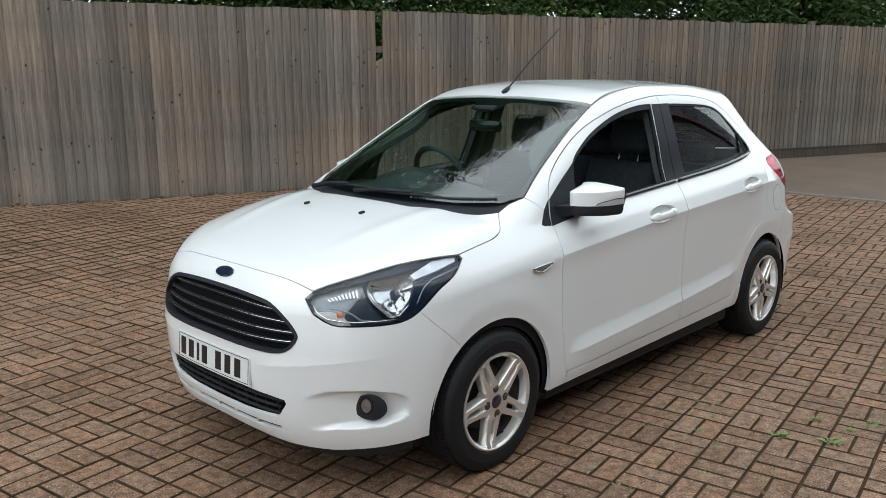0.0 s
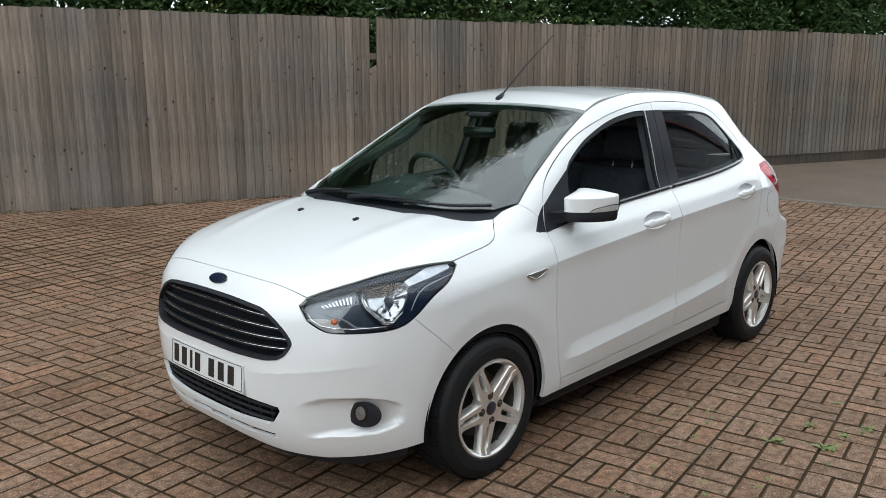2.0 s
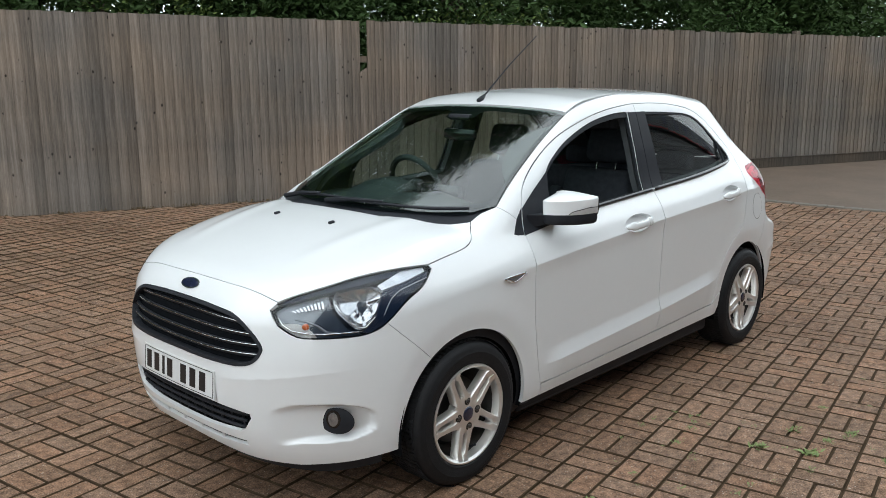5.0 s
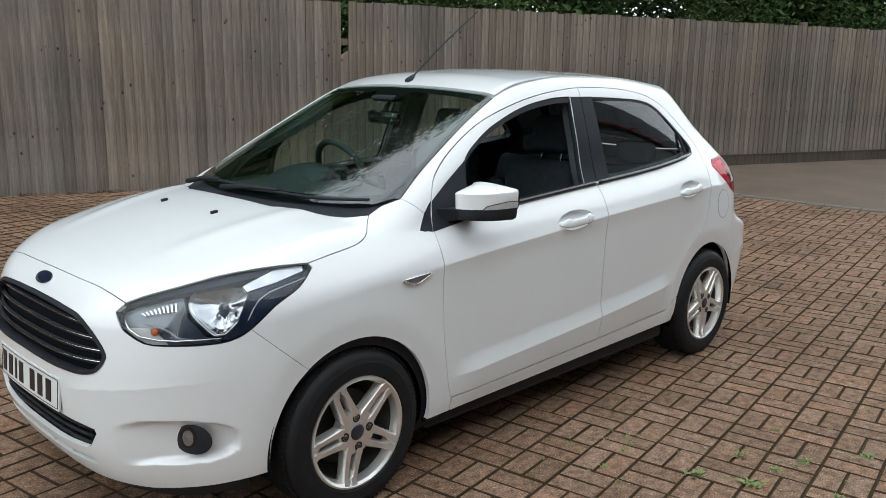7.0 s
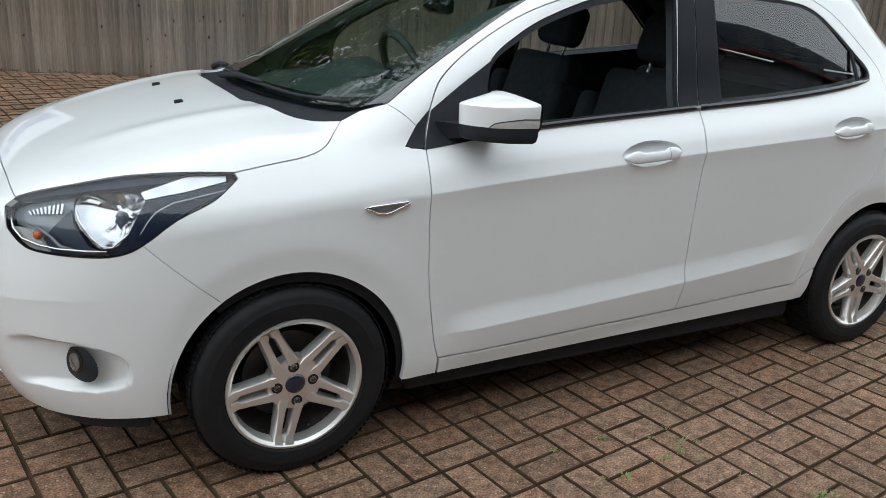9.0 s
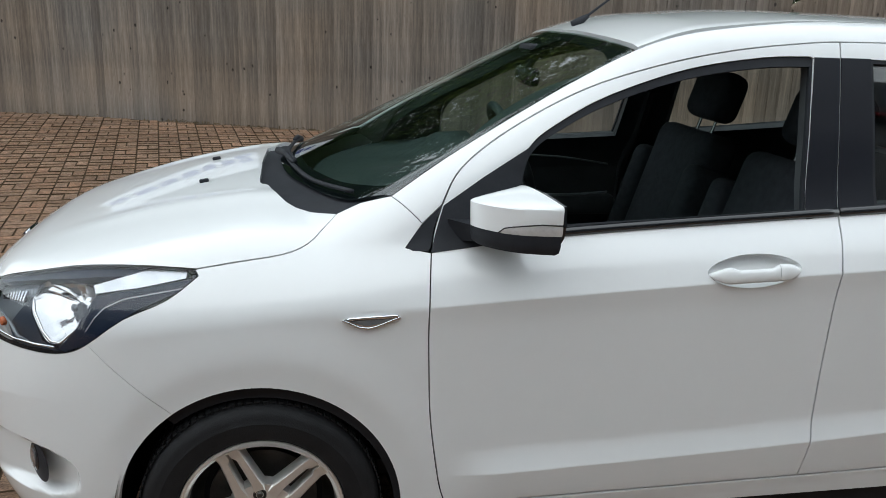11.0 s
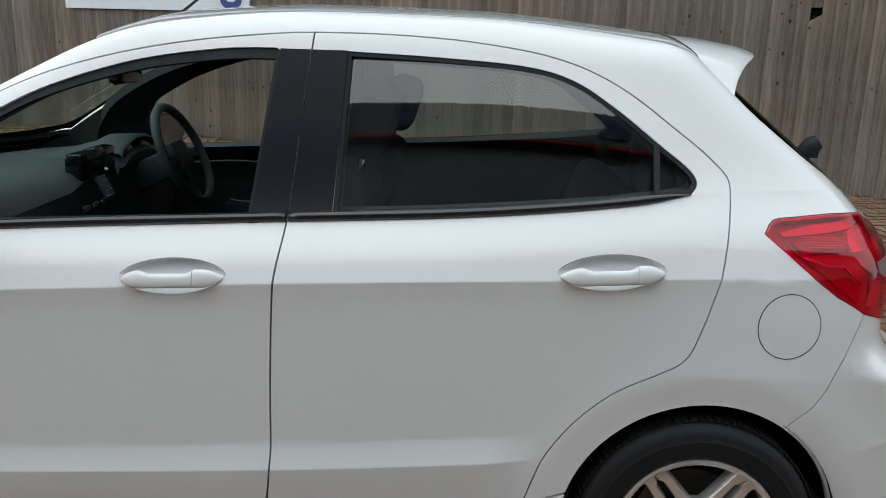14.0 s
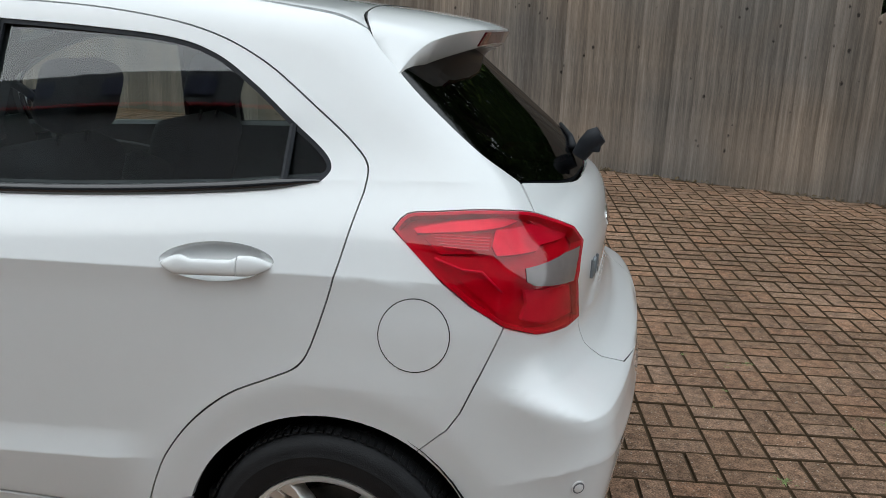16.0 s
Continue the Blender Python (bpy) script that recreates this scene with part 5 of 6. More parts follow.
for cx, turn, name in ((0.0, 115, "front_wheel"), (BASE, 54, "rear_wheel")):
    for s in (-1, 1):
        m = Matrix.Translation((cx, 0.790 * s, HUB)) if s < 0 else Matrix.Translation((cx, 0.790, HUB)) @ Matrix.Rotation(math.pi, 4, "Z")
        w = new(name)
        w.parent = car
        w.matrix_world = m
        tyre = part("tyre", tyre_mesh(), RUBBER, w)
        bm = bmesh.new()
        for i in range(96):
            a0 = 2 * math.pi * i / 96
            for y0, y1, lean in ((0.012, 0.040, 0.012), (0.05, 0.085, -0.01), (0.095, 0.13, 0.01), (0.14, 0.168, -0.012)):
                q = [(a0, y0), (a0 + 0.04, y0), (a0 + 0.04 + lean, y1), (a0 + lean, y1)]
                r0, r1 = 0.2945, 0.2985
                lo = [bm.verts.new((r0 * math.cos(a), y, r0 * math.sin(a))) for a, y in q]
                hi = [bm.verts.new((r1 * math.cos(a), y, r1 * math.sin(a))) for a, y in q]
                bm.faces.new(hi)
                for j in range(4):
                    bm.faces.new((lo[j], lo[(j + 1) % 4], hi[(j + 1) % 4], hi[j]))
        bmesh.ops.recalc_face_normals(bm, faces=bm.faces[:])
        part("tread", bm, RUBBER, tyre)
        rim = part("alloy_rim", spoke_mesh(turn), ALLOY, w, "silver five-twin-spoke alloy rim")
        bm = bmesh.new()
        lathe(bm, [(0.0001, -0.006), (0.020, -0.0055), (0.028, -0.003), (0.030, 0.002)], seg=32)
        part("centre_cap", smooth(bm), BLUE, rim, "dark blue centre cap")
        for k in range(4):
            a = radians(turn - 20 + 90 * k)
            # A flat black ring is painted shade for the recess round each bolt.
            bm = bmesh.new()
            lathe(bm, [(0.0165, 0.002), (0.0165, -0.0008), (0.0095, -0.0012)], seg=16, m=Matrix.Translation((0.054 * math.cos(a), 0, 0.054 * math.sin(a))))
            part("bolt_well_shade", bm, INK, rim)
            bm = bmesh.new()
            lathe(bm, [(0.0001, -0.006), (0.006, -0.0055), (0.0085, -0.003), (0.009, 0.002)], seg=6, m=Matrix.Translation((0.054 * math.cos(a), 0, 0.054 * math.sin(a))))
            part("wheel_bolt", bm, IRON, rim)
        bm = bmesh.new()
        lathe(bm, [(0.03, 0.075), (0.135, 0.075), (0.135, 0.09), (0.03, 0.09)], seg=40)
        part("brake_disc", bm, IRON, w)
        # Part of the alloy casting, coloured dark iron for the shade behind the spokes.
        bm = bmesh.new()
        lathe(bm, [(0.150, 0.098), (0.176, 0.075), (0.180, 0.028)], seg=48)
        part("rim_barrel", smooth(bm, 60), IRON, rim)
        bm = bmesh.new()
        lathe(bm, [(0.0001, 0.10), (0.19, 0.10), (0.193, 0.02)], seg=40)
        part("brake_shield", bm, BLACK, w)
        bm = bmesh.new()
        tube(bm, [(0.172 * math.cos(radians(turn - 180 - 8)), 0.035, 0.172 * math.sin(radians(turn - 180 - 8))), (0.150 * math.cos(radians(turn - 180 - 9)), 0.0, 0.150 * math.sin(radians(turn - 180 - 9)))], 0.005, 8)
        part("valve", bm, BLACK, rim)
        # wheel-arch liner
        bm = bmesh.new()
        r = 0.352 if cx == 0 else 0.347
        rows = []
        for i in range(29):
            a = radians(-12 + 204 * i / 28)
            rows.append([bm.verts.new((cx + r * math.cos(a), y * s, HUB + r * math.sin(a))) for y in (0.775, 0.74, 0.44)] + [bm.verts.new((cx, 0.44 * s, HUB + 0.02))])
        for p, q in zip(rows, rows[1:]):
            for j in range(3):
                bm.faces.new((p[j], p[j + 1], q[j + 1], q[j]))
        bmesh.ops.remove_doubles(bm, verts=bm.verts[:], dist=1e-5)
        bmesh.ops.recalc_face_normals(bm, faces=bm.faces[:])
        part("arch_liner", smooth(bm), FRIT, car)
bm = bmesh.new()
box(bm, 0.37, 2.12, -0.745, 0.745, 0.165, 0.29, 0.02)
box(bm, -0.62, 2.95, -0.42, 0.42, 0.155, 0.32, 0.02)
part("floor_pan", bm, BLACK, car)

# ---- cabin ----
def loft(bm, rows):
    for a, b in zip(rows, rows[1:]):
        for i in range(len(a) - 1):
            bm.faces.new((a[i], a[i + 1], b[i + 1], b[i]))


bm = bmesh.new()
rows = []
for i in range(21):
    y = -0.66 + 1.32 * i / 20
    hood = 0.055 * math.exp(-((y - 0.36) / 0.16) ** 4) + 0.035 * math.exp(-((y) / 0.14) ** 4)
    x0 = 0.14 + 0.28 * (y / 0.66) ** 2
    prof = [(x0, 1.00), (0.36 + 0.1 * (y / 0.66) ** 2, 1.005), (0.55, 1.01 + hood * 0.8), (0.68, 1.0 + hood), (0.715, 0.97 + hood), (0.70, 0.90), (0.72, 0.80), (0.68, 0.62), (0.60, 0.45)]
    rows.append([bm.verts.new((x, y, z)) for x, z in prof])
loft(bm, rows)
bmesh.ops.recalc_face_normals(bm, faces=bm.faces[:])
dash = part("dashboard", smooth(bm, 45), CABIN, car)
bm = bmesh.new()
box(bm, 0.66, 0.715, -0.13, 0.13, 0.985, 1.075, 0.012, m=Matrix.Translation((0, 0, 0)))
part("display_binnacle", smooth(bm), GLOSS, dash)
for y, z in ((-0.58, 0.93), (0.58, 0.95)):
    disc_on("air_vent", GLOSS, dash, (0.716, y, z), (1, 0, 0.1), 0.045, 0.045, 0.012)
    disc_on("vent_ring", CHROME, dash, (0.714, y, z), (1, 0, 0.1), 0.049, 0.049, 0.009)
for k in range(8):
    bm = bmesh.new()
    box(bm, 0.715, 0.726, -0.16 + 0.022 * k, -0.148 + 0.022 * k, 0.90, 0.915, 0.002)
    part("console_button", bm, LAMPGREY if k % 3 else CHROME, dash)
bm = bmesh.new()
box(bm, 0.55, 1.25, -0.11, 0.11, 0.32, 0.62, 0.03)
part("centre_console", smooth(bm), CABIN, car)
sw = Matrix.Translation((0.868, 0.36, 1.015)) @ Matrix.Rotation(radians(-24), 4, "Y")
bm = bmesh.new()
tube(bm, [sw @ Vector((0, 0.18 * math.cos(2 * math.pi * i / 40), 0.18 * math.sin(2 * math.pi * i / 40))) for i in range(40)], 0.0165, 10, close=True)
wheel_ = part("steering_wheel", smooth(bm, 70), CABIN, car)
bm = bmesh.new()
box(bm, -0.05, 0.005, -0.075, 0.075, -0.07, 0.06, 0.025, m=sw)
for s in (-1, 1):
    box(bm, -0.035, -0.010, min(0.06 * s, 0.172 * s), max(0.06 * s, 0.172 * s), -0.025, 0.012, 0.006, m=sw)
box(bm, -0.035, -0.010, -0.025, 0.025, -0.172, -0.05, 0.006, m=sw)
box(bm, -0.24, -0.04, -0.04, 0.04, -0.06, 0.04, 0.02, m=sw)
part("wheel_boss", smooth(bm), CABIN, wheel_)


def cushion(bm, x0, x1, y0, y1, z0, z1, r, m):
    box(bm, x0, x1, y0, y1, z0, z1, r, m=m, seg=4)


def seat(x, y, w):
    """Cushion, leaning back, bolsters and a headrest on two posts."""
    bm = bmesh.new()
    cushion(bm, -0.50, 0.04, -w, w, 0.40, 0.56, 0.05, Matrix.Translation((x, y, 0)))
    st = part("seat", smooth(bm, 50), FABRIC, car, "black fabric seat")
    lean = Matrix.Translation((x, y, 0.50)) @ Matrix.Rotation(radians(17), 4, "Y")
    bm = bmesh.new()
    cushion(bm, -0.10, 0.05, -w * 0.92, w * 0.92, 0.0, 0.62, 0.05, lean)
    part("backrest", smooth(bm, 50), FABRIC, st)
    for s in (-1, 1):
        bm = bmesh.new()
        cushion(bm, -0.14, 0.03, s * w - 0.045, s * w + 0.045, 0.05, 0.50, 0.04, lean)
        part("bolster", smooth(bm, 50), FABRIC, st)
    bm = bmesh.new()
    cushion(bm, -0.075, 0.045, -0.125, 0.125, 0.665, 0.85, 0.045, lean)
    hr = part("headrest", smooth(bm, 50), FABRIC, st)
    for s in (-1, 1):
        bm = bmesh.new()
        tube(bm, [lean @ Vector((-0.01, 0.06 * s, 0.60)), lean @ Vector((-0.01, 0.06 * s, 0.69))], 0.006, 8)
        part("post", bm, CHROME, hr)


seat(1.43, -0.36, 0.235)
seat(1.45, 0.36, 0.235)
bm = bmesh.new()
cushion(bm, 1.72, 2.12, -0.62, 0.62, 0.42, 0.58, 0.05, Matrix())
bench = part("rear_bench", smooth(bm, 50), FABRIC, car, "black fabric rear bench")
bm = bmesh.new()
cushion(bm, -0.08, 0.07, -0.62, 0.62, 0.0, 0.52, 0.05, Matrix.Translation((2.23, 0, 0.52)) @ Matrix.Rotation(radians(20), 4, "Y"))
part("backrest", smooth(bm, 50), FABRIC, bench)
for y in (-0.34, 0.34):
    bm = bmesh.new()
    cushion(bm, 2.36, 2.45, y - 0.12, y + 0.12, 1.04, 1.15, 0.035, Matrix())
    part("headrest", smooth(bm, 50), FABRIC, bench)
bm = bmesh.new()
box(bm, 2.42, 2.88, -0.60, 0.60, 0.98, 1.0, 0.006)
part("parcel_shelf", bm, CABIN, car)
bm = bmesh.new()
box(bm, 0.45, 2.95, -0.68, 0.68, 0.31, 0.34)
part("cabin_floor", bm, CABIN, car)
bm = bmesh.new()
box(bm, 0.80, 0.835, -0.105, 0.105, 1.285, 1.345, 0.018)
im = part("rear_view_mirror", smooth(bm), GLOSS, car)
bm = bmesh.new()
tube(bm, [(0.82, 0, 1.34), (0.86, 0, 1.41)], 0.012, 8)
part("mirror_stalk", bm, BLACK, im)
bm = bmesh.new()
box(bm, 0.80, 0.88, -0.07, 0.07, 1.385, 1.415, 0.012)
part("sensor_pod", smooth(bm), BLACK, im)
# door cards: a pale waist trim and a pull along the armrest
for k, s in ((0, -1), (1, 1)):
    for pts, rad, name in (([(0.80, 0.652, 0.940), (0.95, 0.660, 0.951), (1.09, 0.660, 0.947), (1.19, 0.658, 0.939), (1.36, 0.655, 0.915)], 0.004, "waist_trim"), ([(0.95, 0.640, 0.800), (1.00, 0.632, 0.792), (1.20, 0.632, 0.791), (1.36, 0.640, 0.80)], 0.005, "door_pull")):
        bm = bmesh.new()
        tube(bm, [(x, y * s, z) for x, y, z in spline(pts, 4)], rad, 6)
        part(name, smooth(bm, 70), LAMPGREY, doors[k])
    bm = bmesh.new()
    box(bm, 0.92, 1.40, min(0.635 * s, 0.70 * s), max(0.635 * s, 0.70 * s), 0.70, 0.785, 0.02)
    part("armrest", smooth(bm), CABIN, doors[k])
# instrument hood, round dials, a sloping row of keys and the centre screen's hood
bm = bmesh.new()
for i in range(13):
    y = 0.19 + 0.34 * i / 12
    h = 0.050 * math.sin(math.pi * i / 12) ** 0.6
    rows = [bm.verts.new((x, y, z + h * f)) for x, z, f in ((0.52, 1.010, 0.5), (0.60, 1.028, 1.0), (0.70, 1.034, 1.0), (0.71, 1.022, 1.0))]
    if i:
        loft(bm, [last, rows])
    last = rows
part("instrument_hood", smooth(bm, 50), CABIN, dash)
for y in (0.28, 0.44):
    disc_on("dial", GLOSS, dash, (0.700, y, 1.015), (1, 0, 0.25), 0.050, 0.042, 0.004)
    disc_on("dial_ring", CHROME, dash, (0.698, y, 1.015), (1, 0, 0.25), 0.053, 0.045, 0.003)
for i in range(8):
    bm = bmesh.new()
    box(bm, -0.004, 0.004, -0.030, 0.030, -0.002, 0.010, 0.001, m=Matrix.Translation((0.725 + 0.004 * i, -0.03, 0.985 - 0.008 * i)) @ Matrix.Rotation(radians(38), 4, "Y"))
    part("console_button", bm, LAMPGREY, dash)
for y, z in ((0.02, 0.976), (0.02, 0.946), (0.10, 1.005)):
    disc_on("switch_knob", CHROME, dash, (0.722, y, z - 0.02), (1, 0, 0.2), 0.013, 0.013, 0.012)

# ---- the yard ----
FENCE_A, FENCE_B = Vector((-3.05, 8.291, 0)), Vector((22.0, 0.0, 0))
FENCE_L = Vector((-10.0, 9.1, 0))


def fence_y(x):
    a, b = (FENCE_L, FENCE_A) if x < FENCE_A.x else (FENCE_A, FENCE_B)
    return a.y + (x - a.x) * (b.y - a.y) / (b.x - a.x)


def ground_z(x, y):
    """Level under the car, rising a little to the fence and falling away beyond the paving."""
    t = min(max(1 - (fence_y(x) - y) / 4.5, 0.0), 1.0)
    foot = float(np.interp(x, [-3, -1.4, 1.4, 2.5, 5, 12, 15, 22], [0.15, 0.14, 0.12, 0.105, 0.094, 0.056, 0.045, 0.04]))
    return foot * t * t * (3 - 2 * t)


def fence_top(x):
    return 2.325 + 0.002 * x


def paving(name, joined):
    """Fired block pavers: each its own tone, stains over several, pale grit, a worn face."""
    m = bpy.data.materials.new(name)
    m.use_nodes = True
    n, l = m.node_tree.nodes, m.node_tree.links
    p = n["Principled BSDF"]
    p.inputs["Specular IOR Level"].default_value = 0.15
    rnd = n.new("ShaderNodeNewGeometry" if joined else "ShaderNodeObjectInfo")
    tone = n.new("ShaderNodeValToRGB")
    e = tone.color_ramp.elements
    e[0].position, e[0].color = 0.0, (0.185, 0.116, 0.077, 1)
    e[1].position, e[1].color = 1.0, (0.270, 0.155, 0.099, 1)
    for pos, c in ((0.25, (0.215, 0.131, 0.085, 1)), (0.45, (0.245, 0.140, 0.088, 1)), (0.62, (0.222, 0.141, 0.096, 1)), (0.85, (0.250, 0.158, 0.107, 1))):
        k = e.new(pos)
        k.color = c
    l.new(rnd.outputs["Random Per Island" if joined else "Random"], tone.inputs["Fac"])
    geo = n.new("ShaderNodeNewGeometry")
    def noisy(scale, detail=5):
        t = n.new("ShaderNodeTexNoise")
        t.inputs["Scale"].default_value, t.inputs["Detail"].default_value = scale, detail
        l.new(geo.outputs["Position"], t.inputs["Vector"])
        return t
    def span(src, a, b, c, d):
        r = n.new("ShaderNodeMapRange")
        for key, val in zip(("From Min", "From Max", "To Min", "To Max"), (a, b, c, d)):
            r.inputs[key].default_value = val
        l.new(src, r.inputs["Value"])
        return r.outputs[0]
    def mix(kind, fac, a, b):
        x = n.new("ShaderNodeMix")
        x.data_type, x.blend_type = "RGBA", kind
        for key, val in (("Factor", fac), ("A", a), ("B", b)):
            if isinstance(val, (int, float)):
                x.inputs[key].default_value = val
            elif isinstance(val, tuple):
                x.inputs[key].default_value = val
            else:
                l.new(val, x.inputs[key])
        return x.outputs["Result"]
    stain = span(noisy(1.1).outputs["Fac"], 0.3, 0.7, 0.74, 1.2)
    wear = span(noisy(26).outputs["Fac"], 0.36, 0.64, 0.68, 1.28)
    fine = span(noisy(150, 4).outputs["Fac"], 0.36, 0.64, 0.55, 1.42)
    c = mix("MULTIPLY", 1.0, tone.outputs["Color"], stain)
    c = mix("MULTIPLY", 1.0, c, wear)
    c = mix("MULTIPLY", 1.0, c, fine)
    grit = n.new("ShaderNodeTexVoronoi")
    grit.inputs["Scale"].default_value = 75
    l.new(geo.outputs["Position"], grit.inputs["Vector"])
    some = n.new("ShaderNodeMath")
    some.operation = "MULTIPLY"
    l.new(span(grit.outputs["Distance"], 0.27, 0.14, 0, 1), some.inputs[0])
    l.new(span(noisy(60).outputs["Fac"], 0.50, 0.60, 0, 0.9), some.inputs[1])
    c = mix("MIX", some.outputs[0], c, (0.52, 0.46, 0.39, 1))
    l.new(c, p.inputs["Base Color"])
    l.new(span(noisy(9).outputs["Fac"], 0.3, 0.7, 0.55, 0.85), p.inputs["Roughness"])
    b = n.new("ShaderNodeBump")
    b.inputs["Strength"].default_value, b.inputs["Distance"].default_value = 1.0, 0.004
    l.new(noisy(130, 6).outputs["Fac"], b.inputs["Height"])
    l.new(b.outputs["Normal"], p.inputs["Normal"])
    return m


PAVER, PAVERS = paving("block_paver", False), paving("block_pavers", True)
# JOINT also colours the blocks' sides, as shade painted into the gaps.
JOINT = material("joint_sand_moss_and_shaded_sides", (0.066, 0.044, 0.026), 0.95, spec=0.1, vary=0.5, scale=4, bump=0.6, bump_scale=160)
CONCRETE = material("damp_brown_concrete", (0.125, 0.088, 0.062), 0.7, vary=0.22, scale=1.3, bump=0.4, bump_scale=120)
EDGING = material("concrete_edging", (0.17, 0.15, 0.125), 0.8, vary=0.25, scale=9, bump=0.4)

# one sheet of ground out to the horizon
xs = [-3000, -300, -60, -20] + [-12 + 1.0 * i for i in range(37)] + [40, 90, 400, 3000]
ys = [-3000, -300, -60, -20] + [-10 + 0.75 * i for i in range(31)] + [20, 60, 300, 3000]
vs = [(x, y, ground_z(x, y) - 0.008) for y in ys for x in xs]
nx = len(xs)
fs = [(j * nx + i, j * nx + i + 1, (j + 1) * nx + i + 1, (j + 1) * nx + i) for j in range(len(ys) - 1) for i in range(nx - 1)]
me = bpy.data.meshes.new("ground")
me.from_pydata(vs, [], fs)
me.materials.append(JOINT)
ground = tagged(new("ground", me), "red-brown block paving in basket weave with mossy joints", "ground", kind="structure")

MOD, TURN = 0.2034, radians(8.98)
UX, UY = math.cos(TURN), math.sin(TURN)
ORIGIN = (3.626, 0.777)
LIST = []
rng = random.Random(4)
for i in range(-60, 24):
    for j in range(-40, 48):
        for k in (0, 1):
            if (i + j) % 2 == 0:
                u, v, along = i + 0.25 + 0.5 * k, j + 0.5, True
            else:
                u, v, along = i + 0.5, j + 0.25 + 0.5 * k, False
            x = ORIGIN[0] + MOD * (u * UX - v * UY)
            y = ORIGIN[1] + MOD * (u * UY + v * UX)
            if -8.5 < x and -6.4 < y < fence_y(x) - 0.10:
                LIST.append((x, y, ground_z(x, y) + rng.gauss(0, 0.0012), TURN + (math.pi / 2 if along else 0) + rng.gauss(0, 0.006), rng.gauss(0, 0.006), rng.gauss(0, 0.004)))
BLOCK = ([(sx * (0.0980 - ins), sy * (0.0472 - ins), z) for z, ins in ((0.0, 0.0035), (-0.004, 0.0), (-0.03, 0.0)) for sx, sy in ((-1, -1), (1, -1), (1, 1), (-1, 1))],
         [(0, 1, 2, 3)] + [(a + i, 4 + a + i, 4 + a + (i + 1) % 4, a + (i + 1) % 4) for a in (0, 4) for i in range(4)])
block_mesh = bpy.data.meshes.new("paver")
block_mesh.from_pydata(BLOCK[0], [], BLOCK[1])
block_mesh.materials.append(PAVER)
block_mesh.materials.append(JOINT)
# Chamfers and sides get the dark joint colour, which draws the gaps' shade.
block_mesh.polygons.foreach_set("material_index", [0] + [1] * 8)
single = [q for q in LIST if (0.1 < q[0] < 3.4 and -2.35 < q[1] < -0.95) or (3.3 < q[0] < 4.2 and 0.3 < q[1] < 1.6)][:300]
chosen = set(single)
rest = [q for q in LIST if q not in chosen]
V, F = [], []
for x, y, z, a, tx, ty in rest:
    b0, ca, sa = len(V), math.cos(a), math.sin(a)
    V += [(x + px * ca - py * sa, y + px * sa + py * ca, z + pz + tx * py + ty * px) for px, py, pz in BLOCK[0]]
    F += [tuple(b0 + q for q in f) for f in BLOCK[1]]
me = bpy.data.meshes.new("pavers")
me.from_pydata(V, [], F)
me.materials.append(PAVERS)
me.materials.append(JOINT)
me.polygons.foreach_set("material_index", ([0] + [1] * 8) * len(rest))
rest_ob = tagged(new("pavers", me), "red-brown concrete block pavers", kind="stuff")
rest_ob.parent = ground

# concrete beyond the paving, behind a flush edging
def along_v(u, v, z):
    return (ORIGIN[0] + MOD * (u * UX - v * UY), ORIGIN[1] + MOD * (u * UY + v * UX), z)


bm = bmesh.new()
rows = []
for v in range(-60, 50, 2):
    rows.append([bm.verts.new((lambda q: (q[0], q[1], ground_z(q[0], q[1]) + 0.012))(along_v(u, v, 0))) for u in (24.6, 27, 33, 43, 63, 93)])
for a, b in zip(rows, rows[1:]):
    for i in range(5):
        bm.faces.new((a[i], a[i + 1], b[i + 1], b[i]))
tagged(part("pavement", bm, CONCRETE), "damp brown concrete slab beyond the paving", "pavement", kind="structure")
edging = thing("edging", "row of flush concrete edging blocks", "kerb", kind="structure")
for k in range(-28, 36):
    p = along_v(24.3, k, 0)
    bm = bmesh.new()
    box(bm, -0.058, 0.058, -0.099, 0.099, -0.06, 0.016, 0.006, m=pose(p[0], p[1], ground_z(p[0], p[1]), rng.gauss(0, 0.4), rng.gauss(0, 0.4), math.degrees(TURN)))
    part("edging_block", smooth(bm), EDGING, edging)

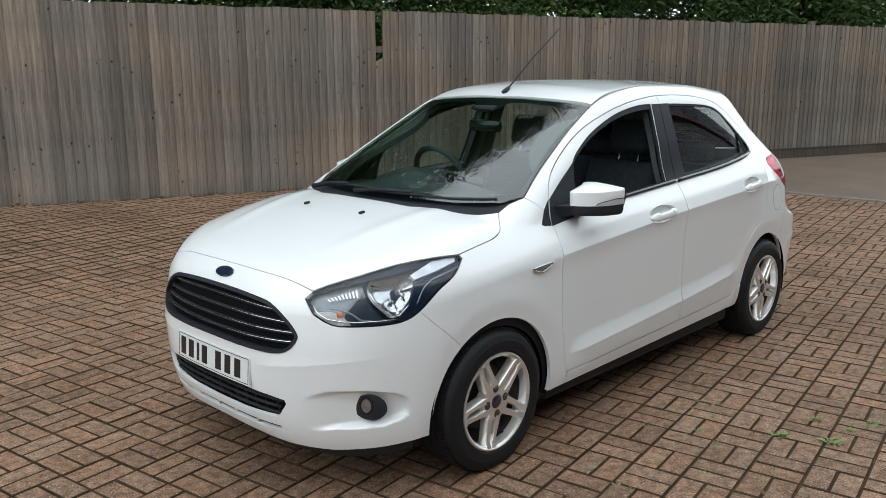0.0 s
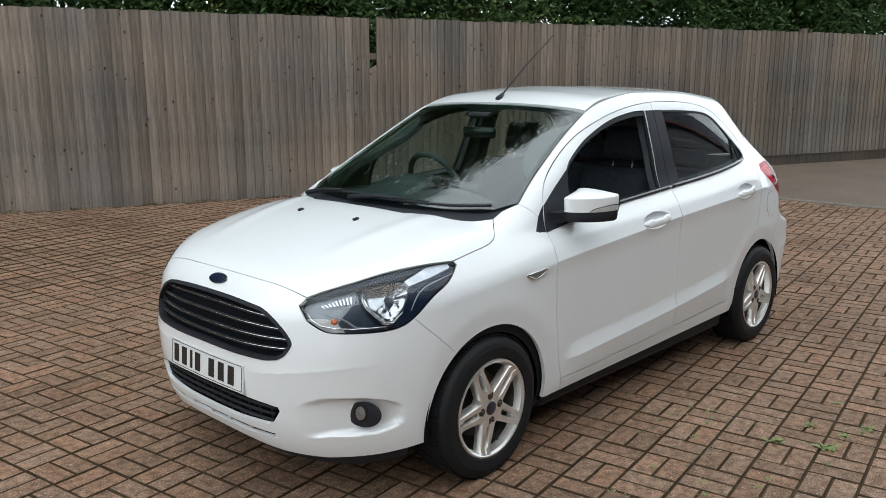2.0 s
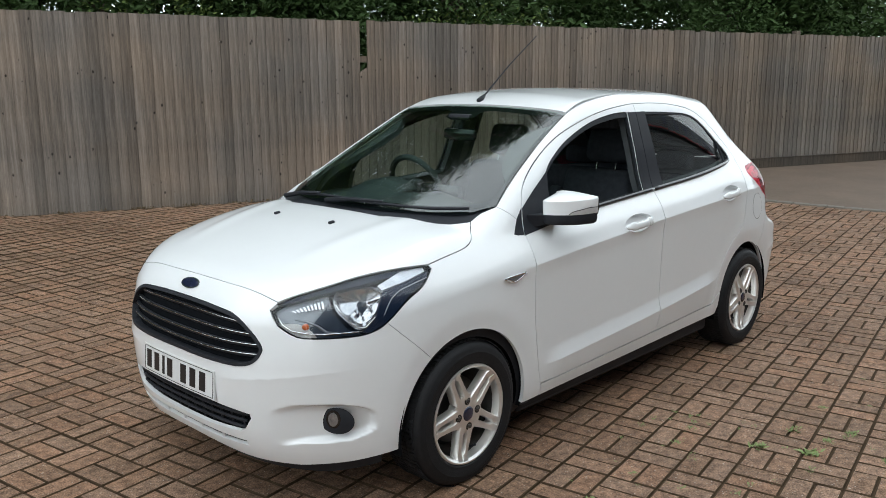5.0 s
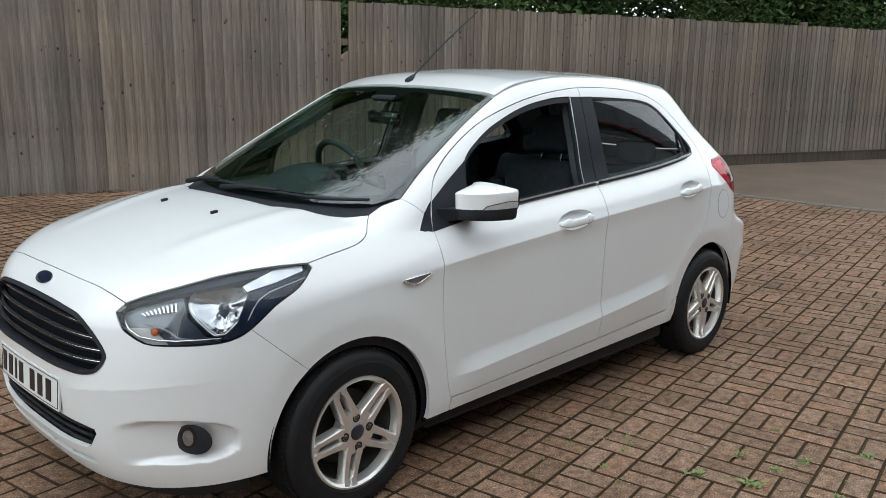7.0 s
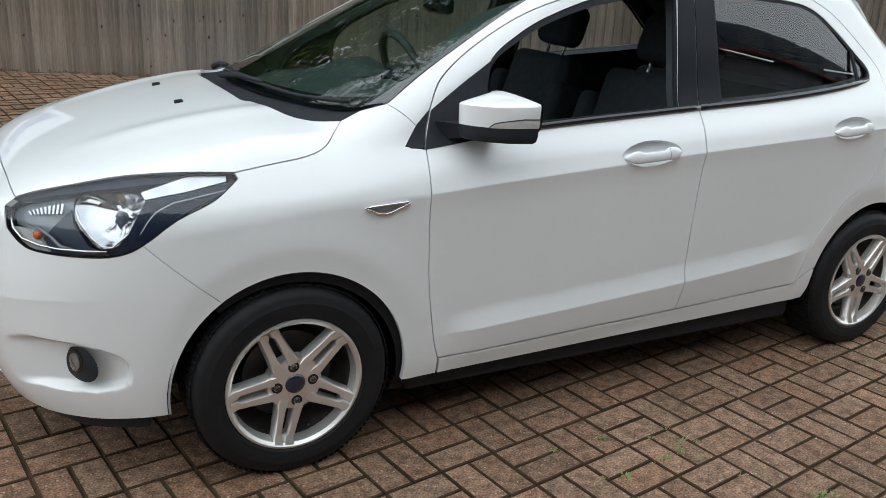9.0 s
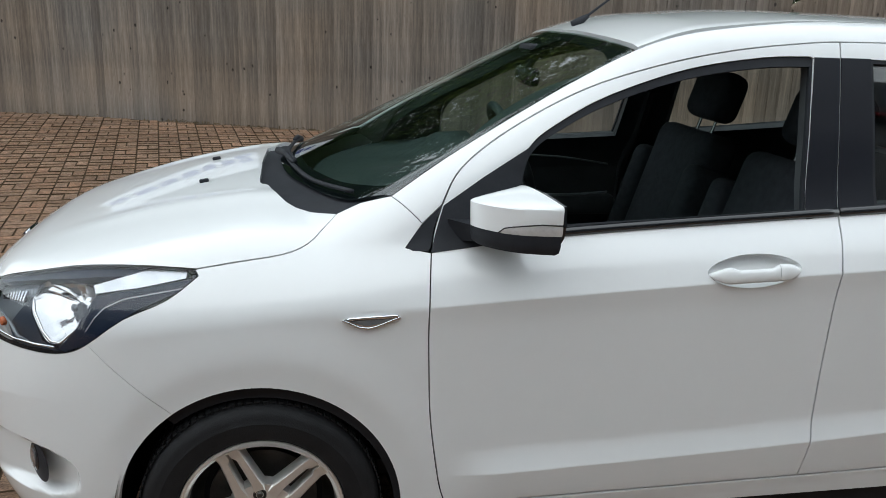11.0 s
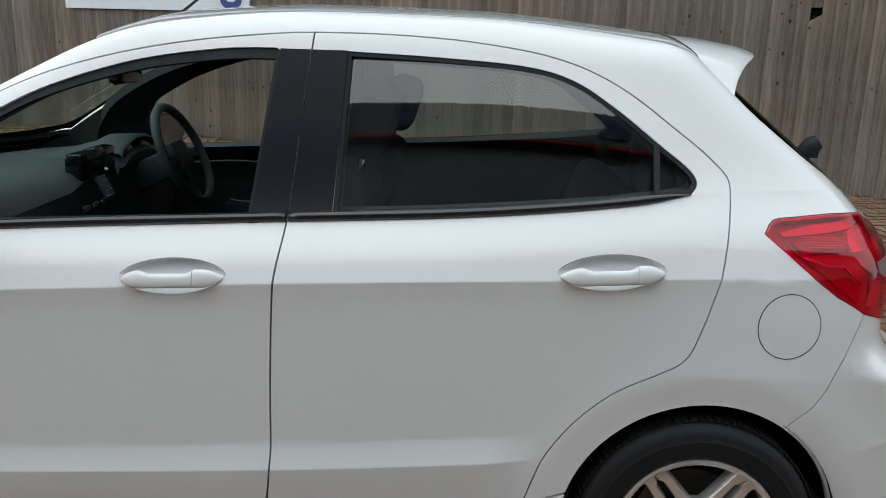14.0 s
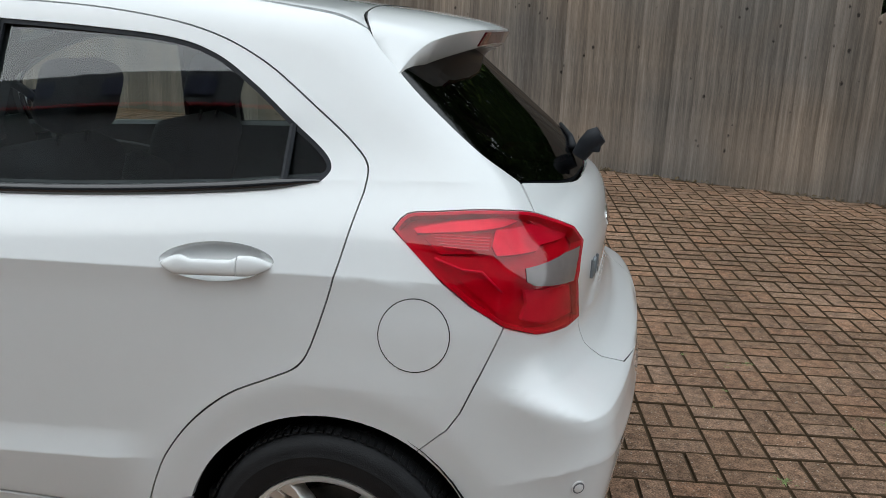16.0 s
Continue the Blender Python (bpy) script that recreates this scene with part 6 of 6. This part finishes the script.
# ---- fence ----
def timber(name, base, spread):
    m = material(name, base, 0.88, spec=0.2, vary=0.40, scale=2.2, bump=0.8, bump_scale=60, spread=spread, stretch=(14, 14, 0.9))
    n, l = m.node_tree.nodes, m.node_tree.links
    p = n["Principled BSDF"]
    src = p.inputs["Base Color"].links[0].from_socket
    geo = n.new("ShaderNodeNewGeometry")
    mp = n.new("ShaderNodeMapping")
    mp.inputs["Scale"].default_value = (9.5, 9.5, 6.5)
    l.new(geo.outputs["Position"], mp.inputs["Vector"])
    kn = n.new("ShaderNodeTexVoronoi")
    kn.inputs["Scale"].default_value = 1.0
    l.new(mp.outputs["Vector"], kn.inputs["Vector"])
    r = n.new("ShaderNodeMapRange")
    r.inputs["From Min"].default_value, r.inputs["From Max"].default_value = 0.05, 0.15
    r.inputs["To Min"].default_value, r.inputs["To Max"].default_value = 0.20, 1.0
    wob = n.new("ShaderNodeTexNoise")
    wob.inputs["Scale"].default_value, wob.inputs["Detail"].default_value = 55, 3
    l.new(geo.outputs["Position"], wob.inputs["Vector"])
    here = n.new("ShaderNodeTexNoise")
    here.inputs["Scale"].default_value, here.inputs["Detail"].default_value = 2.6, 2
    l.new(geo.outputs["Position"], here.inputs["Vector"])
    lift = n.new("ShaderNodeMapRange")
    lift.inputs["From Min"].default_value, lift.inputs["From Max"].default_value = 0.46, 0.56
    lift.inputs["To Min"].default_value, lift.inputs["To Max"].default_value = 0.12, -0.05
    l.new(here.outputs["Fac"], lift.inputs["Value"])
    ragged = n.new("ShaderNodeMath")
    ragged.operation = "MULTIPLY_ADD"
    ragged.inputs[1].default_value = 0.16
    l.new(wob.outputs["Fac"], ragged.inputs[0])
    l.new(kn.outputs["Distance"], ragged.inputs[2])
    near = n.new("ShaderNodeMath")
    l.new(ragged.outputs[0], near.inputs[0])
    l.new(lift.outputs[0], near.inputs[1])
    r.inputs["From Min"].default_value, r.inputs["From Max"].default_value = 0.10, 0.19
    l.new(near.outputs[0], r.inputs["Value"])
    x = n.new("ShaderNodeMix")
    x.data_type, x.blend_type = "RGBA", "MULTIPLY"
    x.inputs["Factor"].default_value = 1.0
    l.new(src, x.inputs["A"])
    l.new(r.outputs[0], x.inputs["B"])
    big = n.new("ShaderNodeTexNoise")
    big.inputs["Scale"].default_value, big.inputs["Detail"].default_value = 0.9, 4
    l.new(geo.outputs["Position"], big.inputs["Vector"])
    tint = n.new("ShaderNodeValToRGB")
    tint.color_ramp.elements[0].position, tint.color_ramp.elements[1].position = 0.35, 0.65
    tint.color_ramp.elements[0].color, tint.color_ramp.elements[1].color = (0.88, 0.89, 0.90, 1), (1.15, 1.04, 0.93, 1)
    l.new(big.outputs["Fac"], tint.inputs["Fac"])
    y = n.new("ShaderNodeMix")
    y.data_type, y.blend_type = "RGBA", "MULTIPLY"
    y.inputs["Factor"].default_value = 1.0
    l.new(x.outputs["Result"], y.inputs["A"])
    l.new(tint.outputs["Color"], y.inputs["B"])
    grain = n.new("ShaderNodeMapping")
    grain.inputs["Scale"].default_value = (110, 110, 2.6)
    l.new(geo.outputs["Position"], grain.inputs["Vector"])
    fib = n.new("ShaderNodeTexNoise")
    fib.inputs["Scale"].default_value, fib.inputs["Detail"].default_value = 1.0, 4
    l.new(grain.outputs["Vector"], fib.inputs["Vector"])
    pale = n.new("ShaderNodeMapRange")
    pale.inputs["From Min"].default_value, pale.inputs["From Max"].default_value = 0.35, 0.70
    pale.inputs["To Min"].default_value, pale.inputs["To Max"].default_value = 0.90, 1.16
    l.new(fib.outputs["Fac"], pale.inputs["Value"])
    w = n.new("ShaderNodeMix")
    w.data_type, w.blend_type = "RGBA", "MULTIPLY"
    w.inputs["Factor"].default_value = 1.0
    l.new(y.outputs["Result"], w.inputs["A"])
    l.new(pale.outputs[0], w.inputs["B"])
    l.new(w.outputs["Result"], p.inputs["Base Color"])
    return m


BOARD = timber("weathered_fence_board", (0.172, 0.150, 0.131), 0.26)
OLDWOOD = timber("dark_timber", (0.075, 0.063, 0.052), 0.1)
fence = thing("fence", "weathered close-board timber fence with one broken board", "fence", kind="structure")


def board_mesh(kind):
    """A feather-edge board: thick at one edge, thin at the other; kind 9 is snapped off."""
    r = random.Random(kind)
    h = 2.20 + r.uniform(-0.006, 0.006)
    bm = bmesh.new()
    secs = [-0.06, 0.5, 1.0, 1.5, h] if kind != 9 else [-0.06, 0.5, 1.0, 1.53]
    rows = []
    for z in secs:
        w = r.uniform(-0.0015, 0.0015)
        last = z == secs[-1]
        jag = (0.0, 0.03, 0.09, 0.02) if kind == 9 and last else (0, 0, 0, 0)
        rows.append([bm.verts.new(p) for p in ((0.0 + w, -0.033, z + jag[0]), (0.119 + w, -0.015, z + jag[1]), (0.119 + w, -0.004, z + jag[2]), (0.0 + w, -0.004, z + jag[3]))])
    for a, b in zip(rows, rows[1:]):
        for i in range(4):
            bm.faces.new((a[i], a[(i + 1) % 4], b[(i + 1) % 4], b[i]))
    bm.faces.new(rows[-1])
    bm.faces.new(rows[0][::-1])
    bmesh.ops.recalc_face_normals(bm, faces=bm.faces[:])
    me = bpy.data.meshes.new("fence_board")
    bm.to_mesh(me)
    bm.free()
    me.materials.append(BOARD)
    return me


BOARDS = {k: board_mesh(k) for k in (1, 2, 3, 4, 5, 9)}
PITCH = 0.112
BREAK_X = 5.042
for a, b in ((FENCE_A, FENCE_B), (FENCE_L, FENCE_A)):
    d = (b - a)
    yaw = math.degrees(math.atan2(d.y, d.x))
    count = int(d.length / PITCH) + 1
    for i in range(count):
        p = a + d * (i * PITCH / d.length)
        broken = a is FENCE_A and abs(p.x - BREAK_X) < 0.0532
        ob = new("fence_board", BOARDS[9 if broken else 1 + (i * 7 + i // 3) % 5])
        ob.matrix_world = pose(p.x, p.y, fence_top(p.x) - 2.20 + rng.uniform(-0.008, 0.008), 0, rng.gauss(0, 0.12), yaw + rng.gauss(0, 0.3))
        ob.parent = fence
    for i in range(int(d.length / 2.4) + 1):
        p = a + d * (i * 2.4 / d.length) + Vector((0.02, 0.07, 0))
        bm = bmesh.new()
        box(bm, -0.05, 0.05, -0.05, 0.05, 0.0, fence_top(p.x) - ground_z(p.x, p.y) - 0.02 + (0.08 if a is FENCE_A and i == 7 else 0), 0.004, m=pose(p.x, p.y, ground_z(p.x, p.y), 0, 0, yaw))
        part("fence_post", bm, BOARD, fence)
    for z in (0.35, 1.05, 1.75):
        bm = bmesh.new()
        box(bm, 0, d.length, 0.0, 0.045, z, z + 0.08, m=pose(a.x, a.y, 0.06, 0, 0, yaw))
        part("fence_rail", bm, BOARD, fence)
# dark gravel boards along the foot, where the concrete lies
d = FENCE_B - FENCE_A
yaw = math.degrees(math.atan2(d.y, d.x))
for i in range(5):
    p = FENCE_A + d * ((12.2 + 2.4 * i) / d.length)
    q = FENCE_A + d * ((14.6 + 2.4 * i) / d.length)
    drop = math.degrees(math.atan2(ground_z(q.x, q.y) - ground_z(p.x, p.y), 2.4))
    bm = bmesh.new()
    box(bm, 0.004, 2.396, -0.058, -0.030, -0.02, 0.172, 0.004, m=pose(p.x, p.y, ground_z(p.x, p.y), 0, -drop, yaw))
    box(bm, 0.0, 2.40, -0.068, -0.028, 0.172, 0.186, 0.004, m=pose(p.x, p.y, ground_z(p.x, p.y), 0, -drop, yaw))
    part("gravel_board", bm, OLDWOOD, fence, "dark gravel board along the foot")

# sign on the fence
SIGNWHITE = material("white_sign_board", (0.62, 0.66, 0.70), 0.35, vary=0.04, scale=4)
SIGNBLUE = material("blue_sign_lettering", (0.02, 0.04, 0.22), 0.4)
sign = thing("sign_board", "long white sign with dark blue lettering fixed to the fence", "sign")
sd = FENCE_A - FENCE_B
syaw = math.degrees(math.atan2(-sd.y, -sd.x))
sm = pose(-0.70, 7.455, 0.148, 0, 0, syaw)
bm = bmesh.new()
box(bm, -6.4, 0.0, -0.012, 0.012, 1.495, 2.30, 0.003, m=sm)
part("board", bm, SIGNWHITE, sign)
for x in (-0.4, -1.6, -2.9, -4.4, -6.0):
    bm = bmesh.new()
    box(bm, x - 0.025, x + 0.025, 0.012, 0.030, 1.6, 2.2, m=sm)
    part("batten", bm, BOARD, sign)
for x0, x1 in ((-0.62, -0.44), (-0.92, -0.72), (-1.3, -1.02), (-1.7, -1.42), (-2.15, -1.8), (-2.6, -2.3), (-3.1, -2.75), (-3.6, -3.25), (-4.05, -3.75), (-4.6, -4.2), (-5.2, -4.75), (-5.7, -5.4)):
    bm = bmesh.new()
    box(bm, x0, x1, -0.016, -0.011, 1.655, 1.90, 0.004, m=sm)
    part("lettering_bar", bm, SIGNBLUE, sign)
font = bpy.data.curves.new("letter", "FONT")
font.body, font.size, font.extrude, font.offset = "g", 0.62, 0.003, 0.016
text = bpy.data.objects.new("letter", font)
me = bpy.data.meshes.new_from_object(text)
bpy.data.objects.remove(text)
me.materials.append(SIGNBLUE)
let = new("letter", me)
let.parent = sign
let.matrix_world = sm @ pose(-0.375, -0.016, 1.685, 90, 0, 0)


# ---- trees beyond the fence ----
LEAF = material("dark_green_leaves", (0.042, 0.075, 0.024), 0.6, spec=0.12, vary=0.4, scale=0.8)
LEAF2 = material("light_green_leaves", (0.105, 0.150, 0.040), 0.6, spec=0.15, vary=0.4, scale=0.8)
BARK = material("grey_brown_bark", (0.085, 0.068, 0.052), 0.9, vary=0.35, scale=6, bump=0.8, bump_scale=30)


def leaves(bm, centre, spread, count, size, r, at=(0.0, 0.0), low=False):
    """Pointed leaves in clumps about a centre."""
    for _ in range(count):
        p = Vector(centre) + Vector((r.gauss(0, spread[0]), r.gauss(0, spread[1]), r.gauss(0, spread[2])))
        q = Euler((r.uniform(-1.2, 1.2), r.uniform(-1.2, 1.2), r.uniform(0, 6.28))).to_matrix()
        s = size * r.uniform(0.6, 1.4)
        if p.y + at[1] < fence_y(p.x + at[0]) + 0.07 + s and not low:
            continue
        a = [bm.verts.new(p + q @ Vector(v)) for v in ((0, -s, 0), (0.42 * s, 0, 0.12 * s), (0, s, 0), (-0.42 * s, 0, 0.12 * s))]
        bm.faces.new((a[0], a[1], a[2]))
        bm.faces.new((a[0], a[2], a[3]))


def tree(x, y, h, off, seed, mat, size=0.085, clumps=330, per=75):
    r = random.Random(seed)
    t = thing("tree", "tall leafy tree with a dense dark crown beyond the fence", "tree", Matrix.Translation((x, y, 0.0)), group="trees beyond the fence")
    bm = bmesh.new()
    top = Vector((r.uniform(-0.5, 0.5), r.uniform(-0.5, 0.5), h * 0.8))
    pts = [Vector((0, 0, -0.1)), Vector((0.05, 0.03, h * 0.2)), top * 0.55 + Vector((0.1, -0.1, 0)), top]
    tube(bm, pts, [0.24, 0.19, 0.13, 0.05], 10)
    ends = []
    for i in range(11):
        f = 0.18 + 0.75 * i / 11
        base = top * f
        a = r.uniform(0, 6.28)
        ln = h * 0.26 * (1.15 - 0.6 * f)
        e = base + Vector((math.cos(a) * ln, math.sin(a) * ln, ln * 0.45))
        tube(bm, [base, base * 0.5 + e * 0.5 + Vector((0, 0, 0.15)), e], [0.075, 0.05, 0.02], 6)
        ends += [e, base * 0.4 + e * 0.6]
    part("trunk", smooth(bm, 60), BARK, t)
    bm = bmesh.new()
    ends.append(top)
    for i in range(clumps):
        e = r.choice(ends)
        c = e + Vector((r.gauss(0, 0.75), r.gauss(0, 0.75), r.gauss(0, 0.7)))
        c.z, c.y = max(c.z, 1.2), max(c.y, 1.1 - off)
        leaves(bm, c, (0.32, 0.32, 0.25), per, size, r, (x, y))
    part("crown", bm, mat, t)


for i, (x, off, h) in enumerate(((-7, 3.0, 13.5), (-3.5, 2.6, 15.0), (0.0, 2.7, 17.0), (3.0, 2.5, 15.5), (5.6, 3.1, 17.0), (8.4, 2.6, 15.5), (11.2, 3.0, 13), (14.5, 2.6, 9), (18, 3.2, 9))):
    tree(x, fence_y(x) + off, h, off, 20 + i, LEAF2 if i in (3,) else LEAF)
# A second row, added to close the sky gaps that the windscreen mirrors.
for i, x in enumerate((-6, -2, 1.5, 4.5, 8)):
    tree(x, fence_y(x) + 6.5, 16.0, 6.5, 60 + i, LEAF, 0.13, 260, 60)
bm = bmesh.new()
r = random.Random(77)
for i in range(1700):
    x = r.uniform(-8, 20) if i < 1500 else r.uniform(4.2, 6.2)
    leaves(bm, (x, fence_y(x) + r.uniform(0.5, 2.4), r.uniform(0.6, 3.9) + 0.5 * math.sin(x * 1.7) * r.random()), (0.24, 0.2, 0.22), 60, 0.05, r)
for i in range(900):
    x = r.uniform(-8, 20)
    leaves(bm, (x, fence_y(x) + r.uniform(1.6, 3.2), r.uniform(2.2, 5.0)), (0.3, 0.25, 0.3), 45, 0.075, r)
for i in range(190):
    leaves(bm, (r.uniform(4.6, 7.2), fence_y(5.1) + r.uniform(0.45, 1.3), r.uniform(1.2, 3.3)), (0.12, 0.1, 0.12), 50, 0.05, r)
tagged(part("hedge", bm, LEAF), "dark green hedge showing above the fence", "hedge", kind="stuff")
bm = bmesh.new()
for i in range(40):
    x = r.choice((r.uniform(2.2, 3.4), r.uniform(6.2, 7.4), r.uniform(7.7, 8.4)))
    leaves(bm, (x, fence_y(x) + r.uniform(0.35, 0.8), r.uniform(2.1, 2.5)), (0.14, 0.08, 0.12), 30, 0.03, r)
tagged(part("creeper", bm, LEAF2), "light green creeper along the fence top", "climbing plant", kind="stuff")

# ---- the showroom behind the camera, seen in the windows ----
# Cladding is lighter than its dark mirror image, to bounce light onto the car.
CLAD = material("grey_cladding", (0.22, 0.225, 0.235), 0.6, vary=0.15, scale=2)
FASCIA = material("grey_fascia", (0.12, 0.13, 0.145), 0.5, vary=0.08, scale=2)
FAINT = material("faint_blue_lettering", (0.055, 0.065, 0.13), 0.5)
STRIPE = material("red_stripe", (0.55, 0.02, 0.03), 0.4)
SHOPGLASS = material("dark_shop_glass", (0.012, 0.014, 0.016), 0.08, vary=0.1)
shop = thing("showroom", "dark showroom front with a grey fascia and a red stripe", "building", Matrix.Translation((5.0, -6.9, 0)))
bm = bmesh.new()
box(bm, -14, 34.0, -6.0, 0.0, 0.0, 5.41, 0.02)
part("wall", bm, CLAD, shop)
bm = bmesh.new()
box(bm, -14.1, 34.1, -6.1, 0.12, 5.47, 5.92, 0.02)
part("fascia", bm, FASCIA, shop)
bm = bmesh.new()
box(bm, -14.1, 34.1, 0.10, 0.135, 5.432, 5.462, 0.004)
part("red_band", bm, STRIPE, shop)
for k in range(18):
    bm = bmesh.new()
    box(bm, -12 + 1.9 * k, -11.4 + 1.9 * k, 0.12, 0.15, 5.56, 5.82, 0.01)
    part("lettering_bar", bm, FAINT, shop)
for k in range(12):
    w = new("shop_window")
    w.parent = shop
    bm = bmesh.new()
    box(bm, -13.4 + 3.7 * k, -10.2 + 3.7 * k, 0.0, 0.03, 0.35, 3.4, 0.01)
    part("pane", bm, SHOPGLASS, w)
    for a, b, c, e in ((-13.5, -10.1, 0.25, 0.36), (-13.5, -10.1, 3.39, 3.5), (-13.5, -13.39, 0.36, 3.39), (-10.21, -10.1, 0.36, 3.39)):
        bm = bmesh.new()
        box(bm, a + 3.7 * k, b + 3.7 * k, 0.0, 0.06, c, e, 0.005)
        part("window_frame", bm, FASCIA, w)
# An unseen wall, added to close off the open side of the yard.
bm = bmesh.new()
box(bm, -11.2, -11.0, -7.0, 8.8, 0.0, 2.2)
tagged(part("wall_west", bm, BOARD), "plain timber boundary added out of view to close the yard", "wall", kind="structure")

# ---- weeds ----
WEED = material("fresh_weed_leaves", (0.19, 0.25, 0.085), 0.6, vary=0.35, scale=30)
def weed(x, y, size, seed):
    r = random.Random(seed)
    bm = bmesh.new()
    for i in range(int(22 + 34 * size)):
        a, ln = r.uniform(0, 6.28), size * r.uniform(0.012, 0.050)
        o = Vector((r.gauss(0, 0.024 * size), r.gauss(0, 0.018 * size), 0))
        d = Vector((math.cos(a), math.sin(a), r.uniform(0.25, 1.1))).normalized()
        s = Vector((-math.sin(a), math.cos(a), 0)) * ln * r.uniform(0.12, 0.24)
        p = [bm.verts.new(q) for q in (o, o + d * ln * 0.5 + s, o + d * ln - Vector((0, 0, ln * 0.15)), o + d * ln * 0.5 - s)]
        bm.faces.new(p)
    ob = part("weed", bm, WEED)
    ob.matrix_world = Matrix.Translation((x, y, ground_z(x, y) - 0.004))
    tagged(ob, "small green weed growing in a paving joint", "weed", "weeds in the joints")


WEEDS = [(1.20, -1.69, 1.0), (1.125, -1.50, 0.8), (1.10, -1.185, 0.5), (1.405, -1.54, 0.7), (1.77, -1.54, 0.5), (1.39, -1.70, 0.5), (1.78, -1.91, 0.7), (3.69, 1.50, 0.5), (3.68, 0.42, 0.5), (3.50, 0.95, 0.3), (3.56, 1.16, 0.3), (4.15, 1.0, 0.4), (0.92, -1.22, 0.5), (0.80, -1.35, 0.4), (1.55, -1.75, 0.6), (1.05, -1.75, 0.5), (1.95, -1.7, 0.4), (2.1, -1.45, 0.3), (0.45, -1.5, 0.4), (1.62, -2.1, 0.6), (1.35, -1.95, 0.5), (2.4, -1.75, 0.4), (4.4, 1.9, 0.3), (0.25, -1.28, 0.3)]
wr = random.Random(31)
for _ in range(70):
    c = wr.choice(WEEDS)
    WEEDS.append((c[0] + wr.gauss(0, 0.16), min(c[1] + wr.gauss(0, 0.16), -1.0) if c[1] < 0 else c[1] + wr.gauss(0, 0.2), wr.uniform(0.15, 0.42)))
for i, (x, y, s) in enumerate(WEEDS):
    weed(x, y, s, i)
bm = bmesh.new()
r = random.Random(5)
for i in range(150):
    x = r.uniform(-3, 8)
    leaves(bm, (x, fence_y(x) - r.uniform(0.02, 0.14), ground_z(x, fence_y(x)) + 0.012), (0.05, 0.03, 0.006), 4, 0.02, r, low=True)
tagged(part("leaf_litter", bm, material("dry_leaf_litter", (0.12, 0.085, 0.045), 0.9, vary=0.4, scale=10)), "dry leaves and weeds along the fence foot", "leaf litter", kind="stuff")

# the pavers that lie nearest, one by one
for x, y, z, a, tx, ty in single:
    ob = new("paver", block_mesh)
    ob.matrix_world = pose(x, y, z, math.degrees(tx), -math.degrees(ty), math.degrees(a))
    ob.parent = ground
